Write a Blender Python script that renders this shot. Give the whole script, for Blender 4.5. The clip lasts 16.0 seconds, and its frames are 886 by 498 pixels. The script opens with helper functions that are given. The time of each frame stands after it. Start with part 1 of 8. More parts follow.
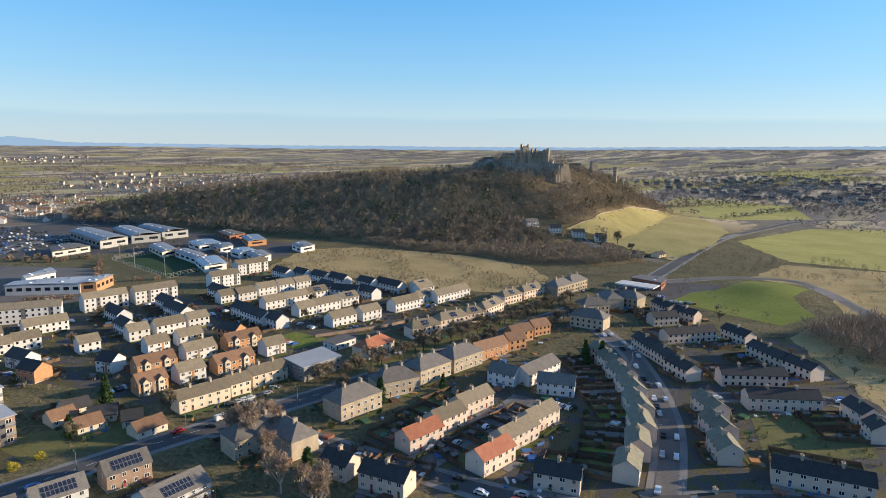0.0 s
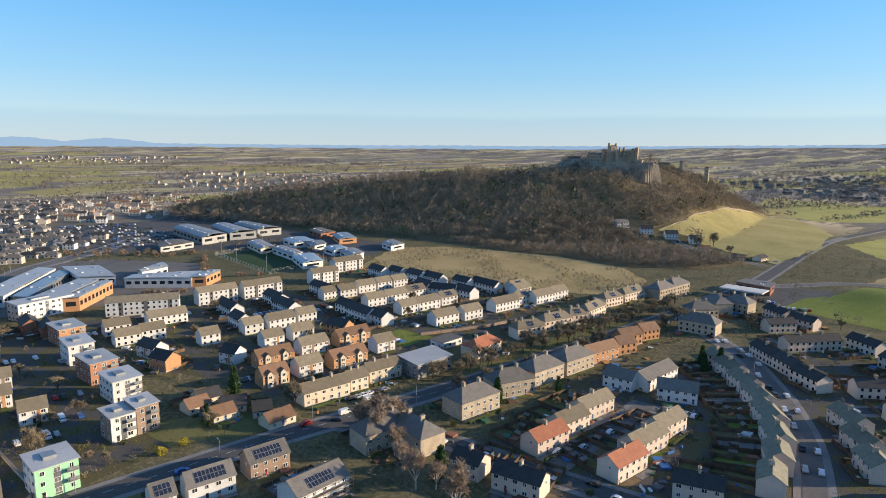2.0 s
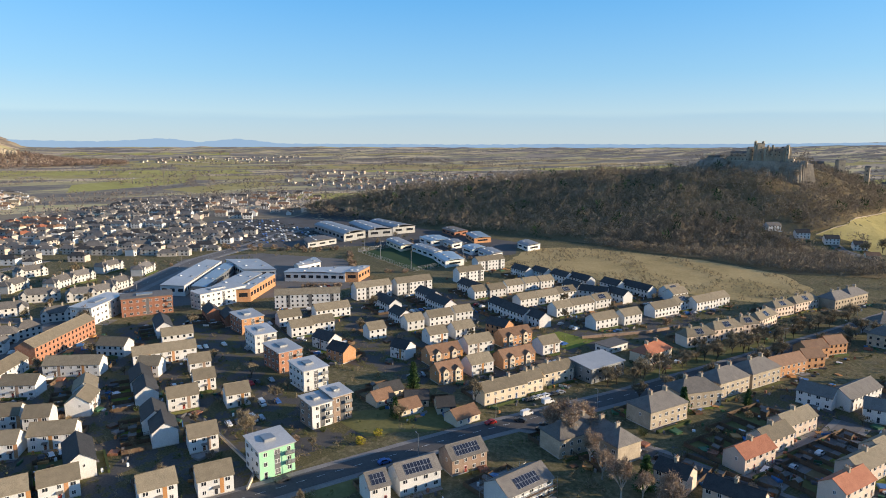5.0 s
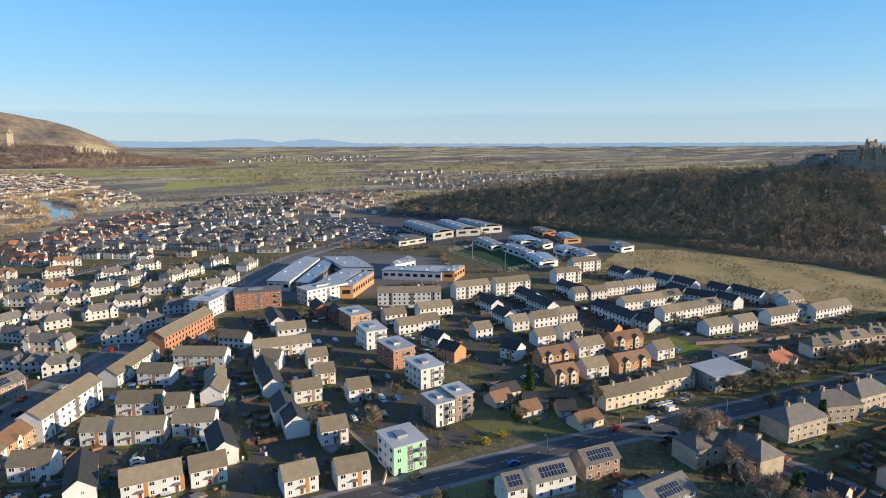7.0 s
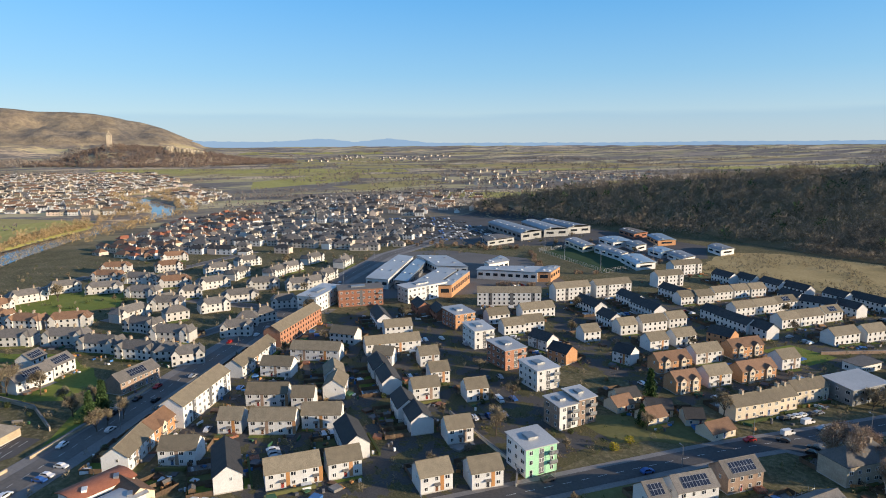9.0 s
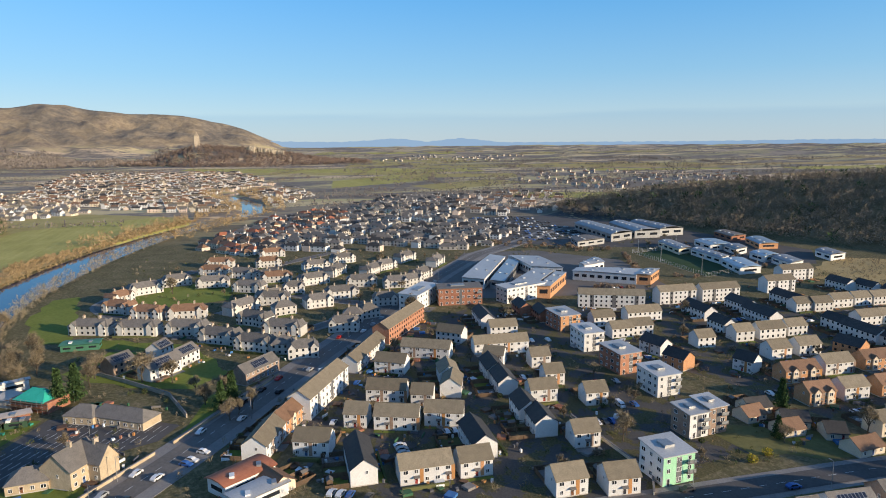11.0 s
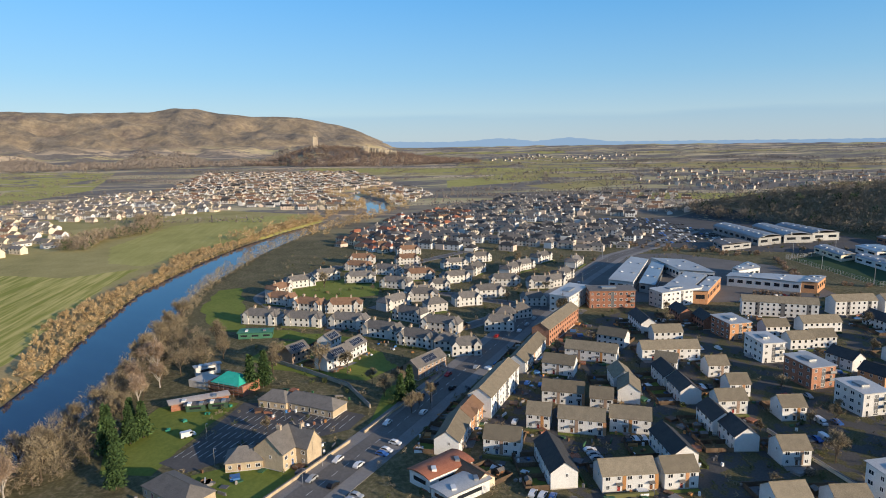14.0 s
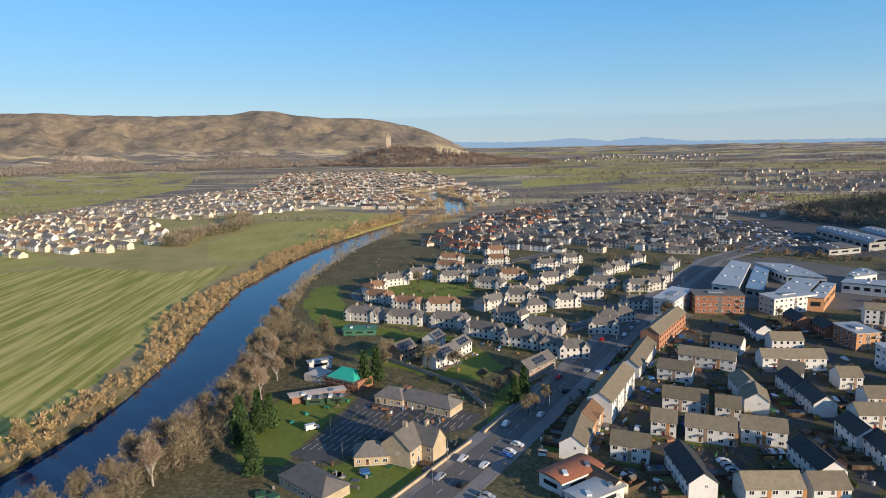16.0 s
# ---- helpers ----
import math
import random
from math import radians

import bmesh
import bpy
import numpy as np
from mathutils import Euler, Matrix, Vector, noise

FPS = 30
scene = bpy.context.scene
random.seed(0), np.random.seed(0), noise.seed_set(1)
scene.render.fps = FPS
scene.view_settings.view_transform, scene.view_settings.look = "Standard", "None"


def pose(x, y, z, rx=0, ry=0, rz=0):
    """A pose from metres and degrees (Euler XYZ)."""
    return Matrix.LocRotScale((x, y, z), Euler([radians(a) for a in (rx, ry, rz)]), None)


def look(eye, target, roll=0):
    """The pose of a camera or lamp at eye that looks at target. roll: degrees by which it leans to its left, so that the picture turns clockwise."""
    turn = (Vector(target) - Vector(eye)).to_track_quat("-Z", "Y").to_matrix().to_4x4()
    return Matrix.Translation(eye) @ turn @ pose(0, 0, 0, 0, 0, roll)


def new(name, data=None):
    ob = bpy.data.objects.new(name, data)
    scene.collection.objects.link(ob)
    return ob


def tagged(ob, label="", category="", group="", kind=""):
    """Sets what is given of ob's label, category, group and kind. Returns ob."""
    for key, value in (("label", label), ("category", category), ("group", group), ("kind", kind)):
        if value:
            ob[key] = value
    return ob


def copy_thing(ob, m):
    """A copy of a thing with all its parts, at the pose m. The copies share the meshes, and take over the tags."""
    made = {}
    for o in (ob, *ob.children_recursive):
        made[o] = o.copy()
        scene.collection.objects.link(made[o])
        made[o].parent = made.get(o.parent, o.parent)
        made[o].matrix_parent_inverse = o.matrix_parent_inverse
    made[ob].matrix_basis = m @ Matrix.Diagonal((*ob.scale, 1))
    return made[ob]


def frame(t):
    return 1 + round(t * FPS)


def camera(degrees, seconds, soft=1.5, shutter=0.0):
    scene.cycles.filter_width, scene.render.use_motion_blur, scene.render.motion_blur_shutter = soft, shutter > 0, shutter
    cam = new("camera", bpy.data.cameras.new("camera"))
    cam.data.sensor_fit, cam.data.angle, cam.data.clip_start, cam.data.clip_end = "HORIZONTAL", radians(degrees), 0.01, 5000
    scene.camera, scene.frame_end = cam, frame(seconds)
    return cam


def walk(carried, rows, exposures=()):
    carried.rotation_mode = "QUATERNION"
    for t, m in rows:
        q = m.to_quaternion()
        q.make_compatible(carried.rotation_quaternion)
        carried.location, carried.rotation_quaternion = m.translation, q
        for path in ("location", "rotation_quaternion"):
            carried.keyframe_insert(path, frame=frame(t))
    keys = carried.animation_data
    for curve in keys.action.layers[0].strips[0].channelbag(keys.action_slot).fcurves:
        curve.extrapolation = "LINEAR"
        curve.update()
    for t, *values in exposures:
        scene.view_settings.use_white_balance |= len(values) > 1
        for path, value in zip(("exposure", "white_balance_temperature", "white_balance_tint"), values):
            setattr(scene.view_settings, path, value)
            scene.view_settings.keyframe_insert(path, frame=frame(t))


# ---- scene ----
cam = camera(69.5, 16.0, 0.95)
PATH = [  # seconds, eye, heading, pitch, lean
    (0.0, (-2.55, -4.57, 97.16), 37.671, -9.140, -0.64),
    (0.5, (-6.55, -7.44, 97.09), 39.170, -9.167, -0.58),
    (1.0, (-10.46, -10.42, 97.05), 40.695, -9.193, -0.52),
    (1.5, (-14.28, -13.50, 97.04), 42.242, -9.219, -0.46),
    (2.0, (-17.99, -16.69, 97.06), 43.804, -9.244, -0.40),
    (2.5, (-21.61, -19.97, 97.11), 45.378, -9.268, -0.34),
    (3.0, (-25.12, -23.35, 97.17), 46.958, -9.292, -0.28),
    (3.5, (-28.53, -26.82, 97.25), 48.543, -9.315, -0.22),
    (4.0, (-31.84, -30.39, 97.34), 50.128, -9.337, -0.17),
    (4.5, (-35.05, -34.04, 97.43), 51.713, -9.357, -0.11),
    (5.0, (-38.15, -37.79, 97.53), 53.294, -9.376, -0.05),
    (5.5, (-41.15, -41.62, 97.63), 54.872, -9.394, 0.01),
    (6.0, (-44.04, -45.53, 97.73), 56.444, -9.410, 0.06),
    (6.5, (-46.83, -49.52, 97.82), 58.011, -9.425, 0.12),
    (7.0, (-49.52, -53.60, 97.91), 59.573, -9.438, 0.17),
    (7.5, (-52.10, -57.76, 97.99), 61.128, -9.448, 0.23),
    (8.0, (-54.58, -62.00, 98.06), 62.678, -9.457, 0.28),
    (8.5, (-56.95, -66.31, 98.13), 64.222, -9.464, 0.33),
    (9.0, (-59.22, -70.70, 98.18), 65.762, -9.469, 0.39),
    (9.5, (-61.39, -75.15, 98.22), 67.298, -9.471, 0.44),
    (10.0, (-63.45, -79.68, 98.25), 68.831, -9.470, 0.49),
    (10.5, (-65.40, -84.26, 98.28), 70.361, -9.467, 0.55),
    (11.0, (-67.25, -88.90, 98.29), 71.888, -9.461, 0.60),
    (11.5, (-68.98, -93.60, 98.29), 73.414, -9.452, 0.65),
    (12.0, (-70.60, -98.33, 98.29), 74.938, -9.441, 0.70),
    (12.5, (-72.11, -103.11, 98.28), 76.461, -9.426, 0.75),
    (13.0, (-73.50, -107.91, 98.26), 77.982, -9.408, 0.80),
    (13.5, (-74.77, -112.72, 98.25), 79.501, -9.386, 0.85),
    (14.0, (-75.91, -117.54, 98.24), 81.017, -9.361, 0.90),
    (14.5, (-76.92, -122.36, 98.22), 82.529, -9.333, 0.95),
    (15.0, (-77.79, -127.15, 98.22), 84.036, -9.301, 1.00),
    (15.5, (-78.52, -131.90, 98.23), 85.536, -9.265, 1.05),
    (16.0, (-79.10, -136.60, 98.25), 87.025, -9.225, 1.10),
]


def aim(heading, pitch, lean):
    h, p = radians(heading + 90), radians(pitch)
    return Vector((math.cos(h) * math.cos(p), math.sin(h) * math.cos(p), math.sin(p)))


walk(cam, [(t, look(eye, Vector(eye) + aim(h, p, r), -r)) for t, eye, h, p, r in PATH], [(0.0, 0.70, 6550, 10), (8.0, 0.60, 6430, 10), (16.0, 0.45, 6370, 10)])

# ---- world and sun ----
SUN_AZ, SUN_EL = 45.0, 13.5  # degrees from the x axis, degrees above the plain
sky_world = bpy.data.worlds.new("sky")
scene.world = sky_world
sky_world.use_nodes = True
wn, wl = sky_world.node_tree.nodes, sky_world.node_tree.links
sky_tex = wn.new("ShaderNodeTexSky")
sky_tex.sky_type, sky_tex.sun_disc = "NISHITA", False
sky_tex.sun_elevation, sky_tex.sun_rotation = radians(SUN_EL), radians(90 - SUN_AZ)
sky_tex.air_density, sky_tex.dust_density, sky_tex.ozone_density, sky_tex.altitude = 1.0, 0.2, 4.0, 100
wn["Background"].inputs["Strength"].default_value = 0.165
# a thin bank of cloud low over the far horizon
w_at = wn.new("ShaderNodeTexCoord")
w_sep = wn.new("ShaderNodeSeparateXYZ")
wl.new(w_at.outputs["Generated"], w_sep.inputs[0])
w_map = wn.new("ShaderNodeMapping")
w_map.inputs["Scale"].default_value = (2.0, 2.0, 26.0)
wl.new(w_at.outputs["Generated"], w_map.inputs["Vector"])
w_noise = wn.new("ShaderNodeTexNoise")
w_noise.inputs["Scale"].default_value, w_noise.inputs["Detail"].default_value = 1.6, 6
wl.new(w_map.outputs["Vector"], w_noise.inputs["Vector"])
w_edge = wn.new("ShaderNodeMath")
w_edge.operation = "MULTIPLY_ADD"
w_edge.inputs[1].default_value = 0.022
wl.new(w_noise.outputs["Fac"], w_edge.inputs[0])
wl.new(w_sep.outputs["Z"], w_edge.inputs[2])
w_fade = wn.new("ShaderNodeMapRange")
w_fade.interpolation_type = "SMOOTHSTEP"
for slot, value in enumerate((0.046, 0.058, 0.36, 0.0), 1):
    w_fade.inputs[slot].default_value = value
wl.new(w_edge.outputs[0], w_fade.inputs[0])
w_mix = wn.new("ShaderNodeMix")
w_mix.data_type = "RGBA"
w_mix.blend_type = "MULTIPLY"
w_mix.inputs[7].default_value = (0.62, 0.76, 0.92, 1)
wl.new(w_fade.outputs[0], w_mix.inputs[0])
w_low = wn.new("ShaderNodeMapRange")
w_low.interpolation_type = "SMOOTHSTEP"
for slot, value in enumerate((0.0, 0.62, 0.80, 0.0), 1):
    w_low.inputs[slot].default_value = value
wl.new(w_sep.outputs["Z"], w_low.inputs[0])
w_haze = wn.new("ShaderNodeMix")  # pale haze all round the horizon
w_haze.data_type = "RGBA"
w_tone = wn.new("ShaderNodeValToRGB")
tones = w_tone.color_ramp.elements
tones.new(0.1)
tones.new(0.22)
for e, (at, tone) in zip(tones, ((0.0, (0.62, 0.73, 0.80)), (0.1, (0.28, 0.57, 0.85)), (0.22, (0.05, 0.41, 0.88)), (1.0, (0.05, 0.32, 0.82)))):
    e.position, e.color = at, (*tone, 1)
wl.new(w_sep.outputs["Z"], w_tone.inputs["Fac"])
w_lift = wn.new("ShaderNodeVectorMath")
w_lift.operation = "SCALE"
w_lift.inputs["Scale"].default_value = 3.7
wl.new(w_tone.outputs["Color"], w_lift.inputs[0])
wl.new(w_lift.outputs["Vector"], w_haze.inputs[7])
wl.new(w_low.outputs[0], w_haze.inputs[0])
wl.new(sky_tex.outputs["Color"], w_haze.inputs[6])
wl.new(w_haze.outputs[2], w_mix.inputs[6])
wl.new(w_mix.outputs[2], wn["Background"].inputs["Color"])
sun_data = bpy.data.lights.new("sun", "SUN")
sun_data.energy, sun_data.angle, sun_data.color = 5.0, radians(0.53), (1.0, 0.80, 0.55)
sun = new("sun", sun_data)
sun_way = Vector((math.cos(radians(SUN_AZ)) * math.cos(radians(SUN_EL)), math.sin(radians(SUN_AZ)) * math.cos(radians(SUN_EL)), math.sin(radians(SUN_EL))))
sun.matrix_world = look(sun_way * 900, (0, 0, 0))

# ---- materials ----
def ramp(nt, fac, stops):
    n = nt.nodes.new("ShaderNodeValToRGB")
    els = n.color_ramp.elements
    while len(els) < len(stops):
        els.new(0.5)
    for e, (p, c) in zip(els, stops):
        e.position, e.color = p, (*c, 1)
    nt.links.new(fac, n.inputs["Fac"])
    return n.outputs["Color"]


def mixed(nt, fac, a, b, mode="MIX"):
    n = nt.nodes.new("ShaderNodeMix")
    n.data_type, n.blend_type = "RGBA", mode
    for key, v in ((0, fac), (6, a), (7, b)):
        if isinstance(v, (float, int)):
            n.inputs[key].default_value = v
        elif isinstance(v, tuple):
            n.inputs[key].default_value = (*v, 1)
        else:
            nt.links.new(v, n.inputs[key])
    return n.outputs[2]


def tex_noise(nt, scale, detail=4.0, where=None, rough=0.6):
    n = nt.nodes.new("ShaderNodeTexNoise")
    n.inputs["Scale"].default_value, n.inputs["Detail"].default_value, n.inputs["Roughness"].default_value = scale, detail, rough
    if where is not None:
        nt.links.new(where, n.inputs["Vector"])
    return n.outputs["Fac"]


def stretched(nt, where, sx, sy, sz, turn=0.0):
    m = nt.nodes.new("ShaderNodeMapping")
    m.inputs["Scale"].default_value = (sx, sy, sz)
    m.inputs["Rotation"].default_value = (0, 0, radians(turn))
    nt.links.new(where, m.inputs["Vector"])
    return m.outputs["Vector"]


def begin(name, rough=0.8, metal=0.0, spec=0.3):
    m = bpy.data.materials.new(name)
    m.use_nodes = True
    nt = m.node_tree
    b = nt.nodes["Principled BSDF"]
    b.inputs["Roughness"].default_value, b.inputs["Metallic"].default_value = rough, metal
    b.inputs["Specular IOR Level"].default_value = spec
    return m, nt, b


def place(nt, space="Object"):
    return nt.nodes.new("ShaderNodeTexCoord").outputs[space]


def world_place(nt):
    return nt.nodes.new("ShaderNodeNewGeometry").outputs["Position"]


def bumped(nt, b, height, strength, dist=0.05):
    n = nt.nodes.new("ShaderNodeBump")
    n.inputs["Strength"].default_value, n.inputs["Distance"].default_value = strength, dist
    nt.links.new(height, n.inputs["Height"])
    nt.links.new(n.outputs["Normal"], b.inputs["Normal"])


def surface(name, dark, light, rough=0.8, fine=6.0, coarse=0.25, vary=0.25, metal=0.0, spec=0.3, bump=0.3, island=False):
    """Two-scale mottled surface; vary: how far each object's tone strays."""
    m, nt, b = begin(name, rough, metal, spec)
    pos = world_place(nt)
    c = ramp(nt, tex_noise(nt, coarse, 5, pos), [(0.3, dark), (0.7, light)])
    f = tex_noise(nt, fine, 3, pos)
    c = mixed(nt, 0.35, c, ramp(nt, f, [(0.25, tuple(v * 0.55 for v in dark)), (0.75, tuple(min(1, v * 1.12) for v in light))]))
    if island:
        rnd = nt.nodes.new("ShaderNodeNewGeometry").outputs["Random Per Island"]
    else:
        rnd = nt.nodes.new("ShaderNodeObjectInfo").outputs["Random"]
    if vary:
        c = mixed(nt, 1.0, c, ramp(nt, rnd, [(0.0, (1 - vary,) * 3), (1.0, (1, 1, 1))]), "MULTIPLY")
    nt.links.new(c, b.inputs["Base Color"])
    if bump:
        bumped(nt, b, f, bump)
    return m


def roofing(name, dark, light, course=0.35, vary=0.3, rough=0.75):
    """Tiles in courses, with lichen and streaks."""
    m, nt, b = begin(name, rough, 0, 0.3)
    pos = world_place(nt)
    sep = nt.nodes.new("ShaderNodeSeparateXYZ")
    nt.links.new(pos, sep.inputs[0])
    saw = nt.nodes.new("ShaderNodeMath")
    saw.operation = "MULTIPLY"
    saw.inputs[1].default_value = 1 / (course * 0.6)
    nt.links.new(sep.outputs["Z"], saw.inputs[0])
    fr = nt.nodes.new("ShaderNodeMath")
    fr.operation = "FRACT"
    nt.links.new(saw.outputs[0], fr.inputs[0])
    c = ramp(nt, tex_noise(nt, 0.5, 6, pos), [(0.3, dark), (0.7, light)])
    c = mixed(nt, 0.5, c, ramp(nt, tex_noise(nt, 4.0, 3, pos), [(0.3, tuple(v * 0.6 for v in dark)), (0.7, light)]))
    rnd = nt.nodes.new("ShaderNodeObjectInfo").outputs["Random"]
    c = mixed(nt, 1.0, c, ramp(nt, rnd, [(0.0, (1 - vary,) * 3), (1.0, (1, 1, 1))]), "MULTIPLY")
    nt.links.new(c, b.inputs["Base Color"])
    bumped(nt, b, fr.outputs[0], 0.5, 0.04)
    return m


def foliage(name, stops, rough=0.9):
    """Twigs or leaves whose tone changes from blade to blade and from plant to plant."""
    m, nt, b = begin(name, rough, 0, 0.1)
    rnd = nt.nodes.new("ShaderNodeNewGeometry").outputs["Random Per Island"]
    obr = nt.nodes.new("ShaderNodeObjectInfo").outputs["Random"]
    add = nt.nodes.new("ShaderNodeMath")
    add.operation = "MULTIPLY_ADD"
    add.inputs[1].default_value = 0.55
    nt.links.new(rnd, add.inputs[0])
    half = nt.nodes.new("ShaderNodeMath")
    half.operation = "MULTIPLY"
    half.inputs[1].default_value = 0.45
    nt.links.new(mixed(nt, 0.5, obr, tex_noise(nt, 0.045, 3, world_place(nt))), half.inputs[0])
    nt.links.new(half.outputs[0], add.inputs[2])
    nt.links.new(ramp(nt, add.outputs[0], stops), b.inputs["Base Color"])
    return m


def bricks(name, a, c2, mortar):
    m, nt, b = begin(name, 0.85, 0, 0.2)
    pos = world_place(nt)
    c = ramp(nt, tex_noise(nt, 0.6, 5, pos), [(0.3, a), (0.7, c2)])
    v = nt.nodes.new("ShaderNodeTexVoronoi")
    v.inputs["Scale"].default_value = 5.0
    nt.links.new(stretched(nt, pos, 0.8, 0.8, 2.6), v.inputs["Vector"])
    c = mixed(nt, 0.3, c, ramp(nt, v.outputs["Color"], [(0.2, tuple(x * 0.6 for x in a)), (0.8, c2)]))
    c = mixed(nt, ramp(nt, v.outputs["Distance"], [(0.55, (0, 0, 0)), (0.8, (0.5, 0.5, 0.5))]), c, mortar)
    nt.links.new(c, b.inputs["Base Color"])
    bumped(nt, b, v.outputs["Distance"], 0.25, 0.02)
    return m


WHITE = surface("white_render", (0.60, 0.59, 0.57), (0.745, 0.735, 0.715), 0.9, 3.0, 0.18, 0.15)
OLDWHITE = surface("old_white_harling", (0.52, 0.505, 0.475), (0.70, 0.685, 0.65), 0.92, 3.0, 0.2, 0.25)
CREAM = surface("cream_render", (0.598, 0.506, 0.380), (0.782, 0.667, 0.506), 0.9, 3.0, 0.2, 0.15)
PINK = surface("pink_harling", (0.600, 0.480, 0.396), (0.768, 0.636, 0.528), 0.95, 5.0, 0.25, 0.2)
GREYHARL = surface("grey_harling", (0.432, 0.396, 0.348), (0.600, 0.552, 0.492), 0.95, 5.0, 0.25, 0.2)
STONE = surface("sandstone", (0.312, 0.260, 0.195), (0.572, 0.481, 0.364), 0.95, 2.5, 0.3, 0.2)
HALLSTONE = surface("honey_sandstone", (0.34, 0.27, 0.18), (0.56, 0.45, 0.31), 0.95, 2.5, 0.3, 0.1)
ORANGE = bricks("orange_brick", (0.40, 0.19, 0.085), (0.56, 0.29, 0.14), (0.45, 0.36, 0.28))
RUSTBRICK = bricks("rust_brick", (0.32, 0.14, 0.08), (0.46, 0.215, 0.125), (0.40, 0.32, 0.26))
REDBRICK = bricks("red_brick", (0.22, 0.085, 0.05), (0.36, 0.15, 0.085), (0.38, 0.30, 0.25))
BROWNBRICK = bricks("brown_brick", (0.24, 0.16, 0.12), (0.36, 0.26, 0.19), (0.34, 0.29, 0.25))
MINT = surface("mint_render", (0.30, 0.58, 0.36), (0.38, 0.68, 0.44), 0.85, 3.0, 0.2, 0.05)
# pale metal darkened and blued: the crag's shade is put into the colour
SHADED_ROOF = surface("shaded_shed_roof", (0.20, 0.22, 0.25), (0.33, 0.35, 0.37), 0.5, 2.0, 0.06, 0.3, 0.1, 0.4)
ROOF_TAN = roofing("brown_grey_roof_tiles", (0.19, 0.16, 0.112), (0.335, 0.28, 0.195), 0.35, 0.4)
ROOF_DARK = roofing("dark_slate_roof", (0.039, 0.039, 0.042), (0.084, 0.081, 0.078))
ROOF_SLATE = roofing("grey_slate_roof", (0.131, 0.123, 0.116), (0.246, 0.225, 0.203))
ROOF_BROWN = roofing("brown_roof_tiles", (0.195, 0.112, 0.068), (0.330, 0.195, 0.120))
ROOF_RED = roofing("red_clay_roof", (0.325, 0.112, 0.062), (0.500, 0.200, 0.112))
ROOF_MOSS = roofing("mossy_grey_roof_tiles", (0.150, 0.150, 0.105), (0.315, 0.285, 0.210))
METAL_ROOF = surface("pale_metal_roof", (0.38, 0.385, 0.39), (0.58, 0.575, 0.56), 0.45, 2.0, 0.06, 0.2, 0.2, 0.5)
BLUE_ROOF = surface("blue_metal_roof", (0.24, 0.34, 0.44), (0.36, 0.46, 0.54), 0.45, 2.0, 0.08, 0.2, 0.2, 0.5)
CASTLE = surface("castle_stone", (0.27, 0.23, 0.18), (0.60, 0.49, 0.35), 0.95, 0.6, 0.09, 0.2)
ROCK = surface("crag_rock", (0.126, 0.108, 0.090), (0.468, 0.396, 0.306), 0.95, 0.5, 0.08, 0.1, bump=0.8)
FRAME_W = surface("white_window_frame", (0.70, 0.70, 0.69), (0.8, 0.8, 0.79), 0.5, 5, 0.5, 0.1)
GLASS, gnt, gb = begin("window_glass", 0.06, 0, 0.6)
gb.inputs["Base Color"].default_value = (0.02, 0.024, 0.03, 1)
SOLAR, snt, sb = begin("solar_glass", 0.12, 0, 0.5)
snt.links.new(ramp(snt, tex_noise(snt, 1.2, 2, world_place(snt)), [(0.3, (0.010, 0.014, 0.028)), (0.7, (0.03, 0.036, 0.055))]), sb.inputs["Base Color"])
DOORS = [surface("door_" + n, tuple(v * 0.8 for v in c), c, 0.5, 5, 0.5, 0.1) for n, c in
         (("dark", (0.05, 0.05, 0.06)), ("red", (0.35, 0.06, 0.05)), ("brown", (0.22, 0.10, 0.05)), ("blue", (0.08, 0.14, 0.30)))]
SLATE_PANEL = surface("dark_grey_cladding", (0.10, 0.10, 0.105), (0.17, 0.17, 0.175), 0.6, 3, 0.4, 0.2)
POT = surface("clay_pot", (0.35, 0.2, 0.12), (0.5, 0.3, 0.18), 0.9)
ASPHALT = surface("asphalt", (0.062, 0.060, 0.060), (0.105, 0.100, 0.098), 0.9, 1.2, 0.06, 0.0)
OLD_ASPHALT = surface("worn_asphalt", (0.105, 0.098, 0.092), (0.170, 0.158, 0.146), 0.9, 1.0, 0.05, 0.0)
PAVING = surface("concrete_paving", (0.16, 0.15, 0.145), (0.27, 0.255, 0.24), 0.9, 1.5, 0.08, 0.1)
LINE = surface("road_paint", (0.45, 0.45, 0.43), (0.7, 0.7, 0.68), 0.7, 3, 0.4, 0.0)
TIMBER = surface("weathered_timber", (0.10, 0.07, 0.05), (0.24, 0.16, 0.10), 0.9, 3, 0.3, 0.4)
NEW_TIMBER = surface("orange_timber", (0.40, 0.19, 0.07), (0.55, 0.28, 0.11), 0.9, 3, 0.3, 0.2)
STEEL = surface("galvanised_steel", (0.28, 0.29, 0.30), (0.42, 0.43, 0.44), 0.45, 6, 0.5, 0.1, 0.6)
BARK = surface("bark", (0.055, 0.042, 0.03), (0.14, 0.11, 0.08), 0.95, 4, 0.5, 0.3)
PALE_BARK = surface("birch_bark", (0.25, 0.22, 0.19), (0.48, 0.44, 0.39), 0.9, 3, 0.6, 0.2)
TWIG = foliage("bare_twigs", [(0.1, (0.085, 0.066, 0.045)), (0.5, (0.205, 0.168, 0.112)), (0.9, (0.36, 0.295, 0.19))])
RED_TWIG = foliage("reddish_twigs", [(0.1, (0.12, 0.088, 0.065)), (0.5, (0.27, 0.198, 0.142)), (0.9, (0.42, 0.32, 0.23))])
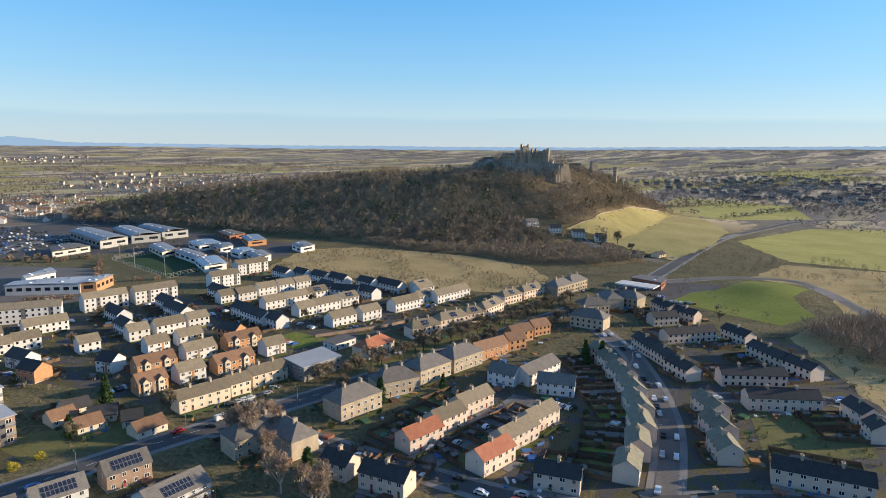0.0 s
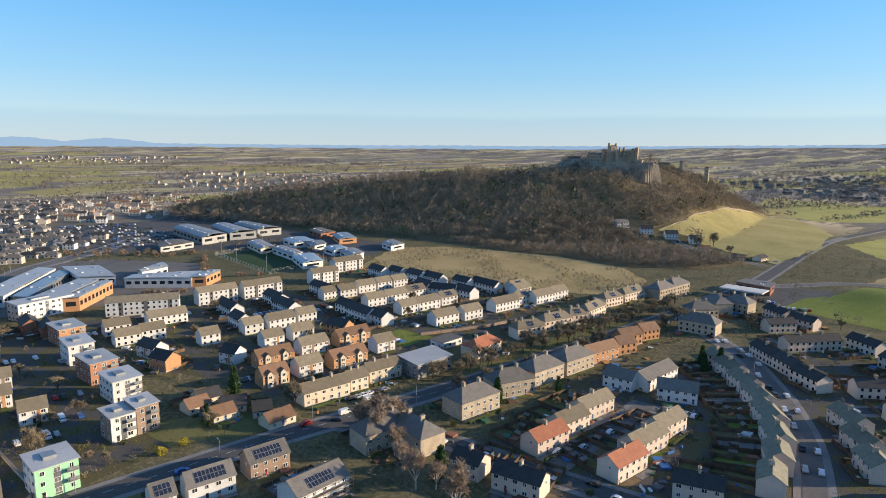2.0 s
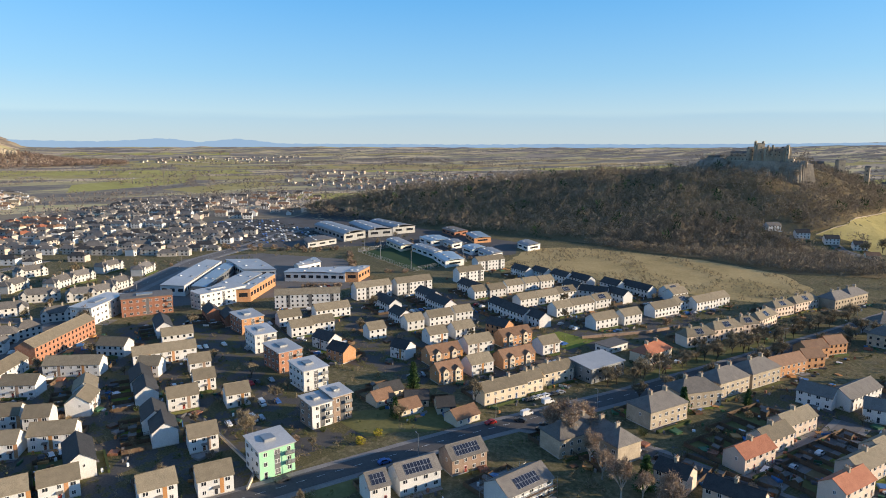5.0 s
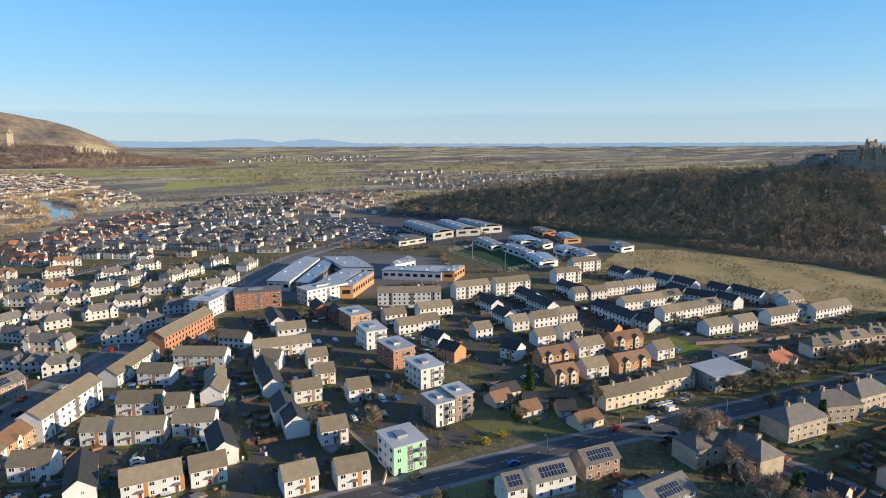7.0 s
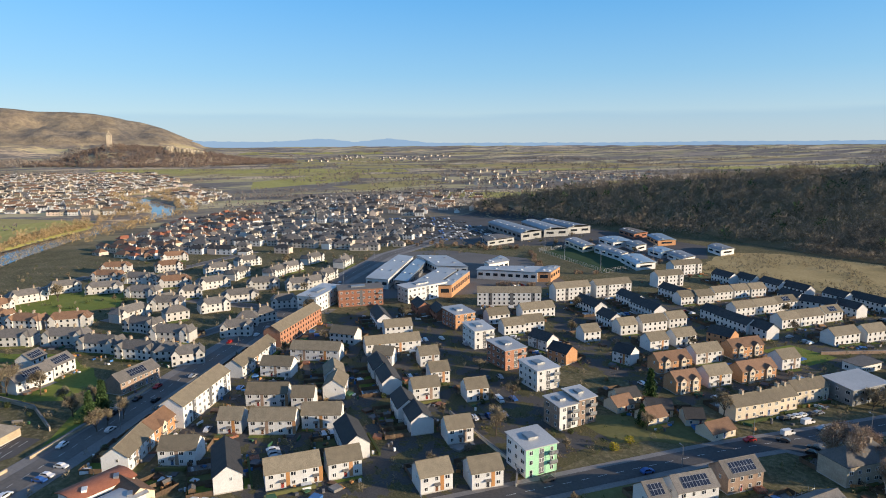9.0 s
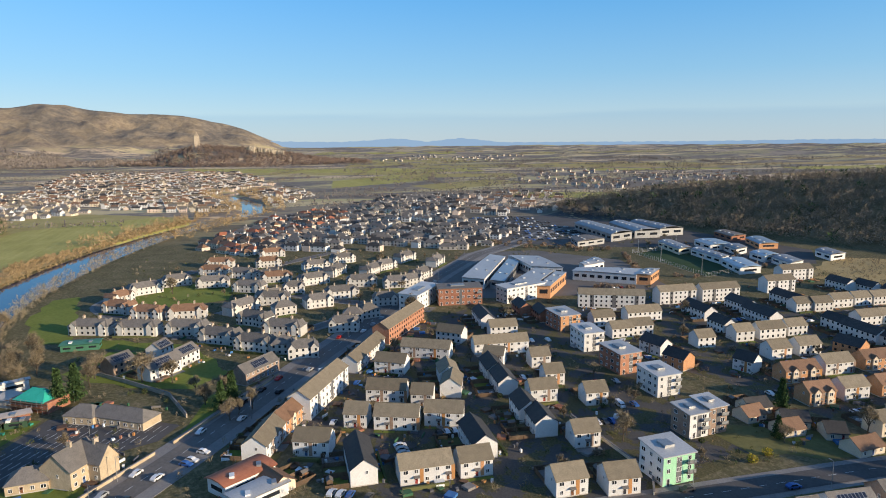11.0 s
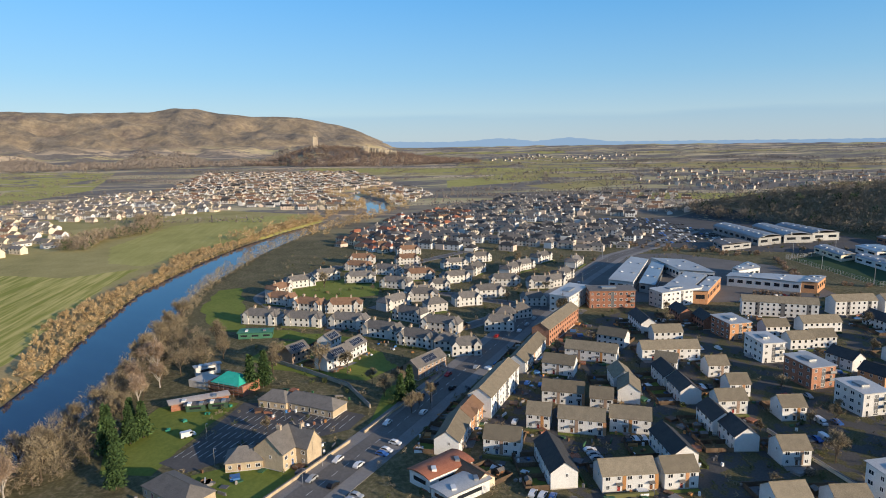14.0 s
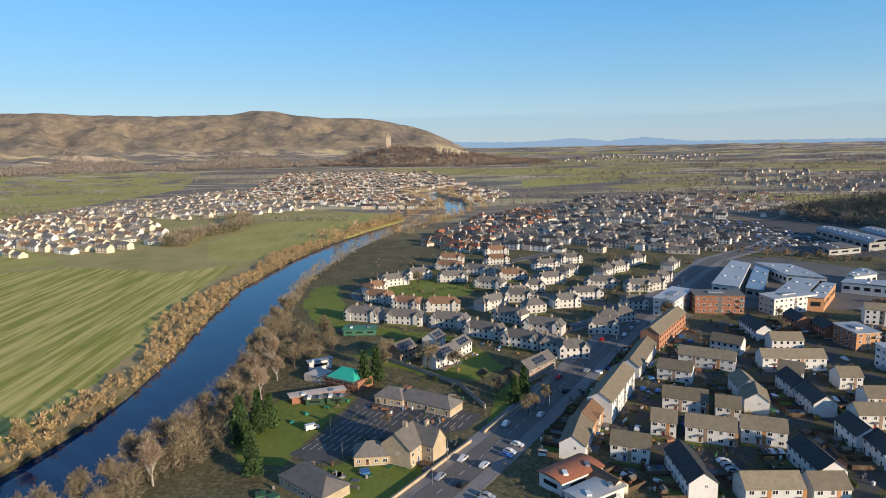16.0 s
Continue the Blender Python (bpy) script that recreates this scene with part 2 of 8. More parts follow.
GOLD_TWIG = foliage("straw_scrub", [(0.1, (0.14, 0.098, 0.052)), (0.5, (0.33, 0.235, 0.122)), (0.9, (0.52, 0.385, 0.21))])
WOOD_TWIG = foliage("wood_twigs", [(0.1, (0.11, 0.092, 0.072)), (0.45, (0.21, 0.17, 0.125)), (0.7, (0.30, 0.24, 0.17)), (0.95, (0.40, 0.31, 0.21))])
# twig tones greyed and flattened, with the haze of distance put into the colour
FAR_TWIG = foliage("hazed_far_twigs", [(0.1, (0.11, 0.098, 0.092)), (0.5, (0.18, 0.156, 0.138)), (0.9, (0.265, 0.225, 0.19))])
HILL_TWIG = foliage("russet_wood_twigs", [(0.1, (0.12, 0.09, 0.078)), (0.5, (0.215, 0.16, 0.128)), (0.9, (0.32, 0.24, 0.18))])
NEEDLE = foliage("conifer_needles", [(0.1, (0.017, 0.034, 0.014)), (0.5, (0.049, 0.084, 0.031)), (0.9, (0.098, 0.154, 0.049))])
SHRUB = foliage("garden_shrub", [(0.1, (0.026, 0.039, 0.016)), (0.5, (0.078, 0.098, 0.039)), (0.9, (0.169, 0.156, 0.065))])
YELLOW = foliage("yellow_shrub", [(0.1, (0.20, 0.17, 0.02)), (0.5, (0.36, 0.30, 0.04)), (0.9, (0.5, 0.42, 0.07))])


def meadow(name, a, c, d, stripe=0.0, turn=0.0, fine=0.5):
    """Grass of three tones, in patches and, where mown or ploughed, in stripes."""
    m, nt, b = begin(name, 0.95, 0, 0.1)
    pos = world_place(nt)
    col = ramp(nt, tex_noise(nt, 0.022, 6, pos, 0.65), [(0.3, a), (0.5, c), (0.72, d)])
    n2 = tex_noise(nt, fine, 5, pos, 0.7)
    col = mixed(nt, 0.4, col, ramp(nt, n2, [(0.25, tuple(v * 0.5 for v in a)), (0.75, d)]))
    if stripe:
        s = tex_noise(nt, 1.0, 3, stretched(nt, pos, 0.012, 0.22, 0.1, turn))
        col = mixed(nt, stripe, col, ramp(nt, s, [(0.42, a), (0.6, d)]))
    nt.links.new(col, b.inputs["Base Color"])
    bumped(nt, b, n2, 0.4, 0.2)
    return m


LAWN = meadow("lawn", (0.095, 0.092, 0.042), (0.150, 0.150, 0.058), (0.215, 0.198, 0.085))
BRIGHT = meadow("bright_grass", (0.105, 0.140, 0.030), (0.165, 0.205, 0.042), (0.235, 0.255, 0.065))
STRAW = meadow("rough_straw_grass", (0.190, 0.155, 0.066), (0.400, 0.300, 0.140), (0.540, 0.410, 0.205))
PASTURE = meadow("winter_pasture", (0.25, 0.22, 0.078), (0.385, 0.325, 0.128), (0.49, 0.405, 0.18))
CROP = meadow("striped_field", (0.205, 0.225, 0.040), (0.345, 0.340, 0.070), (0.62, 0.50, 0.19), 0.62, 177.9)
GREENFIELD = meadow("green_field", (0.27, 0.26, 0.070), (0.395, 0.365, 0.108), (0.52, 0.45, 0.17), 0.2, 10.0)
TURF = meadow("artificial_turf", (0.036, 0.065, 0.031), (0.046, 0.078, 0.036), (0.058, 0.091, 0.043))
SCRUB = meadow("brown_scrub_ground", (0.105, 0.078, 0.042), (0.195, 0.150, 0.083), (0.300, 0.232, 0.128))

YARD, nt, b = begin("yards_and_streets", 0.92, 0, 0.2)
pos = world_place(nt)
patch = tex_noise(nt, 0.11, 5, pos, 0.6)
grit = tex_noise(nt, 1.6, 4, pos, 0.7)
hard = ramp(nt, grit, [(0.3, (0.055, 0.052, 0.05)), (0.7, (0.11, 0.103, 0.096))])
soft_bed = ramp(nt, grit, [(0.3, (0.04, 0.036, 0.02)), (0.5, (0.095, 0.088, 0.038)), (0.7, (0.16, 0.125, 0.08))])
col = mixed(nt, ramp(nt, patch, [(0.49, (0, 0, 0)), (0.52, (1, 1, 1))]), hard, soft_bed)
nt.links.new(col, b.inputs["Base Color"])
bumped(nt, b, grit, 0.4, 0.1)

# The plain: gardens and verges nearby, a patchwork of fields further off, moor on the hills.
GROUND, nt, b = begin("plain", 0.95, 0, 0.1)
pos = world_place(nt)
near = ramp(nt, tex_noise(nt, 0.06, 6, pos, 0.7), [(0.3, (0.085, 0.068, 0.045)), (0.5, (0.135, 0.118, 0.062)), (0.68, (0.22, 0.175, 0.11))])
near = mixed(nt, 0.5, near, ramp(nt, tex_noise(nt, 0.55, 5, pos, 0.75), [(0.36, (0.03, 0.026, 0.02)), (0.5, (0.10, 0.098, 0.045)), (0.64, (0.27, 0.22, 0.14))]))
cells = nt.nodes.new("ShaderNodeTexVoronoi")
cells.inputs["Scale"].default_value = 0.0034
nt.links.new(stretched(nt, pos, 2.4, 0.6, 0, 21), cells.inputs["Vector"])
sepc = nt.nodes.new("ShaderNodeSeparateColor")
nt.links.new(cells.outputs["Color"], sepc.inputs[0])
fields = ramp(nt, sepc.outputs[0], [(0.0, (0.24, 0.20, 0.16)), (0.2, (0.40, 0.35, 0.18)), (0.4, (0.60, 0.47, 0.29)), (0.55, (0.42, 0.37, 0.19)), (0.75, (0.66, 0.51, 0.33)), (1.0, (0.28, 0.235, 0.19))])
woods = ramp(nt, tex_noise(nt, 0.006, 7, stretched(nt, pos, 1.5, 0.4, 0, 21), 0.75), [(0.47, (0, 0, 0)), (0.52, (1, 1, 1))])
fields = mixed(nt, woods, fields, ramp(nt, tex_noise(nt, 0.05, 5, pos, 0.8), [(0.3, (0.12, 0.108, 0.10)), (0.7, (0.26, 0.225, 0.185))]))
geo_len = nt.nodes.new("ShaderNodeVectorMath")
geo_len.operation = "LENGTH"
nt.links.new(pos, geo_len.inputs[0])
rng = nt.nodes.new("ShaderNodeMapRange")
rng.inputs[1].default_value, rng.inputs[2].default_value = 750, 1000
nt.links.new(geo_len.outputs["Value"], rng.inputs[0])
col = mixed(nt, rng.outputs[0], near, fields)
sepz = nt.nodes.new("ShaderNodeSeparateXYZ")
nt.links.new(pos, sepz.inputs[0])
hz = nt.nodes.new("ShaderNodeMapRange")
hz.inputs[1].default_value, hz.inputs[2].default_value = 75, 110
nt.links.new(sepz.outputs["Z"], hz.inputs[0])
moor = ramp(nt, tex_noise(nt, 0.0035, 9, pos, 0.62), [(0.32, (0.11, 0.105, 0.105)), (0.43, (0.17, 0.15, 0.13)), (0.53, (0.30, 0.235, 0.155)), (0.63, (0.19, 0.15, 0.128)), (0.74, (0.28, 0.24, 0.17))])
moor = mixed(nt, ramp(nt, tex_noise(nt, 0.02, 8, pos, 0.8), [(0.60, (0, 0, 0)), (0.66, (0.7, 0.7, 0.7))]), moor, (0.27, 0.25, 0.23))
moor = mixed(nt, 0.45, moor, ramp(nt, tex_noise(nt, 0.016, 8, pos, 0.75), [(0.38, (0.075, 0.07, 0.07)), (0.5, (0.22, 0.18, 0.125)), (0.62, (0.40, 0.32, 0.21))]))
snow = nt.nodes.new("ShaderNodeMapRange")
snow.inputs[1].default_value, snow.inputs[2].default_value = 345, 400
nt.links.new(sepz.outputs["Z"], snow.inputs[0])
moor = mixed(nt, snow.outputs[0], moor, (0.62, 0.60, 0.58))
farhill = nt.nodes.new("ShaderNodeMath")
farhill.operation = "MULTIPLY"
nt.links.new(hz.outputs[0], farhill.inputs[0])
rng2 = nt.nodes.new("ShaderNodeMapRange")
rng2.inputs[1].default_value, rng2.inputs[2].default_value = 3000, 3300
nt.links.new(geo_len.outputs["Value"], rng2.inputs[0])
nt.links.new(rng2.outputs[0], farhill.inputs[1])
col = mixed(nt, farhill.outputs[0], col, moor)
hill_relief = nt.nodes.new("ShaderNodeMath")
hill_relief.operation = "MULTIPLY"
nt.links.new(tex_noise(nt, 0.006, 9, pos, 0.68), hill_relief.inputs[0])
nt.links.new(farhill.outputs[0], hill_relief.inputs[1])
bumped(nt, b, hill_relief.outputs[0], 0.7, 32.0)
nt.links.new(col, b.inputs["Base Color"])

WATER, nt, b = begin("river_water", 0.06, 0, 0.5)
b.inputs["Base Color"].default_value = (0.008, 0.03, 0.075, 1)
b.inputs["IOR"].default_value = 1.33
bumped(nt, b, tex_noise(nt, 0.5, 3, stretched(nt, world_place(nt), 1, 1, 1)), 0.05, 0.1)


# ---- builders ----
class Shell:
    """Collects corners and faces of one mesh."""

    def __init__(self):
        self.v, self.f, self.m = [], [], []

    def face(self, pts, mat=0):
        n = len(self.v)
        self.v.extend(pts)
        self.f.append(tuple(range(n, n + len(pts))))
        self.m.append(mat)

    def box(self, x0, y0, z0, x1, y1, z1, mat=0):
        n = len(self.v)
        self.v += [(x0, y0, z0), (x1, y0, z0), (x1, y1, z0), (x0, y1, z0), (x0, y0, z1), (x1, y0, z1), (x1, y1, z1), (x0, y1, z1)]
        self.f += [(n + a, n + b, n + c, n + d) for a, b, c, d in ((3, 2, 1, 0), (4, 5, 6, 7), (0, 1, 5, 4), (1, 2, 6, 5), (2, 3, 7, 6), (3, 0, 4, 7))]
        self.m += [mat] * 6

    def ring(self, c, r0, r1, h, sides=6, mat=0):
        """An upright tapered post on the place c."""
        n, x, y, z = len(self.v), *c
        for r, zz in ((r0, z), (r1, z + h)):
            self.v += [(x + r * math.cos(math.tau * i / sides), y + r * math.sin(math.tau * i / sides), zz) for i in range(sides)]
        self.f += [(n + i, n + (i + 1) % sides, n + sides + (i + 1) % sides, n + sides + i) for i in range(sides)]
        self.f.append(tuple(n + sides + i for i in range(sides)))
        self.m += [mat] * (sides + 1)

    def tube(self, a, c, r0, r1, sides=5, mat=0):
        a, c = Vector(a), Vector(c)
        w = (c - a).normalized()
        u = w.orthogonal().normalized()
        s = w.cross(u)
        n = len(self.v)
        for p, r in ((a, r0), (c, r1)):
            self.v += [tuple(p + r * (u * math.cos(math.tau * i / sides) + s * math.sin(math.tau * i / sides))) for i in range(sides)]
        self.f += [(n + i, n + (i + 1) % sides, n + sides + (i + 1) % sides, n + sides + i) for i in range(sides)]
        self.m += [mat] * sides

    def mesh(self, name, mats, smooth=False):
        me = bpy.data.meshes.new(name)
        me.from_pydata([tuple(p) for p in self.v], [], self.f)
        for mt in mats:
            me.materials.append(mt)
        if len(mats) > 1:
            me.polygons.foreach_set("material_index", self.m)
        if smooth:
            me.polygons.foreach_set("use_smooth", [True] * len(self.f))
        me.update()
        return me


def part(name, me, parent, label="", m=None):
    ob = new(name, me)
    ob.parent = parent
    if m is not None:
        ob.matrix_basis = m
    return tagged(ob, label)


def near_line(px, py, line):
    """The distance from places to a line of corners, and how far along it (in corners) the nearest place lies."""
    best, at = np.full(np.shape(px), 1e9), np.zeros(np.shape(px))
    for i in range(len(line) - 1):
        (ax, ay), (bx, by) = line[i][:2], line[i + 1][:2]
        dx, dy = bx - ax, by - ay
        s = np.clip(((px - ax) * dx + (py - ay) * dy) / (dx * dx + dy * dy), 0, 1)
        d = np.hypot(px - ax - s * dx, py - ay - s * dy)
        at = np.where(d < best, i + s, at)
        best = np.minimum(best, d)
    return best, at


def inside(px, py, poly):
    hit = np.zeros(np.shape(px), bool)
    for i in range(len(poly)):
        (ax, ay), (bx, by) = poly[i - 1][:2], poly[i][:2]
        if ay != by:
            hit ^= ((ay > py) != (by > py)) & (px < (bx - ax) * (py - ay) / (by - ay) + ax)
    return hit


# ---- the lie of the land ----
RIVER = [(-180, -296), (-232, -264), (-262, -250), (-302, -239), (-336, -235), (-385, -235), (-450, -238), (-541, -240), (-656, -222), (-745, -200), (-830, -172), (-930, -128), (-1060, -62), (-1200, -60), (-1400, -110), (-1650, 20)]
CRAG = [(-850, 370, 12, 60), (-781, 436, 33, 90), (-690, 507, 46, 130), (-560, 590, 60, 165), (-470, 640, 64, 180), (-411, 690, 68, 180), (-396, 780, 69, 160), (-374, 880, 46, 115), (-352, 960, 12, 60)]
ABBEY = [(-2880, -400, 25, 150), (-2900, -330, 60, 220), (-2900, -213, 93, 280), (-2870, -50, 80, 300), (-2840, 130, 60, 280), (-2800, 330, 22, 220)]
OCHIL_AZ = (175, 176.3, 179, 181, 183.4, 185.4, 187.8, 190.4, 192, 193.8, 195.7, 198.3, 203.7, 208.9, 215, 225, 240, 250)
OCHIL_EL = (-0.9, 0.1, 1.24, 1.86, 2.29, 2.56, 2.49, 2.75, 3.18, 3.14, 2.87, 2.79, 2.74, 2.92, 2.8, 2.6, 2.3, -0.9)
FAR_AZ = (60, 93, 108, 120, 127, 137, 146, 155, 163, 170, 180, 200, 230, 300)
FAR_EL = (0.25, 0.25, 0.05, -0.2, -0.25, -0.25, -0.22, -0.2, -0.2, -0.2, -0.2, -0.2, -0.2, -0.2)
HUB = (-45.0, -70.0)
_wave = np.random.RandomState(5)
WAVES = [(_wave.uniform(0, math.tau), _wave.uniform(0, math.tau), f) for f in (0.0016, 0.0024, 0.0035, 0.0051, 0.0075, 0.011, 0.016, 0.023) for _ in range(3)]


def rough(px, py):
    """Rolling ground between about -1 and 1."""
    s = 0
    for a, p, f in WAVES:
        s = s + (0.0016 / f) ** 0.9 * np.sin(math.tau * f * (px * math.cos(a) + py * math.sin(a)) + p + 1.7 * np.sin(math.tau * f * 0.37 * (px * math.sin(a) - py * math.cos(a))))
    return s / 3.2


def ridge(px, py, line, power):
    d, at = near_line(px, py, line)
    k = np.arange(len(line))
    top, wide = np.interp(at, k, [q[2] for q in line]), np.interp(at, k, [q[3] for q in line])
    s = np.clip(1 - d / wide, 0, 1)
    return top * (0.55 * s + 0.45 * s * s * (3 - 2 * s)) ** power


def land(px, py):
    """The height of the ground in metres."""
    px, py = np.asarray(px, float), np.asarray(py, float)
    r, az = np.hypot(px - HUB[0], py - HUB[1]), np.degrees(np.arctan2(py - HUB[1], px - HUB[0])) % 360
    rise = np.clip((r - 1500) / 3300, 0, 1.1)
    far = (97 + np.tan(np.radians(np.interp(az, FAR_AZ, FAR_EL))) * 4800) * rise ** 1.5
    z = far + 4 * rise * rough(px * 2, py * 2)
    hills = (97 + np.tan(np.radians(np.interp(az, OCHIL_AZ, OCHIL_EL))) * 4650)
    s = np.clip((r - 3150) / 1500, 0, 1)
    hills = np.where((az > 176) & (az < 248), hills, 0) * (0.25 * s + 0.75 * s * s)
    hills = hills * (1 + 0.20 * rough(px * 1.5 + 900, py * 1.5) * np.clip(4 * s * (1 - s) + 0.08, 0, 1))
    z = np.maximum(z, hills)
    z = np.maximum(z, ridge(px, py, CRAG, 1.0) * (1 + 0.05 * rough(px * 5, py * 5)))
    z = np.maximum(z, ridge(px, py, ABBEY, 1.0))
    # a low mound in the park, and the sloping meadow beside the crag
    z = np.maximum(z, 4.5 * np.exp(-((px + 86) ** 2 + (py - 470) ** 2) / 900.0))
    z = np.maximum(z, 9 * np.exp(-((px + 290) ** 2 / 9000 + (py - 760) ** 2 / 26000.0)))
    d, at = near_line(px, py, RIVER)
    half = np.interp(at, range(len(RIVER)), [16, 16, 17, 17, 17, 17, 18, 18, 18, 17, 15, 14, 14, 14, 14, 14])
    z = z - 4.0 * np.clip((half + 7 - d) / 9.0, 0, 1)
    return z


def land_at(x, y):
    return float(land(x, y))


# The ground: one sheet, ring by ring out to the horizon.
radii = [0.0]
while radii[-1] < 4880:
    radii.append(radii[-1] + max(4.5, radii[-1] * 0.011 if radii[-1] < 1000 else radii[-1] * 0.016))
turns = list(np.arange(84, 226, 0.4)) + list(np.arange(226, 444, 4.0))
RR, AA = np.meshgrid(radii[1:], np.radians(turns), indexing="ij")
GX, GY = HUB[0] + RR * np.cos(AA), HUB[1] + RR * np.sin(AA)
GZ = land(GX, GY)
nr, na = GX.shape
verts = [(*HUB, 0.0)] + np.column_stack([GX.ravel(), GY.ravel(), GZ.ravel()]).tolist()
faces = [(0, 1 + j, 1 + (j + 1) % na) for j in range(na)]
for i in range(nr - 1):
    a = 1 + i * na
    faces += [(a + j, a + na + j, a + na + (j + 1) % na, a + (j + 1) % na) for j in range(na)]
me = bpy.data.meshes.new("ground")
me.from_pydata(verts, [], faces)
me.materials.append(GROUND)
me.polygons.foreach_set("use_smooth", [True] * len(faces))
tagged(new("ground", me), "flat river plain of fields, gardens and moorland hills", "ground", kind="structure")

# Far hills along the skyline, fifty kilometres of haze painted as a blue glow.
HAZE, nt, b = begin("haze_glow_hills", 1.0, 0, 0.0)
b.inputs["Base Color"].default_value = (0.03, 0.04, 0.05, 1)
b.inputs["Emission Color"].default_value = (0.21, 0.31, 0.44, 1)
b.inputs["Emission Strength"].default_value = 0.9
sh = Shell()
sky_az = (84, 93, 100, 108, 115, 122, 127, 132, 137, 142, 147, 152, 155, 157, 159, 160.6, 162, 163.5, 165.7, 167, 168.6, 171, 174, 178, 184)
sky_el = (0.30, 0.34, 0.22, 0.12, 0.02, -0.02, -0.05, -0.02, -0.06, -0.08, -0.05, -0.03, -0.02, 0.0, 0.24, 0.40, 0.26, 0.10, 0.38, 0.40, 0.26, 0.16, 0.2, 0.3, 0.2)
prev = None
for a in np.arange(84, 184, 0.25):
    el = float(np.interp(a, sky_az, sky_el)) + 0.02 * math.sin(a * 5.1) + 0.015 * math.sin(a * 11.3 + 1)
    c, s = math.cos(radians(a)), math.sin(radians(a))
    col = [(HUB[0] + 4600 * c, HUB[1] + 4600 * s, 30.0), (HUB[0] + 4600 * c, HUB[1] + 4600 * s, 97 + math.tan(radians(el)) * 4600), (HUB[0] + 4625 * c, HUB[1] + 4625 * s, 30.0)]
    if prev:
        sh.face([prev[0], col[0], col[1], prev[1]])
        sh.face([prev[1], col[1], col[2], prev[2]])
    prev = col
tagged(new("backdrop", sh.mesh("backdrop", [HAZE], True)), "low hills on the skyline with haze painted as a blue glow", "hills", kind="structure")


def drape(name, poly, mat, lift, label, category="field", cell=6.0):
    """A patch that lies on the ground within a polygon, with a ragged edge of small cells."""
    if category not in ("car park", "pitch", "paving"):  # uneven edges
        worn, k = [], 0
        for (ax, ay), (bx, by) in zip(poly, poly[1:] + poly[:1]):
            l = math.hypot(bx - ax, by - ay)
            n = max(1, int(l / 9))
            for i in range(n):
                k += 1
                o = (1.6 if l > 40 else 0.5) * math.sin(k * 2.4 + ax) * (i > 0)
                worn.append((ax + (bx - ax) * i / n - (by - ay) / l * o, ay + (by - ay) * i / n + (bx - ax) / l * o))
        poly = worn
    bm = bmesh.new()
    vs = [bm.verts.new((x, y, 0)) for x, y in poly]
    bm.faces.new(vs)
    xs, ys = [p[0] for p in poly], [p[1] for p in poly]
    bumpy = float(np.max(np.abs(land(np.array(xs), np.array(ys))))) > 0.05 or max(xs) - min(xs) > 1200
    if bumpy:
        for k, (lo, hi) in enumerate(((min(xs), max(xs)), (min(ys), max(ys)))):
            q = lo + cell
            while q < hi:
                bmesh.ops.bisect_plane(bm, geom=bm.verts[:] + bm.edges[:] + bm.faces[:], plane_co=(q, 0, 0) if k == 0 else (0, q, 0), plane_no=(1, 0, 0) if k == 0 else (0, 1, 0))
                q += cell
        z = land(np.array([v.co.x for v in bm.verts]), np.array([v.co.y for v in bm.verts]))
        for v, h in zip(bm.verts, z):
            v.co.z = h
    for v in bm.verts:
        v.co.z += lift
    bmesh.ops.recalc_face_normals(bm, faces=bm.faces)
    if sum(f.normal.z for f in bm.faces) < 0:
        bmesh.ops.reverse_faces(bm, faces=bm.faces)
    me = bpy.data.meshes.new(name)
    bm.to_mesh(me)
    bm.free()
    me.materials.append(mat)
    return tagged(new(name, me), label, category, kind="structure")


def ribbon(name, line, width, mat, lift, label, category="road", thick=0.0, step=8.0):
    """A strip of even width along a line of corners; thick gives it kerb sides."""
    pts = []
    for (ax, ay), (bx, by) in zip(line, line[1:]):
        n = max(1, int(math.hypot(bx - ax, by - ay) / step))
        pts += [(ax + (bx - ax) * i / n, ay + (by - ay) * i / n) for i in range(n)]
    pts.append(line[-1])
    for _ in range(2):  # ease the corners
        pts = [pts[0]] + [((p[0] + 2 * q[0] + r[0]) / 4, (p[1] + 2 * q[1] + r[1]) / 4) for p, q, r in zip(pts, pts[1:], pts[2:])] + [pts[-1]]
    sh, rows = Shell(), []
    for i, (x, y) in enumerate(pts):
        p, q = pts[max(i - 1, 0)], pts[min(i + 1, len(pts) - 1)]
        l = math.hypot(q[0] - p[0], q[1] - p[1])
        nx, ny = -(q[1] - p[1]) / l * width / 2, (q[0] - p[0]) / l * width / 2
        z = max(land_at(x, y), land_at(x + nx, y + ny) - 0.3, land_at(x - nx, y - ny) - 0.3) + lift
        rows.append(((x + nx, y + ny, z), (x - nx, y - ny, z)))
    for (a, c), (d, e) in zip(rows, rows[1:]):
        sh.face([a, c, e, d])
        if thick:
            dn = lambda p: (p[0], p[1], p[2] - thick)
            sh.face([dn(a), a, d, dn(d)])
            sh.face([c, dn(c), dn(e), e])
    return tagged(new(name, sh.mesh(name, [mat])), label, category, kind="structure")


# water of the river
sh = Shell()
xs = np.arange(-1660, -170, 10.0)
rv = np.array(RIVER)[::-1]
yc = np.interp(xs, rv[:, 0], rv[:, 1])
for i in range(len(xs) - 1):
    sh.face([(xs[i], yc[i] - 55, -2.1), (xs[i + 1], yc[i + 1] - 55, -2.1), (xs[i + 1], yc[i + 1] + 55, -2.1), (xs[i], yc[i] + 55, -2.1)])
tagged(new("water", sh.mesh("water", [WATER])), "calm blue river between reedy banks", "river", kind="structure")

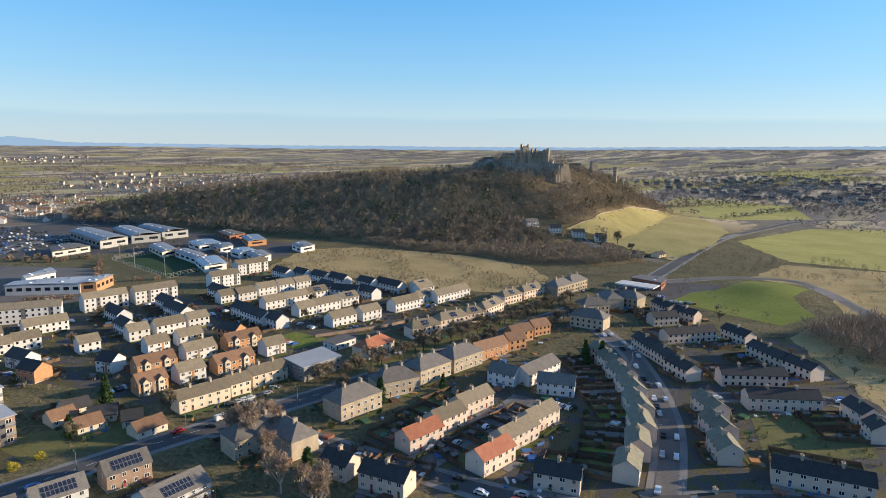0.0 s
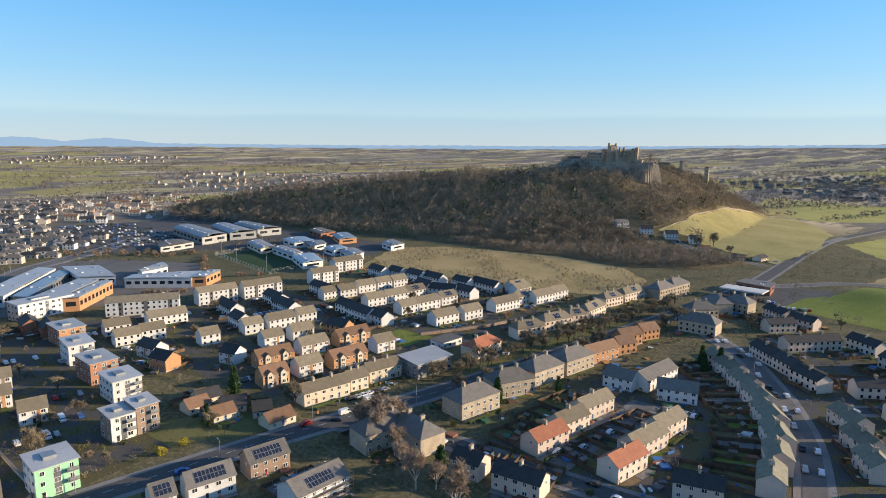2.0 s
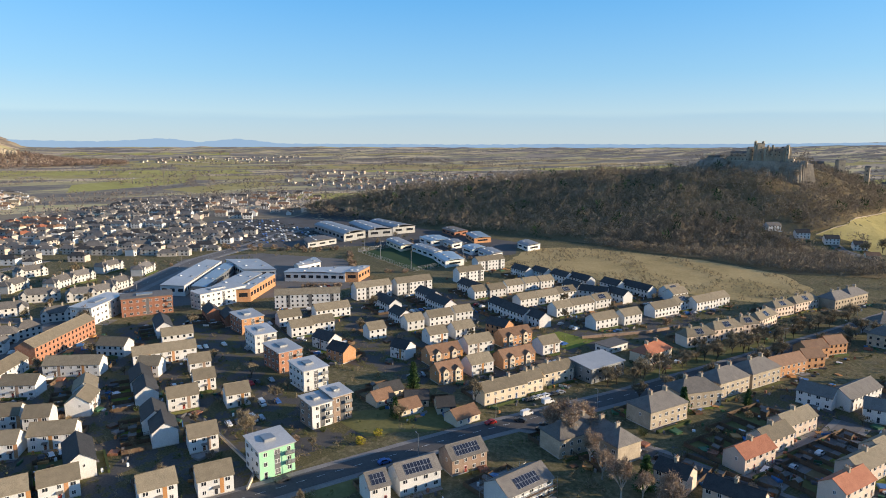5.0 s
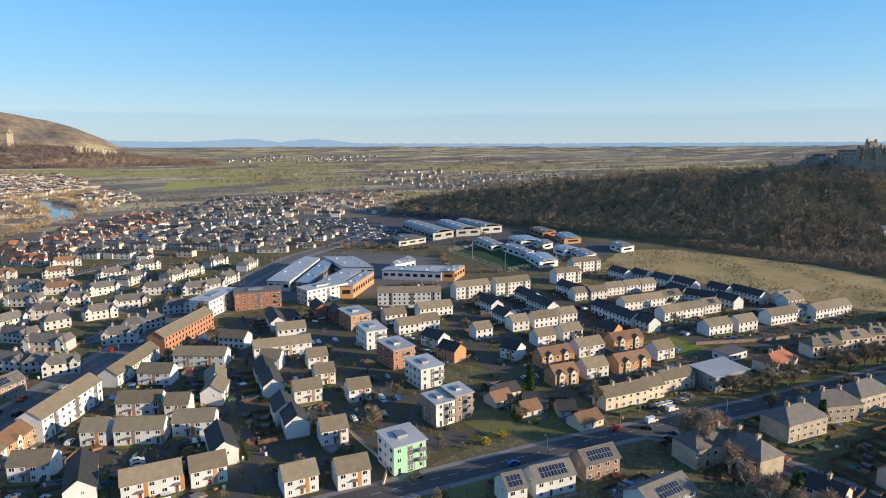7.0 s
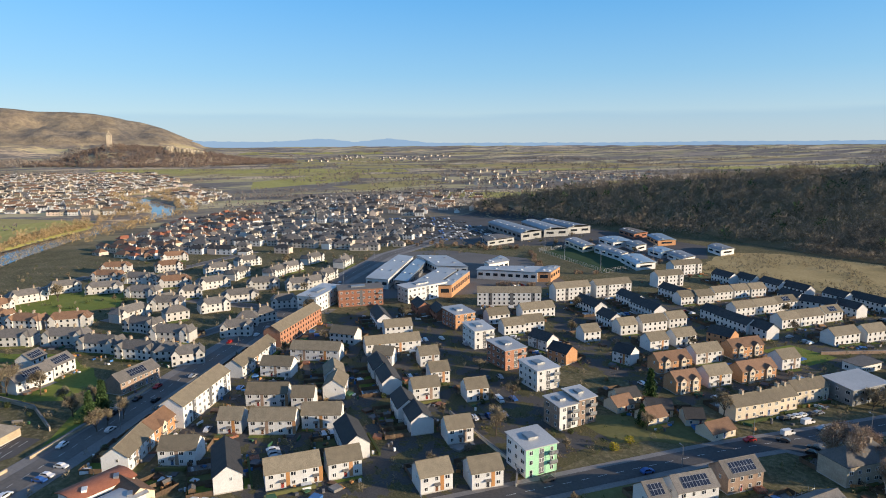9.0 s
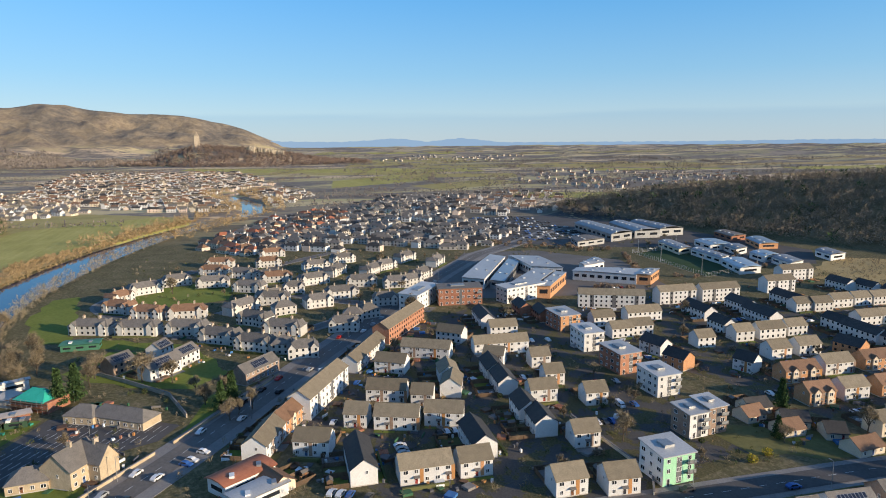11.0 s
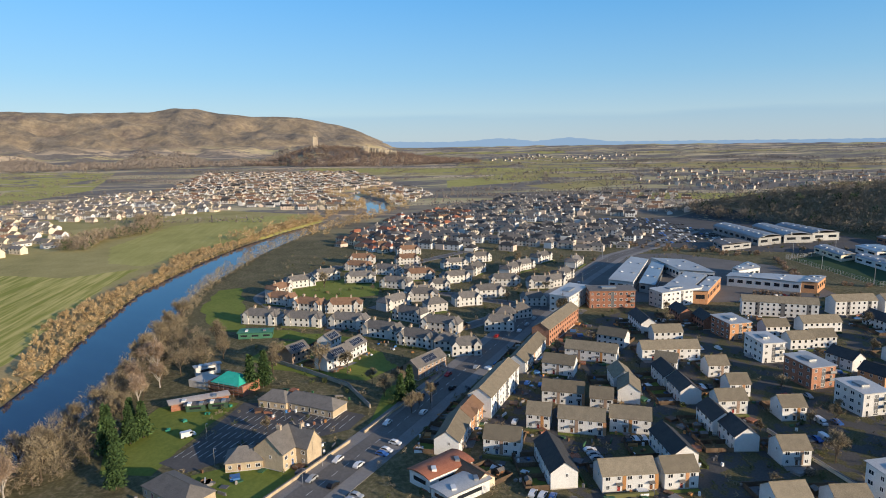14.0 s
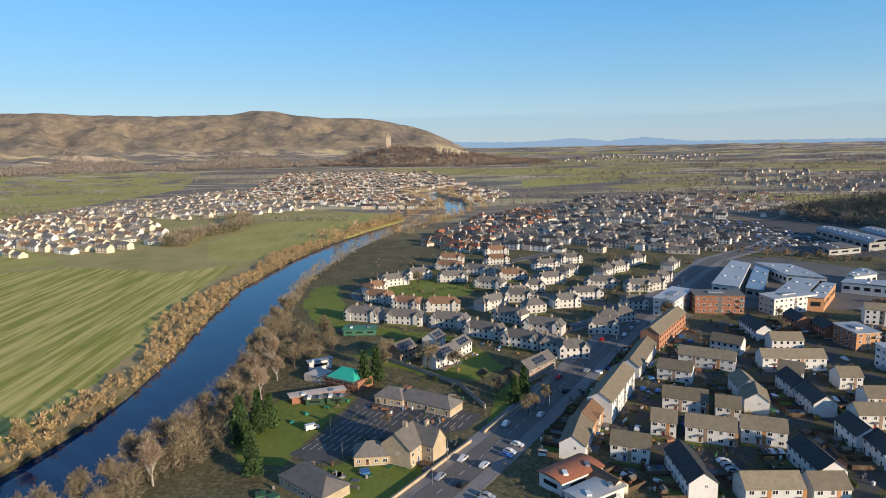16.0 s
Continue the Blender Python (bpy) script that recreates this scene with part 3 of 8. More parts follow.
# ---- fields, greens and paving ----
drape("field", [(-250, -306), (-330, -275), (-423, -275), (-541, -279), (-640, -268), (-745, -240), (-860, -200), (-1000, -140), (-1110, -290), (-1000, -760), (-570, -720), (-200, -660)], PASTURE, 0.03, "rough yellowish pasture between the river and the village", cell=20)
drape("field", [(-295, -272), (-330, -274), (-372, -274), (-423, -277), (-480, -287), (-528, -287), (-577, -289), (-630, -285), (-600, -330), (-640, -430), (-560, -600), (-250, -600)], CROP, 0.06, "green winter field with straw-coloured mowing stripes")
drape("field", [(-640, -285), (-694, -258), (-763, -222), (-860, -160), (-960, -140), (-1030, -190), (-930, -330), (-760, -350), (-660, -320)], GREENFIELD, 0.06, "yellowish green riverside field")
drape("field", [(-650, -440), (-1000, -760), (-1700, -700), (-2500, -900), (-2600, -1700), (-1200, -1300), (-570, -620)], GREENFIELD, 0.09, "wide flat green pasture beyond the village", cell=60)
drape("field", [(-415, 300), (-468, 385), (-440, 425), (-400, 440), (-330, 456), (-262, 448), (-226, 415), (-212, 375), (-240, 345), (-330, 325)], STRAW, 0.05, "rough straw-coloured grass field below the wooded crag")
drape("meadow", [(-306, 601), (-298, 641), (-301, 716), (-298, 851), (-265, 907), (-188, 773), (-179, 591), (-221, 597), (-272, 619)], PASTURE, 0.15, "dry golden hillside meadow with a stone dyke", "meadow", cell=5.0)
drape("meadow", [(-265, 604), (-181, 554), (-175, 672), (-199, 799), (-263, 908), (-307, 925), (-283, 671)], PASTURE, 0.35, "dry golden slope of grass beside the road", "meadow", cell=5.0)
drape("meadow", [(-350, 960), (-420, 1310), (-395, 1330), (-262, 915)], PASTURE, 0.12, "narrow dry strip of pasture", "meadow", cell=20)
drape("field", [(-385, 1290), (-204, 1260), (-140, 1030), (-240, 905), (-270, 940)], GREENFIELD, 0.10, "green terraced garden earthworks in short grass", cell=20)
drape("field", [(-165, 715), (-125, 900), (-45, 960), (60, 950), (60, 640), (-29, 626), (-100, 620)], GREENFIELD, 0.06, "flat green winter field beside the road", cell=20)
drape("park_grass", [(-132, 405), (-128, 440), (-112, 462), (-108, 500), (-84, 512), (-66, 492), (-70, 455), (-52, 420), (-64, 385), (-96, 392)], BRIGHT, 0.07, "bright green park grass with a low mound", "park", cell=4)
drape("scrub_ground", [(-56, 362), (-50, 395), (20, 440), (80, 400), (60, 230), (2, 245), (-8, 275), (-32, 318)], STRAW, 0.05, "rough brown scrub ground", "scrub")
drape("scrub_ground", [(-100, 600), (-20, 620), (60, 600), (60, 450), (-40, 440), (-60, 510), (-110, 515)], STRAW, 0.06, "rough straw-coloured waste ground", "scrub", cell=20)
drape("lawn", [(-50, 245), (-22, 265), (-8, 232), (-38, 212)], LAWN, 0.06, "shared grass court with worn paths", "lawn")
drape("sports_pitch", [(-542, 245), (-550, 297), (-449, 290), (-441, 235)], TURF, 0.10, "dark green floodlit artificial sports pitch", "pitch")
drape("green", [(-534, -158), (-552, -125), (-528, -92), (-490, -96), (-482, -130), (-500, -155)], BRIGHT, 0.06, "oval green lawn ringed by houses", "green")
drape("lawn", [(-266, -166), (-273, -143), (-262, -124), (-246, -141), (-244, -162)], BRIGHT, 0.08, "mown green lawn beside the stone hall", "lawn")
drape("lawn", [(-268, -178), (-272, -194), (-288, -198), (-322, -190), (-326, -176), (-321, -160), (-284, -174)], BRIGHT, 0.06, "mown riverside grass with green benches", "lawn")
drape("lawn", [(-345, -135), (-372, -165), (-400, -150), (-390, -110), (-350, -95), (-335, -110)], BRIGHT, 0.05, "grass behind the new houses", "lawn")
drape("lawn", [(-290, -112), (-326, -102), (-330, -95), (-296, -103)], BRIGHT, 0.05, "strip of mown grass inside the low stone wall", "lawn")
drape("lawn", [(-426, -164), (-398, -114), (-384, -110), (-408, -158)], BRIGHT, 0.05, "strip of mown grass behind the harled houses", "lawn")
drape("lawn", [(-528, -204), (-534, -190), (-445, -174), (-420, -172), (-426, -190), (-480, -206)], BRIGHT, 0.05, "riverside grass below the harled houses", "lawn")
drape("car_park", [(-283, -172), (-321, -158), (-312, -128), (-300, -112), (-289, -118), (-279, -145), (-268, -168), (-276, -178)], ASPHALT, 0.07, "asphalt car park with white bay lines", "car park")
drape("paving", [(-395, 90), (-395, 205), (-375, 215), (-362, 310), (-236, 335), (-222, 225), (-222, 172), (-228, 108), (-270, 98), (-300, 85)], YARD, 0.04, "dark asphalt estate streets and parking courts", "paving")
drape("paving", [(-230, -55), (-300, -75), (-345, -45), (-400, 10), (-415, 40), (-405, 88), (-300, 80), (-215, 62), (-205, 15), (-212, -40)], YARD, 0.035, "dark asphalt estate streets and parking courts", "paving")
drape("paving", [(-600, 105), (-460, 20), (-440, 45), (-415, 150), (-425, 190), (-520, 215), (-590, 170)], OLD_ASPHALT, 0.03, "grey yard round the campus buildings", "paving")
drape("paving", [(-850, 160), (-640, 160), (-590, 225), (-555, 300), (-460, 300), (-450, 350), (-500, 400), (-660, 380), (-840, 365)], ASPHALT, 0.035, "asphalt retail park and works yards", "paving")
drape("paving", [(-170, 420), (-175, 465), (-120, 470), (-100, 420), (-120, 395)], ASPHALT, 0.05, "filling station forecourt", "paving")
for poly in ([(-262, 185), (-262, 205), (-240, 208), (-238, 186)], [(-240, 60), (-215, 62), (-200, 100), (-215, 108), (-235, 72)], [(-205, 30), (-190, 100), (-187, 30)], [(-190, 165), (-178, 240), (-170, 300), (-188, 300), (-197, 200)]):
    drape("lawn", poly, BRIGHT if poly[0][0] == -262 else LAWN, 0.08, "roadside grass with shrubs", "lawn")

bank = [(x + 5, y - 33) for x, y in RIVER[1:7]] + [(x - 4, y - 33) for x, y in RIVER[7:12]]
ribbon("river_bank", bank, 24, STRAW, 0.05, "straw-coloured rough grass along the river bank", "bank")
drape("field", [(-1000, 75), (-930, 130), (-1010, 185), (-1085, 120)], BRIGHT, 0.08, "small bright green playing field", cell=20)
drape("field", [(-1500, 120), (-1750, 160), (-2000, 420), (-1700, 420)], GREENFIELD, 0.12, "wide green field on the plain", cell=60)
plain_rand = np.random.RandomState(31)
for k in range(34):  # strips of pasture, stubble and grass across the plain
    r, a = plain_rand.uniform(1250, 4200), radians(plain_rand.uniform(92, 176))
    cx, cy = HUB[0] + r * math.cos(a), HUB[1] + r * math.sin(a)
    c, s, l, d = math.cos(radians(66)), math.sin(radians(66)), plain_rand.uniform(160, 420), plain_rand.uniform(45, 120)
    poly = [(cx + u * l * c - v * d * s, cy + u * l * s + v * d * c) for u, v in ((-1, -1), (1, -0.8), (0.9, 1), (-1.1, 0.8))]
    if ridge(np.array([q[0] for q in poly]), np.array([q[1] for q in poly]), CRAG, 1.0).max() > 0 or ridge(np.array([q[0] for q in poly]), np.array([q[1] for q in poly]), ABBEY, 1.0).max() > 0:
        continue
    drape("field", poly, (PASTURE, GREENFIELD, STRAW)[k % 3], 0.14 + 0.008 * k, ("pale stubble field on the plain", "yellow-green winter pasture on the plain", "rough straw-coloured field on the plain")[k % 3], cell=60)
drape("wood_floor", [(-905, 345), (-800, 375), (-690, 400), (-560, 440), (-455, 448), (-400, 448), (-330, 464), (-262, 456), (-215, 490), (-195, 540), (-242, 566), (-316, 575), (-300, 640), (-300, 860), (-300, 960), (-420, 980), (-560, 860), (-650, 760), (-760, 640), (-880, 480)], SCRUB, 0.3, "brown leaf litter under the leafless wood", "woodland floor", cell=9.0)
drape("field", [(-1350, 330), (-1500, 300), (-1650, 560), (-1500, 600)], PASTURE, 0.12, "straw-coloured field on the plain", cell=60)
drape("field", [(-2400, 300), (-2900, 420), (-3100, 900), (-2600, 1000)], PASTURE, 0.2, "pale stubble field on the plain", cell=60)

drape("verge_grass", [(-128, 292), (-100, 345), (-55, 352), (0, 330), (35, 250), (10, 150), (-50, 128), (-72, 160), (-88, 225)], YARD, 0.02, "worn grass between the terraces", "grass")
drape("verge_grass", [(-150, 128), (-155, 215), (-128, 262), (-96, 232), (-76, 190), (-72, 150), (-100, 126)], YARD, 0.02, "back gardens and worn grass", "garden")

# ---- roads ----
MAIN = [(-238, -138), (-218, -90), (-207, -40), (-203, 13), (-197, 87), (-186, 161), (-181, 214), (-174, 300), (-170, 370), (-166, 450), (-178, 607), (-182, 700), (-178, 758), (-155, 961), (-120, 1040), (-57, 1099), (60, 1180)]
RAPLOCH = [(-190, -172), (-238, -138), (-283, -105), (-354, -57), (-426, -8), (-509, 51), (-589, 114), (-640, 180), (-720, 260)]
CURVE = [(-50, 150), (-58, 180), (-68, 212), (-85, 245), (-112, 286), (-140, 312), (-168, 345)]
road_no = 0
for line, w, mt, lb in ((MAIN, 8.5, ASPHALT, "main road with dashed white centre line"), (RAPLOCH, 10, OLD_ASPHALT, "wide town road with broad pavements"), (CURVE, 6.5, OLD_ASPHALT, "curving residential street with parked cars"),
                        ([(-120, 128), (-122, 160), (-119, 190), (-122, 205)], 7, OLD_ASPHALT, "residential street between terraces"), ([(-196, 108), (-160, 128), (-118, 133), (-90, 138), (-50, 150)], 6.5, ASPHALT, "residential street with parked cars"),
                        ([(-58, 160), (-30, 185), (0, 200)], 6, ASPHALT, "residential street"), ([(-68, 248), (-40, 275), (-18, 280), (10, 240)], 5.5, ASPHALT, "residential street"),
                        ([(-166, 450), (-120, 510), (-80, 530), (-30, 450), (40, 380)], 7, OLD_ASPHALT, "road round the park"), ([(-300, 605), (-240, 560), (-185, 540)], 5, OLD_ASPHALT, "lane up to the villas"),
                        ([(-420, 20), (-470, -40), (-520, -80), (-600, -60), (-660, 10)], 6, OLD_ASPHALT, "estate street"), ([(-430, -20), (-400, -60), (-410, -110), (-450, -150), (-500, -175), (-560, -150), (-600, -120)], 6, OLD_ASPHALT, "estate street")):
    road_no += 1
    ribbon("pavement", line, w + (10 if line is RAPLOCH else 4.6), PAVING, 0.12 + 0.004 * road_no, "grey concrete pavement with a kerb", "pavement", 0.25)
    ribbon("road", line, w, mt, 0.19 + 0.004 * road_no, lb)
dash = Shell()
for line in (MAIN, RAPLOCH):
    for (ax, ay), (bx, by) in zip(line[:9], line[1:9]):
        l = math.hypot(bx - ax, by - ay)
        ux, uy = (bx - ax) / l, (by - ay) / l
        for k in range(int(l / 6)):
            x, y = ax + ux * k * 6, ay + uy * k * 6
            dash.face([(x - uy * 0.08, y + ux * 0.08, 0.27), (x + uy * 0.08, y - ux * 0.08, 0.27), (x + ux * 3 + uy * 0.08, y + uy * 3 - ux * 0.08, 0.27), (x + ux * 3 - uy * 0.08, y + uy * 3 + ux * 0.08, 0.27)])
tagged(new("road_marking", dash.mesh("road_marking", [LINE])), "dashed white road paint", "marking", kind="stuff")

VILLA_GROUND = [(-354, 581), (-338, 595), (-290, 608), (-261, 612), (-204, 559), (-242, 562), (-316, 571)]


# ---- houses ----
unit_cache = {}


def panelled(xs, zs, deep, mats, back=0.05, front=-0.05, sink=0.035):
    """One joined sheet of frame cells with the cells in deep sunk behind them; deep gives the slot of each sunk cell."""
    s, seen = Shell(), {}

    def at(x, y, z):
        k = (round(x, 4), round(y, 4), round(z, 4))
        if k not in seen:
            seen[k] = len(s.v)
            s.v.append(k)
        return seen[k]

    def quad(a, b, c, d, m):
        s.f.append((at(*a), at(*b), at(*c), at(*d)))
        s.m.append(m)

    for i, (x0, x1) in enumerate(zip(xs, xs[1:])):
        for j, (z0, z1) in enumerate(zip(zs, zs[1:])):
            if (i, j) in deep:
                y, m = front + sink, deep[i, j]
                quad((x0, y, z0), (x1, y, z0), (x1, y, z1), (x0, y, z1), m)
                quad((x0, front, z0), (x1, front, z0), (x1, y, z0), (x0, y, z0), 0)
                quad((x0, y, z1), (x1, y, z1), (x1, front, z1), (x0, front, z1), 0)
                quad((x0, front, z0), (x0, y, z0), (x0, y, z1), (x0, front, z1), 0)
                quad((x1, y, z0), (x1, front, z0), (x1, front, z1), (x1, y, z1), 0)
            else:
                quad((x0, front, z0), (x1, front, z0), (x1, front, z1), (x0, front, z1), 0)
            if j == 0:
                quad((x0, back, z0), (x1, back, z0), (x1, front, z0), (x0, front, z0), 0)
            if j == len(zs) - 2:
                quad((x0, front, z1), (x1, front, z1), (x1, back, z1), (x0, back, z1), 0)
            if i == 0:
                quad((x0, back, z0), (x0, front, z0), (x0, front, z1), (x0, back, z1), 0)
            if i == len(xs) - 2:
                quad((x1, front, z0), (x1, back, z0), (x1, back, z1), (x1, front, z1), 0)
    return s


def window_mesh(w, h):
    """A casement that stands a little proud of the wall; its outer side faces -y."""
    key = ("win", round(w, 1), round(h, 1))
    if key not in unit_cache:
        s = panelled([-w / 2, -w / 2 + 0.1, -0.05, 0.05, w / 2 - 0.1, w / 2], [0, 0.1, h - 0.1, h], {(1, 1): 1, (3, 1): 1}, None)
        unit_cache[key] = s.mesh("window", [FRAME_W, GLASS])
    return unit_cache[key]


def door_mesh(k):
    key = ("door", k)
    if key not in unit_cache:
        s = panelled([-0.55, -0.46, -0.28, 0.28, 0.46, 0.55], [0, 0.02, 1.2, 1.8, 2.06, 2.15], {(1, 1): 1, (2, 1): 1, (3, 1): 1, (1, 2): 1, (2, 2): 2, (3, 2): 1, (1, 3): 1, (2, 3): 1, (3, 3): 1}, None)
        unit_cache[key] = s.mesh("door", [FRAME_W, DOORS[k], GLASS])
    return unit_cache[key]


def chimney(ob, m):
    """A stack with a projecting cap and two pots."""
    if "chim" not in unit_cache:
        s = Shell()
        prof = [(0.75, 0.4, -1.6), (0.75, 0.4, 1.05), (0.88, 0.53, 1.1), (0.88, 0.53, 1.3)]
        for x, y, z in prof:
            s.v += [(-x, -y, z), (x, -y, z), (x, y, z), (-x, y, z)]
        for i in range(3):
            s.f += [(4 * i + k, 4 * i + (k + 1) % 4, 4 * i + 4 + (k + 1) % 4, 4 * i + 4 + k) for k in range(4)]
        s.f.append((12, 13, 14, 15))
        s.m = [0] * len(s.f)
        unit_cache["chim"] = s.mesh("chimney", [STONE])
        q = Shell()
        q.ring((0, 0, 0), 0.17, 0.12, 0.55, 6)
        unit_cache["pot"] = q.mesh("chimney_pot", [POT])
    c = part("chimney", unit_cache["chim"], ob, "", m)
    for x in (-0.4, 0.4):
        part("chimney_pot", unit_cache["pot"], c, "clay chimney pot", pose(x, 0, 1.3))


def solar_mesh():
    if "solar" not in unit_cache:
        unit_cache["solar"] = panelled([0, 0.05, 0.95, 1.0], [0, 0.05, 1.55, 1.6], {(1, 1): 1}, None, 0.04, -0.04, 0.01).mesh("solar_panel", [STEEL, SOLAR])
    return unit_cache["solar"]


def cladding_mesh(k, w=0.55, h=4.6):
    key = ("clad", k, w, h)
    if key not in unit_cache:
        s = Shell()
        s.box(-w, -0.03, 0, w, 0.05, h)
        unit_cache[key] = s.mesh("cladding_panel", [(ORANGE, NEW_TIMBER, BROWNBRICK, SLATE_PANEL)[k]])
    return unit_cache[key]


def porch_mesh():
    if "porch" not in unit_cache:
        s = Shell()
        s.v += [(-0.9, 0, 0.35), (0.9, 0, 0.35), (0.9, -1.0, 0), (-0.9, -1.0, 0), (-0.9, 0, 0.2), (0.9, 0, 0.2), (0.9, -1.0, -0.14), (-0.9, -1.0, -0.14)]
        s.f += [(0, 3, 2, 1), (4, 5, 6, 7), (3, 7, 6, 2), (0, 4, 7, 3), (1, 2, 6, 5)]
        s.m += [0] * 5
        unit_cache["porch"] = s.mesh("porch_canopy", [ROOF_SLATE])
    return unit_cache["porch"]


def pitched(L, D, eave, ridge_z, hip, over=0.35, t=0.16):
    """Roof slabs with thickness; hip 0 gives gables, 1 hips at both ends."""
    s = Shell()
    k = (ridge_z - eave) / (D / 2)
    x1, y1, z1 = L / 2 + over, D / 2 + over, eave - k * over
    hx = L / 2 + over if not hip else max(0.3, L / 2 - D / 2 * hip)
    for q in (1, -1):
        a, c, d, e = (-x1 * q, -y1 * q, z1), (x1 * q, -y1 * q, z1), (hx * q, 0, ridge_z), (-hx * q, 0, ridge_z)
        up = lambda p: (p[0], p[1], p[2] + t)
        s.face([up(a), up(c), up(d), up(e)])
        s.face([e, d, c, a])
        s.face([a, c, up(c), up(a)])
        if hip:
            s.face([up(c), (x1 * q, y1 * q, z1 + t), up(d)])
            s.face([c, (x1 * q, y1 * q, z1), (x1 * q, y1 * q, z1 + t), up(c)])
            s.face([d, (x1 * q, y1 * q, z1), c])
        else:
            s.face([c, d, up(d), up(c)])
            s.face([e, a, up(a), up(e)])
    return s


# style: walls, roof, eaves, ridge, depth, hip, chimneys, panels, storeys, group words
STYLES = {
    "W": (WHITE, ROOF_TAN, 5.3, 8.2, 8.2, 0, 0, 0, 2, "white-rendered two-storey house with a brown-grey tiled roof"),
    "WS": (WHITE, ROOF_TAN, 5.3, 8.2, 8.2, 0, 0, 5, 2, "white-rendered house with solar panels on its tiled roof"),
    "D": (WHITE, ROOF_DARK, 5.3, 8.2, 8.0, 0, 0, 0, 2, "white-rendered two-storey house with a dark slate roof"),
    "OD": (ORANGE, ROOF_DARK, 5.3, 8.2, 8.0, 0, 0, 0, 2, "orange brick house with a dark slate roof"),
    "O": (ORANGE, ROOF_BROWN, 5.3, 8.2, 8.0, 0, 0, 0, 2, "orange brick house with a brown tiled roof"),
    "OP": (ORANGE, ROOF_BROWN, 5.3, 8.2, 8.0, 0, 0, 0, 2, "orange brick terrace house with a brown tiled roof"),
    "BD": (REDBRICK, ROOF_DARK, 5.3, 8.2, 8.0, 0, 0, 0, 2, "red brick house with a dark slate roof"),
    "T3": (WHITE, ROOF_TAN, 8.2, 11.0, 9.0, 0, 0, 0, 3, "long white three-storey block of flats with a tiled roof"),
    "C": (CREAM, ROOF_TAN, 5.4, 8.0, 8.0, 0, 2, 0, 2, "cream-rendered terrace with chimneys and a tiled roof"),
    "G": (CREAM, ROOF_BROWN, 2.7, 5.2, 7.5, 0, 0, 0, 1, "cream bungalow with a brown tiled roof"),
    "GD": (CREAM, ROOF_DARK, 2.7, 5.2, 8.0, 0, 0, 0, 1, "cream bungalow with a dark tiled roof"),
    "N": (WHITE, ROOF_SLATE, 5.3, 8.2, 8.0, 0, 0, 8, 2, "new white house with a row of solar panels on its roof"),
    "NB": (BROWNBRICK, ROOF_SLATE, 5.3, 8.2, 8.0, 0, 0, 8, 2, "new brown brick house with solar panels on its roof"),
    "K": (PINK, ROOF_TAN, 5.6, 8.6, 8.5, 0.6, 2, 4, 2, "pale harled terrace with chimneys and a hipped tiled roof"),
    "S": (STONE, ROOF_SLATE, 6.4, 10.0, 11.0, 0.85, 2, 0, 2, "grey-brown stone tenement house with a hipped slate roof and chimneys"),
    "V": (WHITE, ROOF_SLATE, 5.0, 7.8, 9.0, 0, 0, 0, 2, "white community building with a grey pitched roof"),
    "P": (PINK, ROOF_TAN, 5.2, 7.8, 7.5, 0, 1, 0, 2, "pinkish harled semi-detached house with a tiled roof"),
    "PR": (PINK, ROOF_RED, 5.2, 7.8, 7.5, 0, 1, 0, 2, "pinkish harled house with a red tiled roof"),
    "PD": (PINK, ROOF_DARK, 5.2, 7.6, 7.5, 0, 1, 0, 2, "pale harled house with a dark tiled roof"),
    "Q": (PINK, ROOF_MOSS, 5.2, 7.6, 7.5, 0, 1, 0, 2, "pale harled terrace house with a mossy tiled roof"),
    "Y": (PINK, ROOF_DARK, 5.2, 7.6, 8.0, 0, 2, 0, 2, "long pale harled terrace with a dark roof"),
    "H": (OLDWHITE, ROOF_SLATE, 5.3, 8.3, 8.5, 0.85, 2, 0, 2, "white harled four-in-a-block house with a hipped slate roof"),
    "B3": (RUSTBRICK, ROOF_TAN, 8.2, 11.0, 9.0, 0, 0, 0, 3, "rust-red brick three-storey block with a tiled roof"),
    "R": (CREAM, ROOF_RED, 5.0, 8.0, 10.0, 0.7, 2, 0, 2, "cream corner pub with a red hipped roof and chimneys"),
    "HS": (HALLSTONE, ROOF_SLATE, 6.0, 10.5, 11.0, 0, 1, 0, 2, "honey sandstone church hall with a steep slate roof"),
    "L": (HALLSTONE, ROOF_SLATE, 3.2, 6.0, 9.0, 0.8, 0, 0, 1, "low sandstone building with a hipped slate roof"),
    "HR": (OLDWHITE, ROOF_BROWN, 5.3, 8.3, 8.5, 0.85, 2, 0, 2, "white harled four-in-a-block house with a hipped brown roof"),
}
house_rand = random.Random(4)
FOOTPRINTS = []


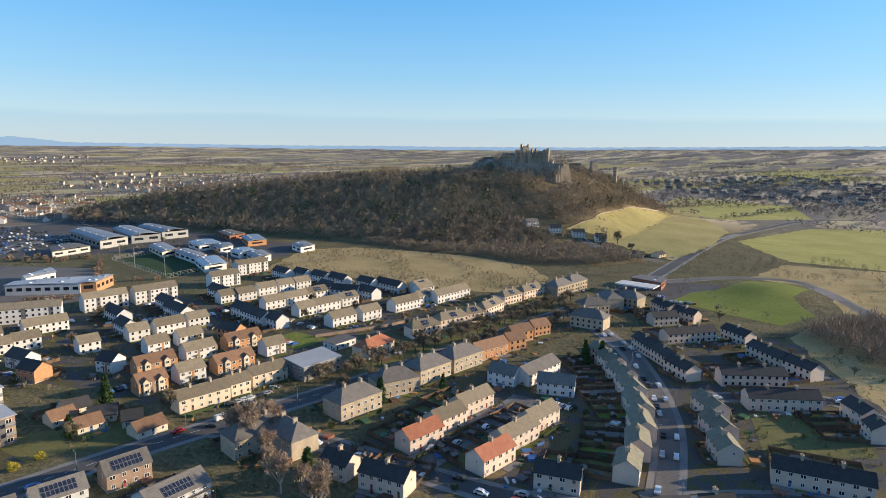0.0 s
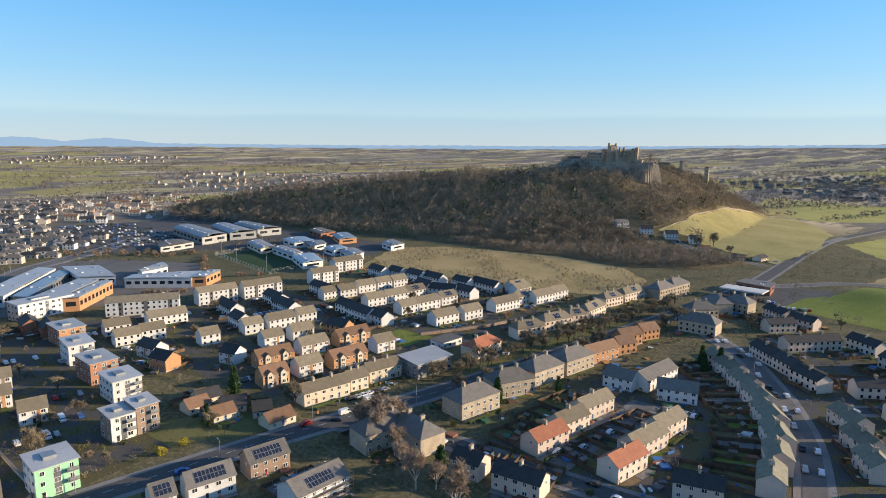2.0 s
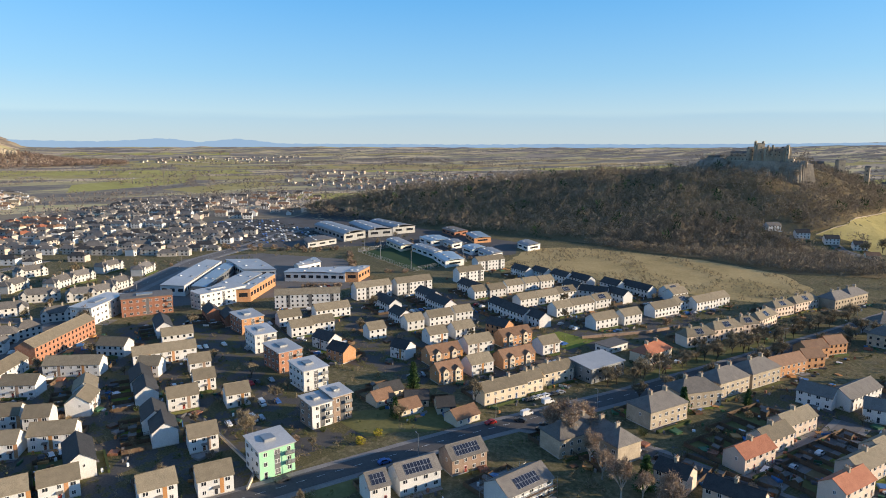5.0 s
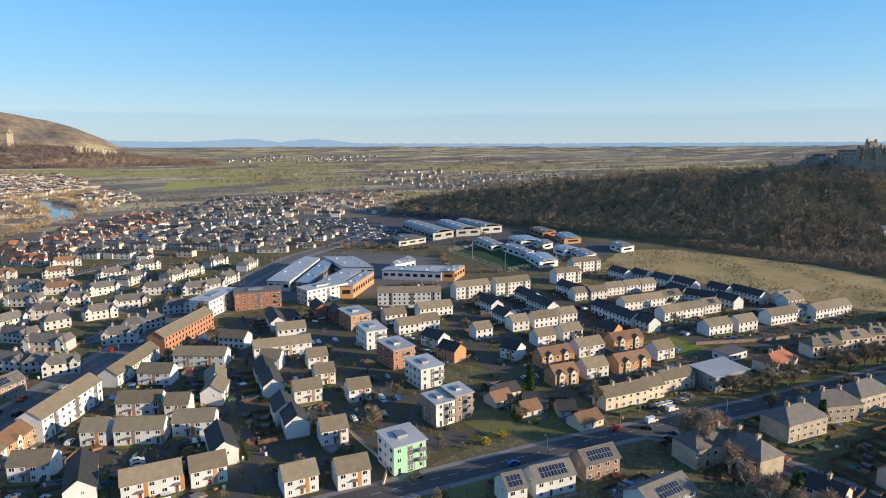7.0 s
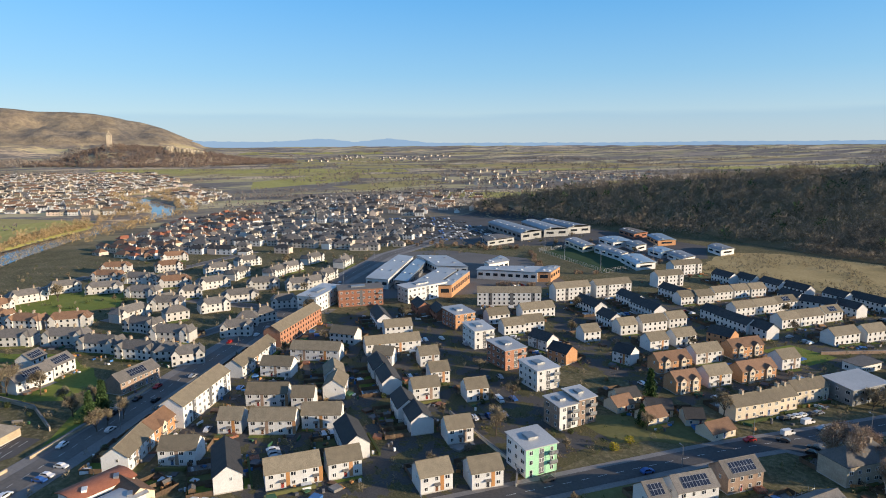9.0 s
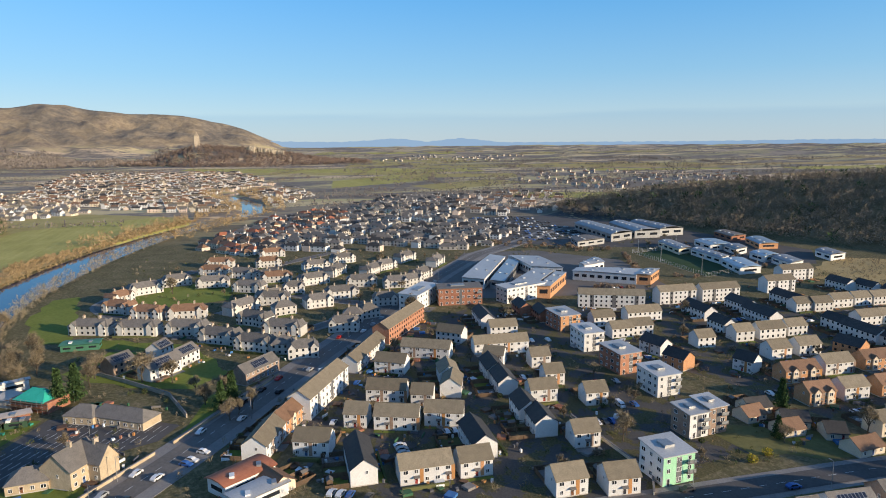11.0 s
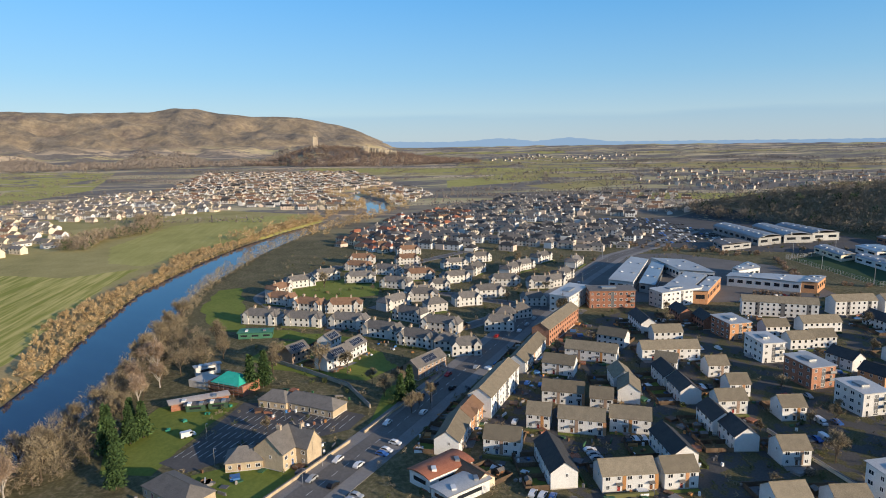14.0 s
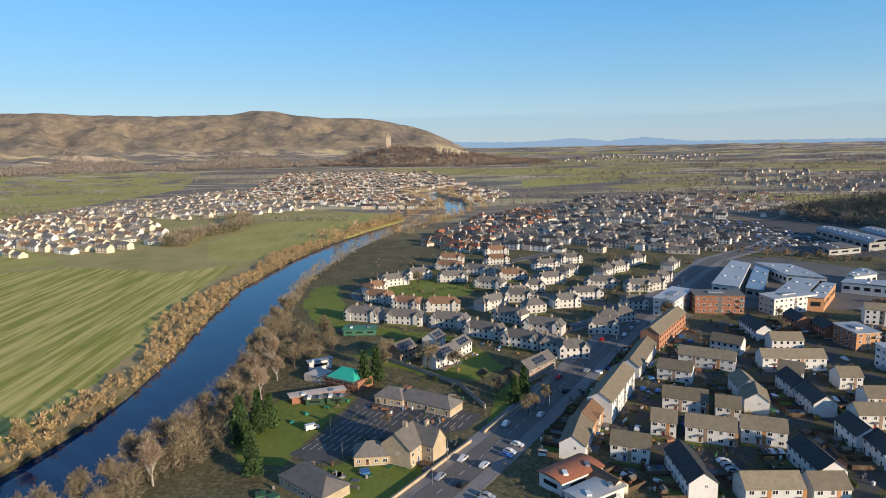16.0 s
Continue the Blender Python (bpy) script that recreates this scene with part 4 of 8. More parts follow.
def house(style, x, y, turn, L, D=None, fine=True):
    """One house with walls, roof, chimneys, windows and doors; turn: the direction of its ridge."""
    wall, roof, eave, top, depth, hip, chim, sol, storeys, words = STYLES[style]
    D = D or depth
    ob = tagged(new("house"), words, "house", "houses of the town")
    ob.matrix_basis = pose(x, y, land_at(x, y), 0, 0, turn)
    FOOTPRINTS.append((x, y, turn, L, D, style))
    s = Shell()
    a, c = L / 2, D / 2
    if hip:
        s.box(-a, -c, -0.6, a, c, eave)
    else:
        n = len(s.v)
        s.v += [(-a, -c, -0.6), (a, -c, -0.6), (a, c, -0.6), (-a, c, -0.6), (-a, -c, eave), (a, -c, eave), (a, c, eave), (-a, c, eave), (-a, 0, top), (a, 0, top)]
        s.f += [(0, 1, 5, 4), (2, 3, 7, 6), (1, 2, 6, 9, 5), (3, 0, 4, 8, 7), (4, 5, 9, 8), (6, 7, 8, 9)]
        s.m += [0] * 6
    s.box(-a - 0.03, -c - 0.03, -0.6, a + 0.03, c + 0.03, 0.35, 1)
    part("wall", s.mesh("wall", [wall, GREYHARL]), ob)
    rf = part("roof", pitched(L, D, eave, top, hip).mesh("roof", [roof]), ob)
    rl = Shell()
    hx = L / 2 + 0.3 if not hip else max(0.3, L / 2 - D / 2 * hip)
    rl.tube((-hx, 0, top + 0.17), (hx, 0, top + 0.17), 0.13, 0.13, 6)
    part("ridge_tile", rl.mesh("ridge_tile", [roof]), rf)
    for i in range(chim):
        px = (-0.5 + (i + 0.5) / chim) * L * (0.8 if chim > 1 else 0.3)
        chimney(ob, pose(px, 0.25, top + 0.1, 0, 0, 90))
    if sol:
        slope = math.degrees(math.atan2(top - eave, D / 2))
        side = 1 if math.sin(radians(turn)) * math.cos(radians(50)) * -1 + math.cos(radians(turn)) * math.sin(radians(50)) > 0 else -1
        n = min(sol, max(2, int(L / 1.3)))
        yy = D / 2 * 0.9
        turned = pose(0, 0, 0) if side < 0 else pose(0, 0, 0, 0, 0, 180)
        for i in range(n):
            for j in range(2):
                up = D / 2 * 0.12 + j * 1.66 * math.cos(radians(slope))
                part("solar_panel", solar_mesh(), ob, "dark glass solar panel", turned @ pose((i - n / 2) * 1.06, -D / 2 + up, eave + (top - eave) * up / (D / 2) + 0.24, slope - 90))
    if style == "T3":  # tall grey stair panels between the white bays
        for side in (0, 180):
            for k in range(max(1, round(L / 12))):
                px = (-0.5 + (k + 0.5) / max(1, round(L / 12))) * L + 1.5
                part("cladding_panel", cladding_mesh(3, 1.1, 7.6), ob, "tall dark grey stair panel", pose(0, 0, 0, 0, 0, side) @ pose(px, -c - 0.02, 0.4))
    if style == "O":  # small gabled bays on the front
        for gx in (-L / 4, L / 4):
            g = Shell()
            g.v += [(-1.25, 0.3, -0.3), (-1.25, -0.7, -0.3), (1.25, -0.7, -0.3), (1.25, 0.3, -0.3), (-1.25, 0.3, 5.6), (-1.25, -0.7, 5.6), (1.25, -0.7, 5.6), (1.25, 0.3, 5.6), (0, -0.7, 6.9), (0, 2.5, 6.9)]
            g.f += [(1, 2, 6, 8, 5), (0, 1, 5, 4), (2, 3, 7, 6)]
            g.m += [0] * 3
            bay = part("gabled_bay", g.mesh("gabled_bay", [CREAM]), ob, "cream gabled bay", pose(gx, -c, 0))
            g = Shell()
            for sg in (-1, 1):
                g.face([(sg * 1.5, -0.95, 5.4), (0, -0.95, 7.0), (0, 3.2, 7.0), (sg * 1.5, 0.6, 5.4)][::sg])
                g.face([(sg * 1.5, -0.95, 5.3), (0, -0.95, 6.88), (0, 3.2, 6.88), (sg * 1.5, 0.6, 5.3)][::-sg])
                g.face([(sg * 1.5, -0.95, 5.3), (sg * 1.5, -0.95, 5.4), (0, -0.95, 7.0), (0, -0.95, 6.88)][::sg])
            part("bay_roof", g.mesh("bay_roof", [roof]), bay)
            for z in (1.0, 3.6):
                part("window", window_mesh(1.5, 1.3), bay, "", pose(0, -0.72, z))
    if style in ("H", "HR") and L > 13:  # white gabled bays at both ends of each front
        for q in (1, -1):
            for gx in (-L * 0.36, L * 0.36):
                g = Shell()
                g.v += [(-1.7, 0.3, -0.3), (-1.7, -0.8, -0.3), (1.7, -0.8, -0.3), (1.7, 0.3, -0.3), (-1.7, 0.3, 5.4), (-1.7, -0.8, 5.4), (1.7, -0.8, 5.4), (1.7, 0.3, 5.4), (0, -0.8, 7.4), (0, 2.6, 7.4)]
                g.f += [(1, 2, 6, 8, 5), (0, 1, 5, 4), (2, 3, 7, 6)]
                g.m += [0] * 3
                bay = part("gabled_bay", g.mesh("gabled_bay", [wall]), ob, "", pose(0, 0, 0, 0, 0, 0 if q > 0 else 180) @ pose(gx, -c, 0))
                g = Shell()
                for sg in (-1, 1):
                    g.face([(sg * 1.95, -1.05, 5.15), (0, -1.05, 7.5), (0, 3.4, 7.5), (sg * 1.95, 0.7, 5.15)][::sg])
                    g.face([(sg * 1.95, -1.05, 5.03), (0, -1.05, 7.37), (0, 3.4, 7.37), (sg * 1.95, 0.7, 5.03)][::-sg])
                    g.face([(sg * 1.95, -1.05, 5.03), (sg * 1.95, -1.05, 5.15), (0, -1.05, 7.5), (0, -1.05, 7.37)][::sg])
                part("bay_roof", g.mesh("bay_roof", [roof]), bay)
    if style in ("H", "HR") or math.hypot(x + 45, y + 50) > 315:  # too far off to tell window from window
        s = Shell()
        n = max(2, round(L / 3.0))
        for q in (1, -1):
            for f in range(storeys):
                for k in range(n):
                    px, z0 = (-0.5 + (k + 0.5) / n) * L, 0.95 + f * 2.65
                    out = c + 0.03 + (0.8 if style in ("H", "HR") and L > 13 and abs(abs(px) - L * 0.36) < 1.6 else 0.0)
                    s.box(px - 0.5, q * out - 0.05, z0, px + 0.5, q * out + 0.05, z0 + 1.2)
        tagged(part("glazing", s.mesh("glazing", [GLASS]), ob), "small dark windows", kind="stuff")
        return ob
    n = max(2, round(L / 3.1))
    for side in (0, 180):
        doors = [k for k in range(n) if (k + side // 180) % 3 == 1]
        for f in range(storeys):
            for k in range(n):
                px = (-0.5 + (k + 0.5) / n) * L
                m = pose(0, 0, 0, 0, 0, side) @ pose(px, -c - 0.01, 0.0)
                if f == 0 and k in doors:
                    part("door", door_mesh(house_rand.randrange(4)), ob, "", m @ pose(0, 0, 0.35))
                else:
                    part("window", window_mesh(1.5 if (k + f) % 2 else 1.1, 1.25), ob, "", m @ pose(0, 0, 0.95 + f * 2.65))
        if style in ("W", "WS", "D", "O") and side == 0:
            for k in doors[:2]:
                px = (-0.5 + (k + 0.5) / n) * L
                part("cladding_panel", cladding_mesh(house_rand.randrange(3)), ob, "stained timber cladding panel", pose(px + L / n * 0.5, -c - 0.03, 0.4))
                part("porch_canopy", porch_mesh(), ob, "grey porch canopy", pose(px, -c - 0.01, 2.6))
    if storeys > 1 and house_rand.random() < 0.6:
        for side in (90, 270):
            part("window", window_mesh(0.8, 1.1), ob, "", pose(0, 0, 0, 0, 0, side) @ pose(0.8, -a - 0.01, 3.6))
    return ob


# homes, street by street
house("T3", -386.2, 164.5, 84, 24.3)
house("T3", -382.5, 193.2, 84, 25.8)
house("D", -355.5, 157.4, 174, 22.1)
house("D", -327.5, 148.6, 174, 13.7)
house("D", -356.7, 188.2, 174, 19.8)
house("D", -336.0, 182.6, 174, 22.9)
house("D", -277.1, 117.3, 19, 8.7)
house("W", -312.9, 146.7, 84, 10.1)
house("W", -311.8, 162.8, 84, 14.9)
house("W", -311.6, 178.5, 84, 11.1)
house("W", -286.4, 142.3, 84, 10.3)
house("W", -286.2, 158.8, 84, 11.6)
house("W", -311.3, 122.4, 84, 9.3)
house("W", -242.5, 175.4, 84, 10.1)
house("W", -263.8, 150.2, 84, 14.2)
house("W", -241.3, 132.3, 84, 11.2)
house("OD", -278.1, 177.8, 12, 12.1)
house("O", -261.8, 172.1, 84, 17.7)
house("O", -261.7, 128.1, 84, 16.5)
house("O", -238.4, 151.2, 84, 17.5)
house("O", -241.7, 115.8, 84, 11.5)
house("C", -213.9, 120.9, 84, 19.9)
house("C", -213.7, 136.2, 84, 8.3)
house("C", -215.0, 151.2, 84, 16.0)
house("G", -237.8, 81.3, 92, 8.4)
house("G", -224.6, 84.6, 86, 8.5)
house("G", -206.6, 96.3, 91, 10.5)
house("GD", -242.7, 87.9, 85, 9.4)
house("GD", -229.1, 91.9, 60, 8.9)
house("GD", -217.6, 96.8, 63, 6.6)
house("N", -180.3, 58.0, 82, 12.9)
house("N", -181.4, 45.4, 82, 6.0)
house("NB", -180.7, 76.1, 84, 12.4)
house("W", -345.1, 219.1, 84, 10.5)
house("W", -342.4, 230.9, 84, 12.4)
house("W", -344.9, 248.3, 84, 13.1)
house("W", -343.8, 262.8, 84, 11.7)
house("W", -342.0, 275.4, 84, 11.7)
house("W", -311.9, 228.9, 84, 13.4)
house("W", -310.7, 244.6, 84, 15.7)
house("WS", -310.5, 261.0, 84, 14.5)
house("WS", -283.9, 263.3, 84, 12.5)
house("D", -310.2, 206.9, 174, 13.1)
house("D", -292.9, 204.3, 174, 21.5)
house("D", -277.7, 205.0, 174, 13.3)
house("W", -285.0, 230.7, 84, 12.1)
house("W", -284.0, 246.0, 84, 16.0)
house("W", -254.5, 230.4, 84, 16.3)
house("W", -251.4, 248.5, 84, 13.5)
house("D", -299.4, 277.4, 22, 18.1)
house("D", -285.6, 284.2, 174, 15.5)
house("D", -317.5, 278.4, 174, 14.4)
house("W", -250.1, 277.8, 84, 20.1)
house("W", -244.8, 309.5, 84, 17.6)
house("W", -243.9, 325.3, 84, 13.4)
house("WS", -272.4, 319.8, 84, 13.2)
house("WS", -251.7, 297.9, 84, 12.5)
house("K", -207.2, 243.7, 73, 17.3)
house("K", -206.1, 266.3, 76, 19.2)
house("K", -203.5, 282.6, 68, 11.7)
house("K", -204.6, 302.0, 95, 22.3)
house("K", -210.3, 332.7, 81, 16.6)
house("K", -208.5, 356.4, 84, 23.4)
house("S", -198.4, 377.6, 84, 19.0)
house("S", -196.8, 395.8, 84, 19.0)
house("OP", -161.9, 237.3, 79, 19.8)
house("OP", -159.2, 255.2, 68, 10.1)
house("OP", -164.1, 268.5, 72, 13.1)
house("OP", -161.8, 284.1, 70, 10.8)
house("S", -166.9, 177.0, 70, 17.5)
house("S", -166.4, 197.5, 84, 18.3)
house("S", -164.3, 218.0, 84, 18.9)
house("V", -130.2, 227.0, 86, 24.0)
house("V", -115.6, 217.5, 22, 14.7)
house("V", -137.6, 214.0, 5, 12.2)
house("PR", -129.1, 147.8, 84, 15.3)
house("P", -130.8, 164.0, 84, 14.5)
house("P", -132.2, 181.9, 84, 17.2)
house("P", -105.2, 168.4, 84, 17.9)
house("P", -105.8, 185.4, 84, 15.6)
house("PR", -103.1, 151.0, 84, 15.3)
house("PD", -135.1, 118.0, 9, 9.5)
house("PD", -118.7, 120.9, 12, 14.8)
house("Q", -119.5, 267.7, 152, 8.3)
house("Q", -110.3, 258.1, 141, 15.4)
house("Q", -99.9, 245.5, 140, 14.1)
house("Q", -90.6, 232.6, 133, 14.6)
house("Q", -82.2, 217.7, 128, 15.7)
house("Q", -75.1, 202.1, 122, 14.9)
house("Q", -70.6, 187.3, 114, 12.1)
house("Q", -67.5, 171.5, 106, 11.6)
house("PD", -106.0, 291.7, 138, 17.0)
house("PD", -93.6, 280.9, 138, 18.2)
house("PD", -82.2, 269.0, 144, 15.5)
house("Y", -96.2, 323.3, 51, 28.3)
house("Y", -117.2, 346.2, 50, 15.3)
house("Y", -56.5, 277.4, 36, 26.6)
house("Y", -41.5, 257.5, 34, 26.6)
house("Y", -20.7, 200.1, 13, 25.9)
house("PD", -124.9, 371.5, 144, 16.7)
house("PD", -109.1, 362.6, 162, 14.4)
house("PD", -75.7, 338.4, 147, 16.7)
house("PD", -56.5, 313.7, 142, 21.6)
house("PD", -41.3, 302.8, 145, 15.7)
house("PD", -16.3, 262.2, 129, 12.2)
house("PD", -9.9, 248.4, 119, 7.8)
house("Q", -60.8, 233.3, 134, 14.6)
house("Q", -53.6, 216.6, 132, 13.8)
house("Q", -47.9, 202.2, 123, 12.1)
house("PD", -80.8, 152.7, 19, 13.1)
house("PD", -40.5, 163.4, 44, 9.6)
house("S", -146.8, 315.5, 4, 19.0)
house("S", -157.9, 342.4, 53, 16.7)
house("S", -157.1, 365.7, 140, 16.5)
house("S", -147.8, 375.0, 174, 15.6)
house("S", -166.0, 153.4, 84, 19.0)
house("D", -377.7, 289.1, 174, 17.4)
house("D", -363.7, 295.4, 174, 14.7)
house("D", -345.8, 297.6, 174, 16.3)
house("D", -329.5, 299.9, 174, 18.6)
house("D", -306.1, 304.2, 174, 15.2)
house("D", -289.2, 308.8, 174, 23.1)
house("W", -265.8, 315.1, 84, 13.3)
house("W", -237.4, -39.9, 86, 15.8)
house("W", -235.9, -24.9, 86, 10.0)
house("W", -271.3, -22.2, 66, 13.5)
house("W", -273.9, -38.7, 66, 15.5)
house("W", -280.6, -51.7, 66, 8.1)
house("W", -298.7, -36.5, 66, 15.4)
house("W", -289.7, -24.8, 66, 8.2)
house("W", -310.1, -8.0, 169, 12.1)
house("W", -296.6, -10.8, 156, 12.5)
house("W", -328.4, -27.4, 58, 13.5)
house("W", -342.0, -7.5, 58, 23.0)
house("W", -360.6, 11.2, 47, 13.6)
house("W", -361.4, 39.0, 82, 14.3)
house("W", -337.4, 27.4, 82, 26.3)
house("W", -321.9, 18.3, 55, 9.1)
house("W", -313.7, 35.9, 82, 8.7)
house("W", -292.9, 31.7, 82, 8.1)
house("W", -279.2, 19.8, 82, 10.7)
house("D", -248.1, -57.1, 176, 20.2)
house("D", -249.8, -18.1, 176, 17.4)
house("W", -264.5, -68.9, 66, 11.6)
house("W", -347.1, -36.3, 148, 36.3)
house("D", -384.2, 37.7, 172, 21.9)
house("BD", -395.0, 66.2, 174, 15.2)
house("BD", -379.8, 71.4, 174, 13.9)
house("D", -308.7, 11.6, 172, 15.2)
house("D", -293.1, 10.0, 172, 14.3)
house("D", -266.8, 7.0, 172, 13.2)
house("D", -254.2, 7.2, 172, 11.8)
house("T3", -305.7, -61.7, 148, 35.6)
house("W", -273.1, -83.6, 156, 20.4)
house("O", -289.3, -74.8, 149, 20.3)
house("W", -241.4, 16.0, 82, 8.9)
house("W", -217.3, -3.5, 86, 9.7)
house("W", -213.0, 10.9, 82, 9.6)
house("W", -269.8, 37.1, 82, 8.7)
house("W", -359.1, 96.4, 84, 12.3)
house("W", -338.0, 93.7, 84, 11.6)
house("W", -339.0, 106.3, 84, 11.4)
house("W", -360.6, 122.8, 84, 20.3)
house("D", -310.4, 95.2, 12, 12.5)
house("OD", -290.6, 92.5, 16, 10.7)
house("N", -382.8, -126.2, 150, 9.4)
house("N", -370.7, -115.1, 145, 12.4)
house("N", -357.4, -123.8, 136, 16.3)
house("NB", -368.4, -141.8, 138, 11.3)
house("NB", -340.6, -84.3, 135, 20.2)
house("H", -437.3, -164.2, 67, 22.0)
house("H", -426.9, -140.6, 71, 22.0)
house("H", -418.3, -116.2, 66, 22.0)
house("H", -397.2, -99.4, 56, 21.7)
house("H", -379.5, -82.7, 56, 20.3)
house("HR", -459.3, -138.9, 61, 19.6)
house("HR", -479.1, -157.4, 58, 18.4)
house("HR", -453.2, -118.4, 83, 21.7)
house("HR", -505.8, -161.4, 138, 15.9)
house("HR", -576.8, -106.4, 64, 22.0)
house("H", -528.7, -149.7, 115, 22.0)
house("H", -549.1, -131.0, 102, 19.4)
house("H", -533.6, -106.2, 84, 22.0)
house("H", -509.2, -82.2, 60, 22.0)
house("H", -557.5, -85.3, 58, 22.0)
house("H", -542.2, -65.0, 64, 22.0)
house("H", -455.6, -88.3, 131, 22.0)
house("H", -477.2, -69.8, 111, 18.5)
house("H", -425.4, -81.5, 48, 19.7)
house("H", -442.5, -64.9, 104, 12.9)
house("H", -370.3, -70.1, 74, 11.0)
house("H", -362.0, -62.3, 87, 14.2)
house("H", -401.5, -67.7, 60, 22.0)
house("H", -470.1, -68.6, 76, 19.3)
house("H", -495.6, -54.2, 87, 14.0)
house("H", -453.2, -43.5, 97, 17.4)
house("H", -470.7, -26.3, 88, 22.0)
house("H", -519.4, -38.7, 105, 22.0)
house("H", -501.0, -7.2, 79, 21.4)
house("H", -488.5, 14.4, 83, 18.0)
house("H", -490.4, 24.7, 111, 18.4)
house("H", -510.4, 38.6, 134, 21.0)
house("H", -555.2, 64.2, 143, 22.0)
house("H", -545.3, -18.9, 142, 22.0)
house("H", -538.3, 7.3, 139, 22.0)
house("H", -551.8, 20.8, 120, 20.1)
house("H", -581.1, 45.2, 130, 22.0)
house("HR", -534.5, -62.9, 85, 22.0)
house("HR", -609.9, -102.4, 79, 22.0)
house("HR", -598.8, -65.1, 97, 20.2)
house("HR", -642.8, -59.6, 94, 21.7)
house("H", -397.4, -36.9, 75, 15.8)
house("H", -413.1, -29.2, 76, 11.0)
house("H", -418.4, -19.6, 103, 11.0)
house("H", -443.7, -3.9, 82, 15.1)
house("H", -570.8, -30.3, 100, 20.9)
house("H", -593.2, -5.5, 108, 20.7)
house("T3", -390.9, 122.7, 63, 38.5)
house("B3", -385.4, -9.3, 142, 47.2)
house("T3", -387.7, 245.6, 84, 20.6)
house("T3", -411.8, 285.1, 84, 24.9)
house("D", -356.8, 224.2, 174, 24.7)
house("R", -206.4, 206.5, 93, 18.6)
house("HS", -270.7, -139.6, 147, 12.2)


# ---- flats, halls, works and shops ----
def block(name, words, x, y, turn, L, D, h, wall, wall2, storeys, slope=0.8, roof=None, category="flats"):
    """A flat-topped block on its front corner (x, y), front along turn, body to the left of it; a thin oversailing roof that leans."""
    ob = tagged(new(name), words, category)
    ob.matrix_basis = pose(x, y, land_at(x, y), 0, 0, turn)
    s = Shell()
    n = len(s.v)
    s.v += [(0, 0, -0.5), (L, 0, -0.5), (L, D, -0.5), (0, D, -0.5), (0, 0, h), (L, 0, h), (L, D, h + slope), (0, D, h + slope)]
    s.f += [(0, 1, 5, 4), (1, 2, 6, 5), (2, 3, 7, 6), (3, 0, 4, 7), (4, 5, 6, 7)]
    s.m += [0, 1, 1, 1, 0]
    part("wall", s.mesh("wall", [wall, wall2]), ob)
    r = Shell()
    o, t = 0.5, 0.25
    zf, zb = h - slope * o / D, h + slope * (D + o) / D
    r.v += [(-o, -o, zf), (L + o, -o, zf), (L + o, D + o, zb), (-o, D + o, zb), (-o, -o, zf + t), (L + o, -o, zf + t), (L + o, D + o, zb + t), (-o, D + o, zb + t)]
    r.f += [(3, 2, 1, 0), (4, 5, 6, 7), (0, 1, 5, 4), (1, 2, 6, 5), (2, 3, 7, 6), (3, 0, 4, 7)]
    r.m += [0] * 6
    part("roof", r.mesh("roof", [roof or METAL_ROOF]), ob)
    hh = h / storeys
    if name == "flats":  # stair strip, parapet upstand and balconies
        for m in (pose(L * 0.5, -0.03, 0), pose(L + 0.03, D * 0.5, 0, 0, 0, 90)):
            part("cladding_panel", cladding_mesh(3, 0.9, h - 0.9), ob, "tall stair panel", m @ pose(0, 0, 0.3))
        u = Shell()
        u.box(L * 0.3, D * 0.35, h + slope * 0.3, L * 0.62, D * 0.7, h + slope + 0.55)
        part("roof_plant", u.mesh("roof_plant", [STEEL]), ob, "grey steel roof plant box")
        for f in range(1, storeys):
            b = Shell()
            b.box(L - 3.4, -1.3, f * hh + 0.15, L - 0.4, -0.02, f * hh + 0.33)
            deck = part("balcony", b.mesh("balcony", [PAVING]), ob)
            b = Shell()
            for x in (L - 3.35, L - 2.4, L - 1.4, L - 0.45):
                b.box(x - 0.03, -1.28, f * hh + 0.33, x + 0.03, -1.22, f * hh + 1.4)
            b.box(L - 3.38, -1.29, f * hh + 1.36, L - 0.42, -1.21, f * hh + 1.43)
            b.box(L - 3.36, -1.27, f * hh + 0.45, L - 0.44, -1.23, f * hh + 1.3)
            part("railing", b.mesh("railing", [STEEL]), deck)
    for f in range(storeys):
        for side, wide in ((0, L), (1, D), (2, L), (3, D)):
            k = max(2, round(wide / 3.6))
            for i in range(k):
                q = (i + 0.5) / k * wide
                m = (pose(q, -0.02, 0), pose(L + 0.02, q, 0, 0, 0, 90), pose(L - q, D + 0.02, 0, 0, 0, 180), pose(-0.02, D - q, 0, 0, 0, 270))[side]
                if f == 0 and i == 0 and side == 0:
                    part("door", door_mesh(0), ob, "", m @ pose(0, 0, 0.1))
                else:
                    part("window", window_mesh(1.8 if (i + side) % 2 else 1.2, 1.4), ob, "", m @ pose(0, 0, f * hh + 0.9))
    return ob


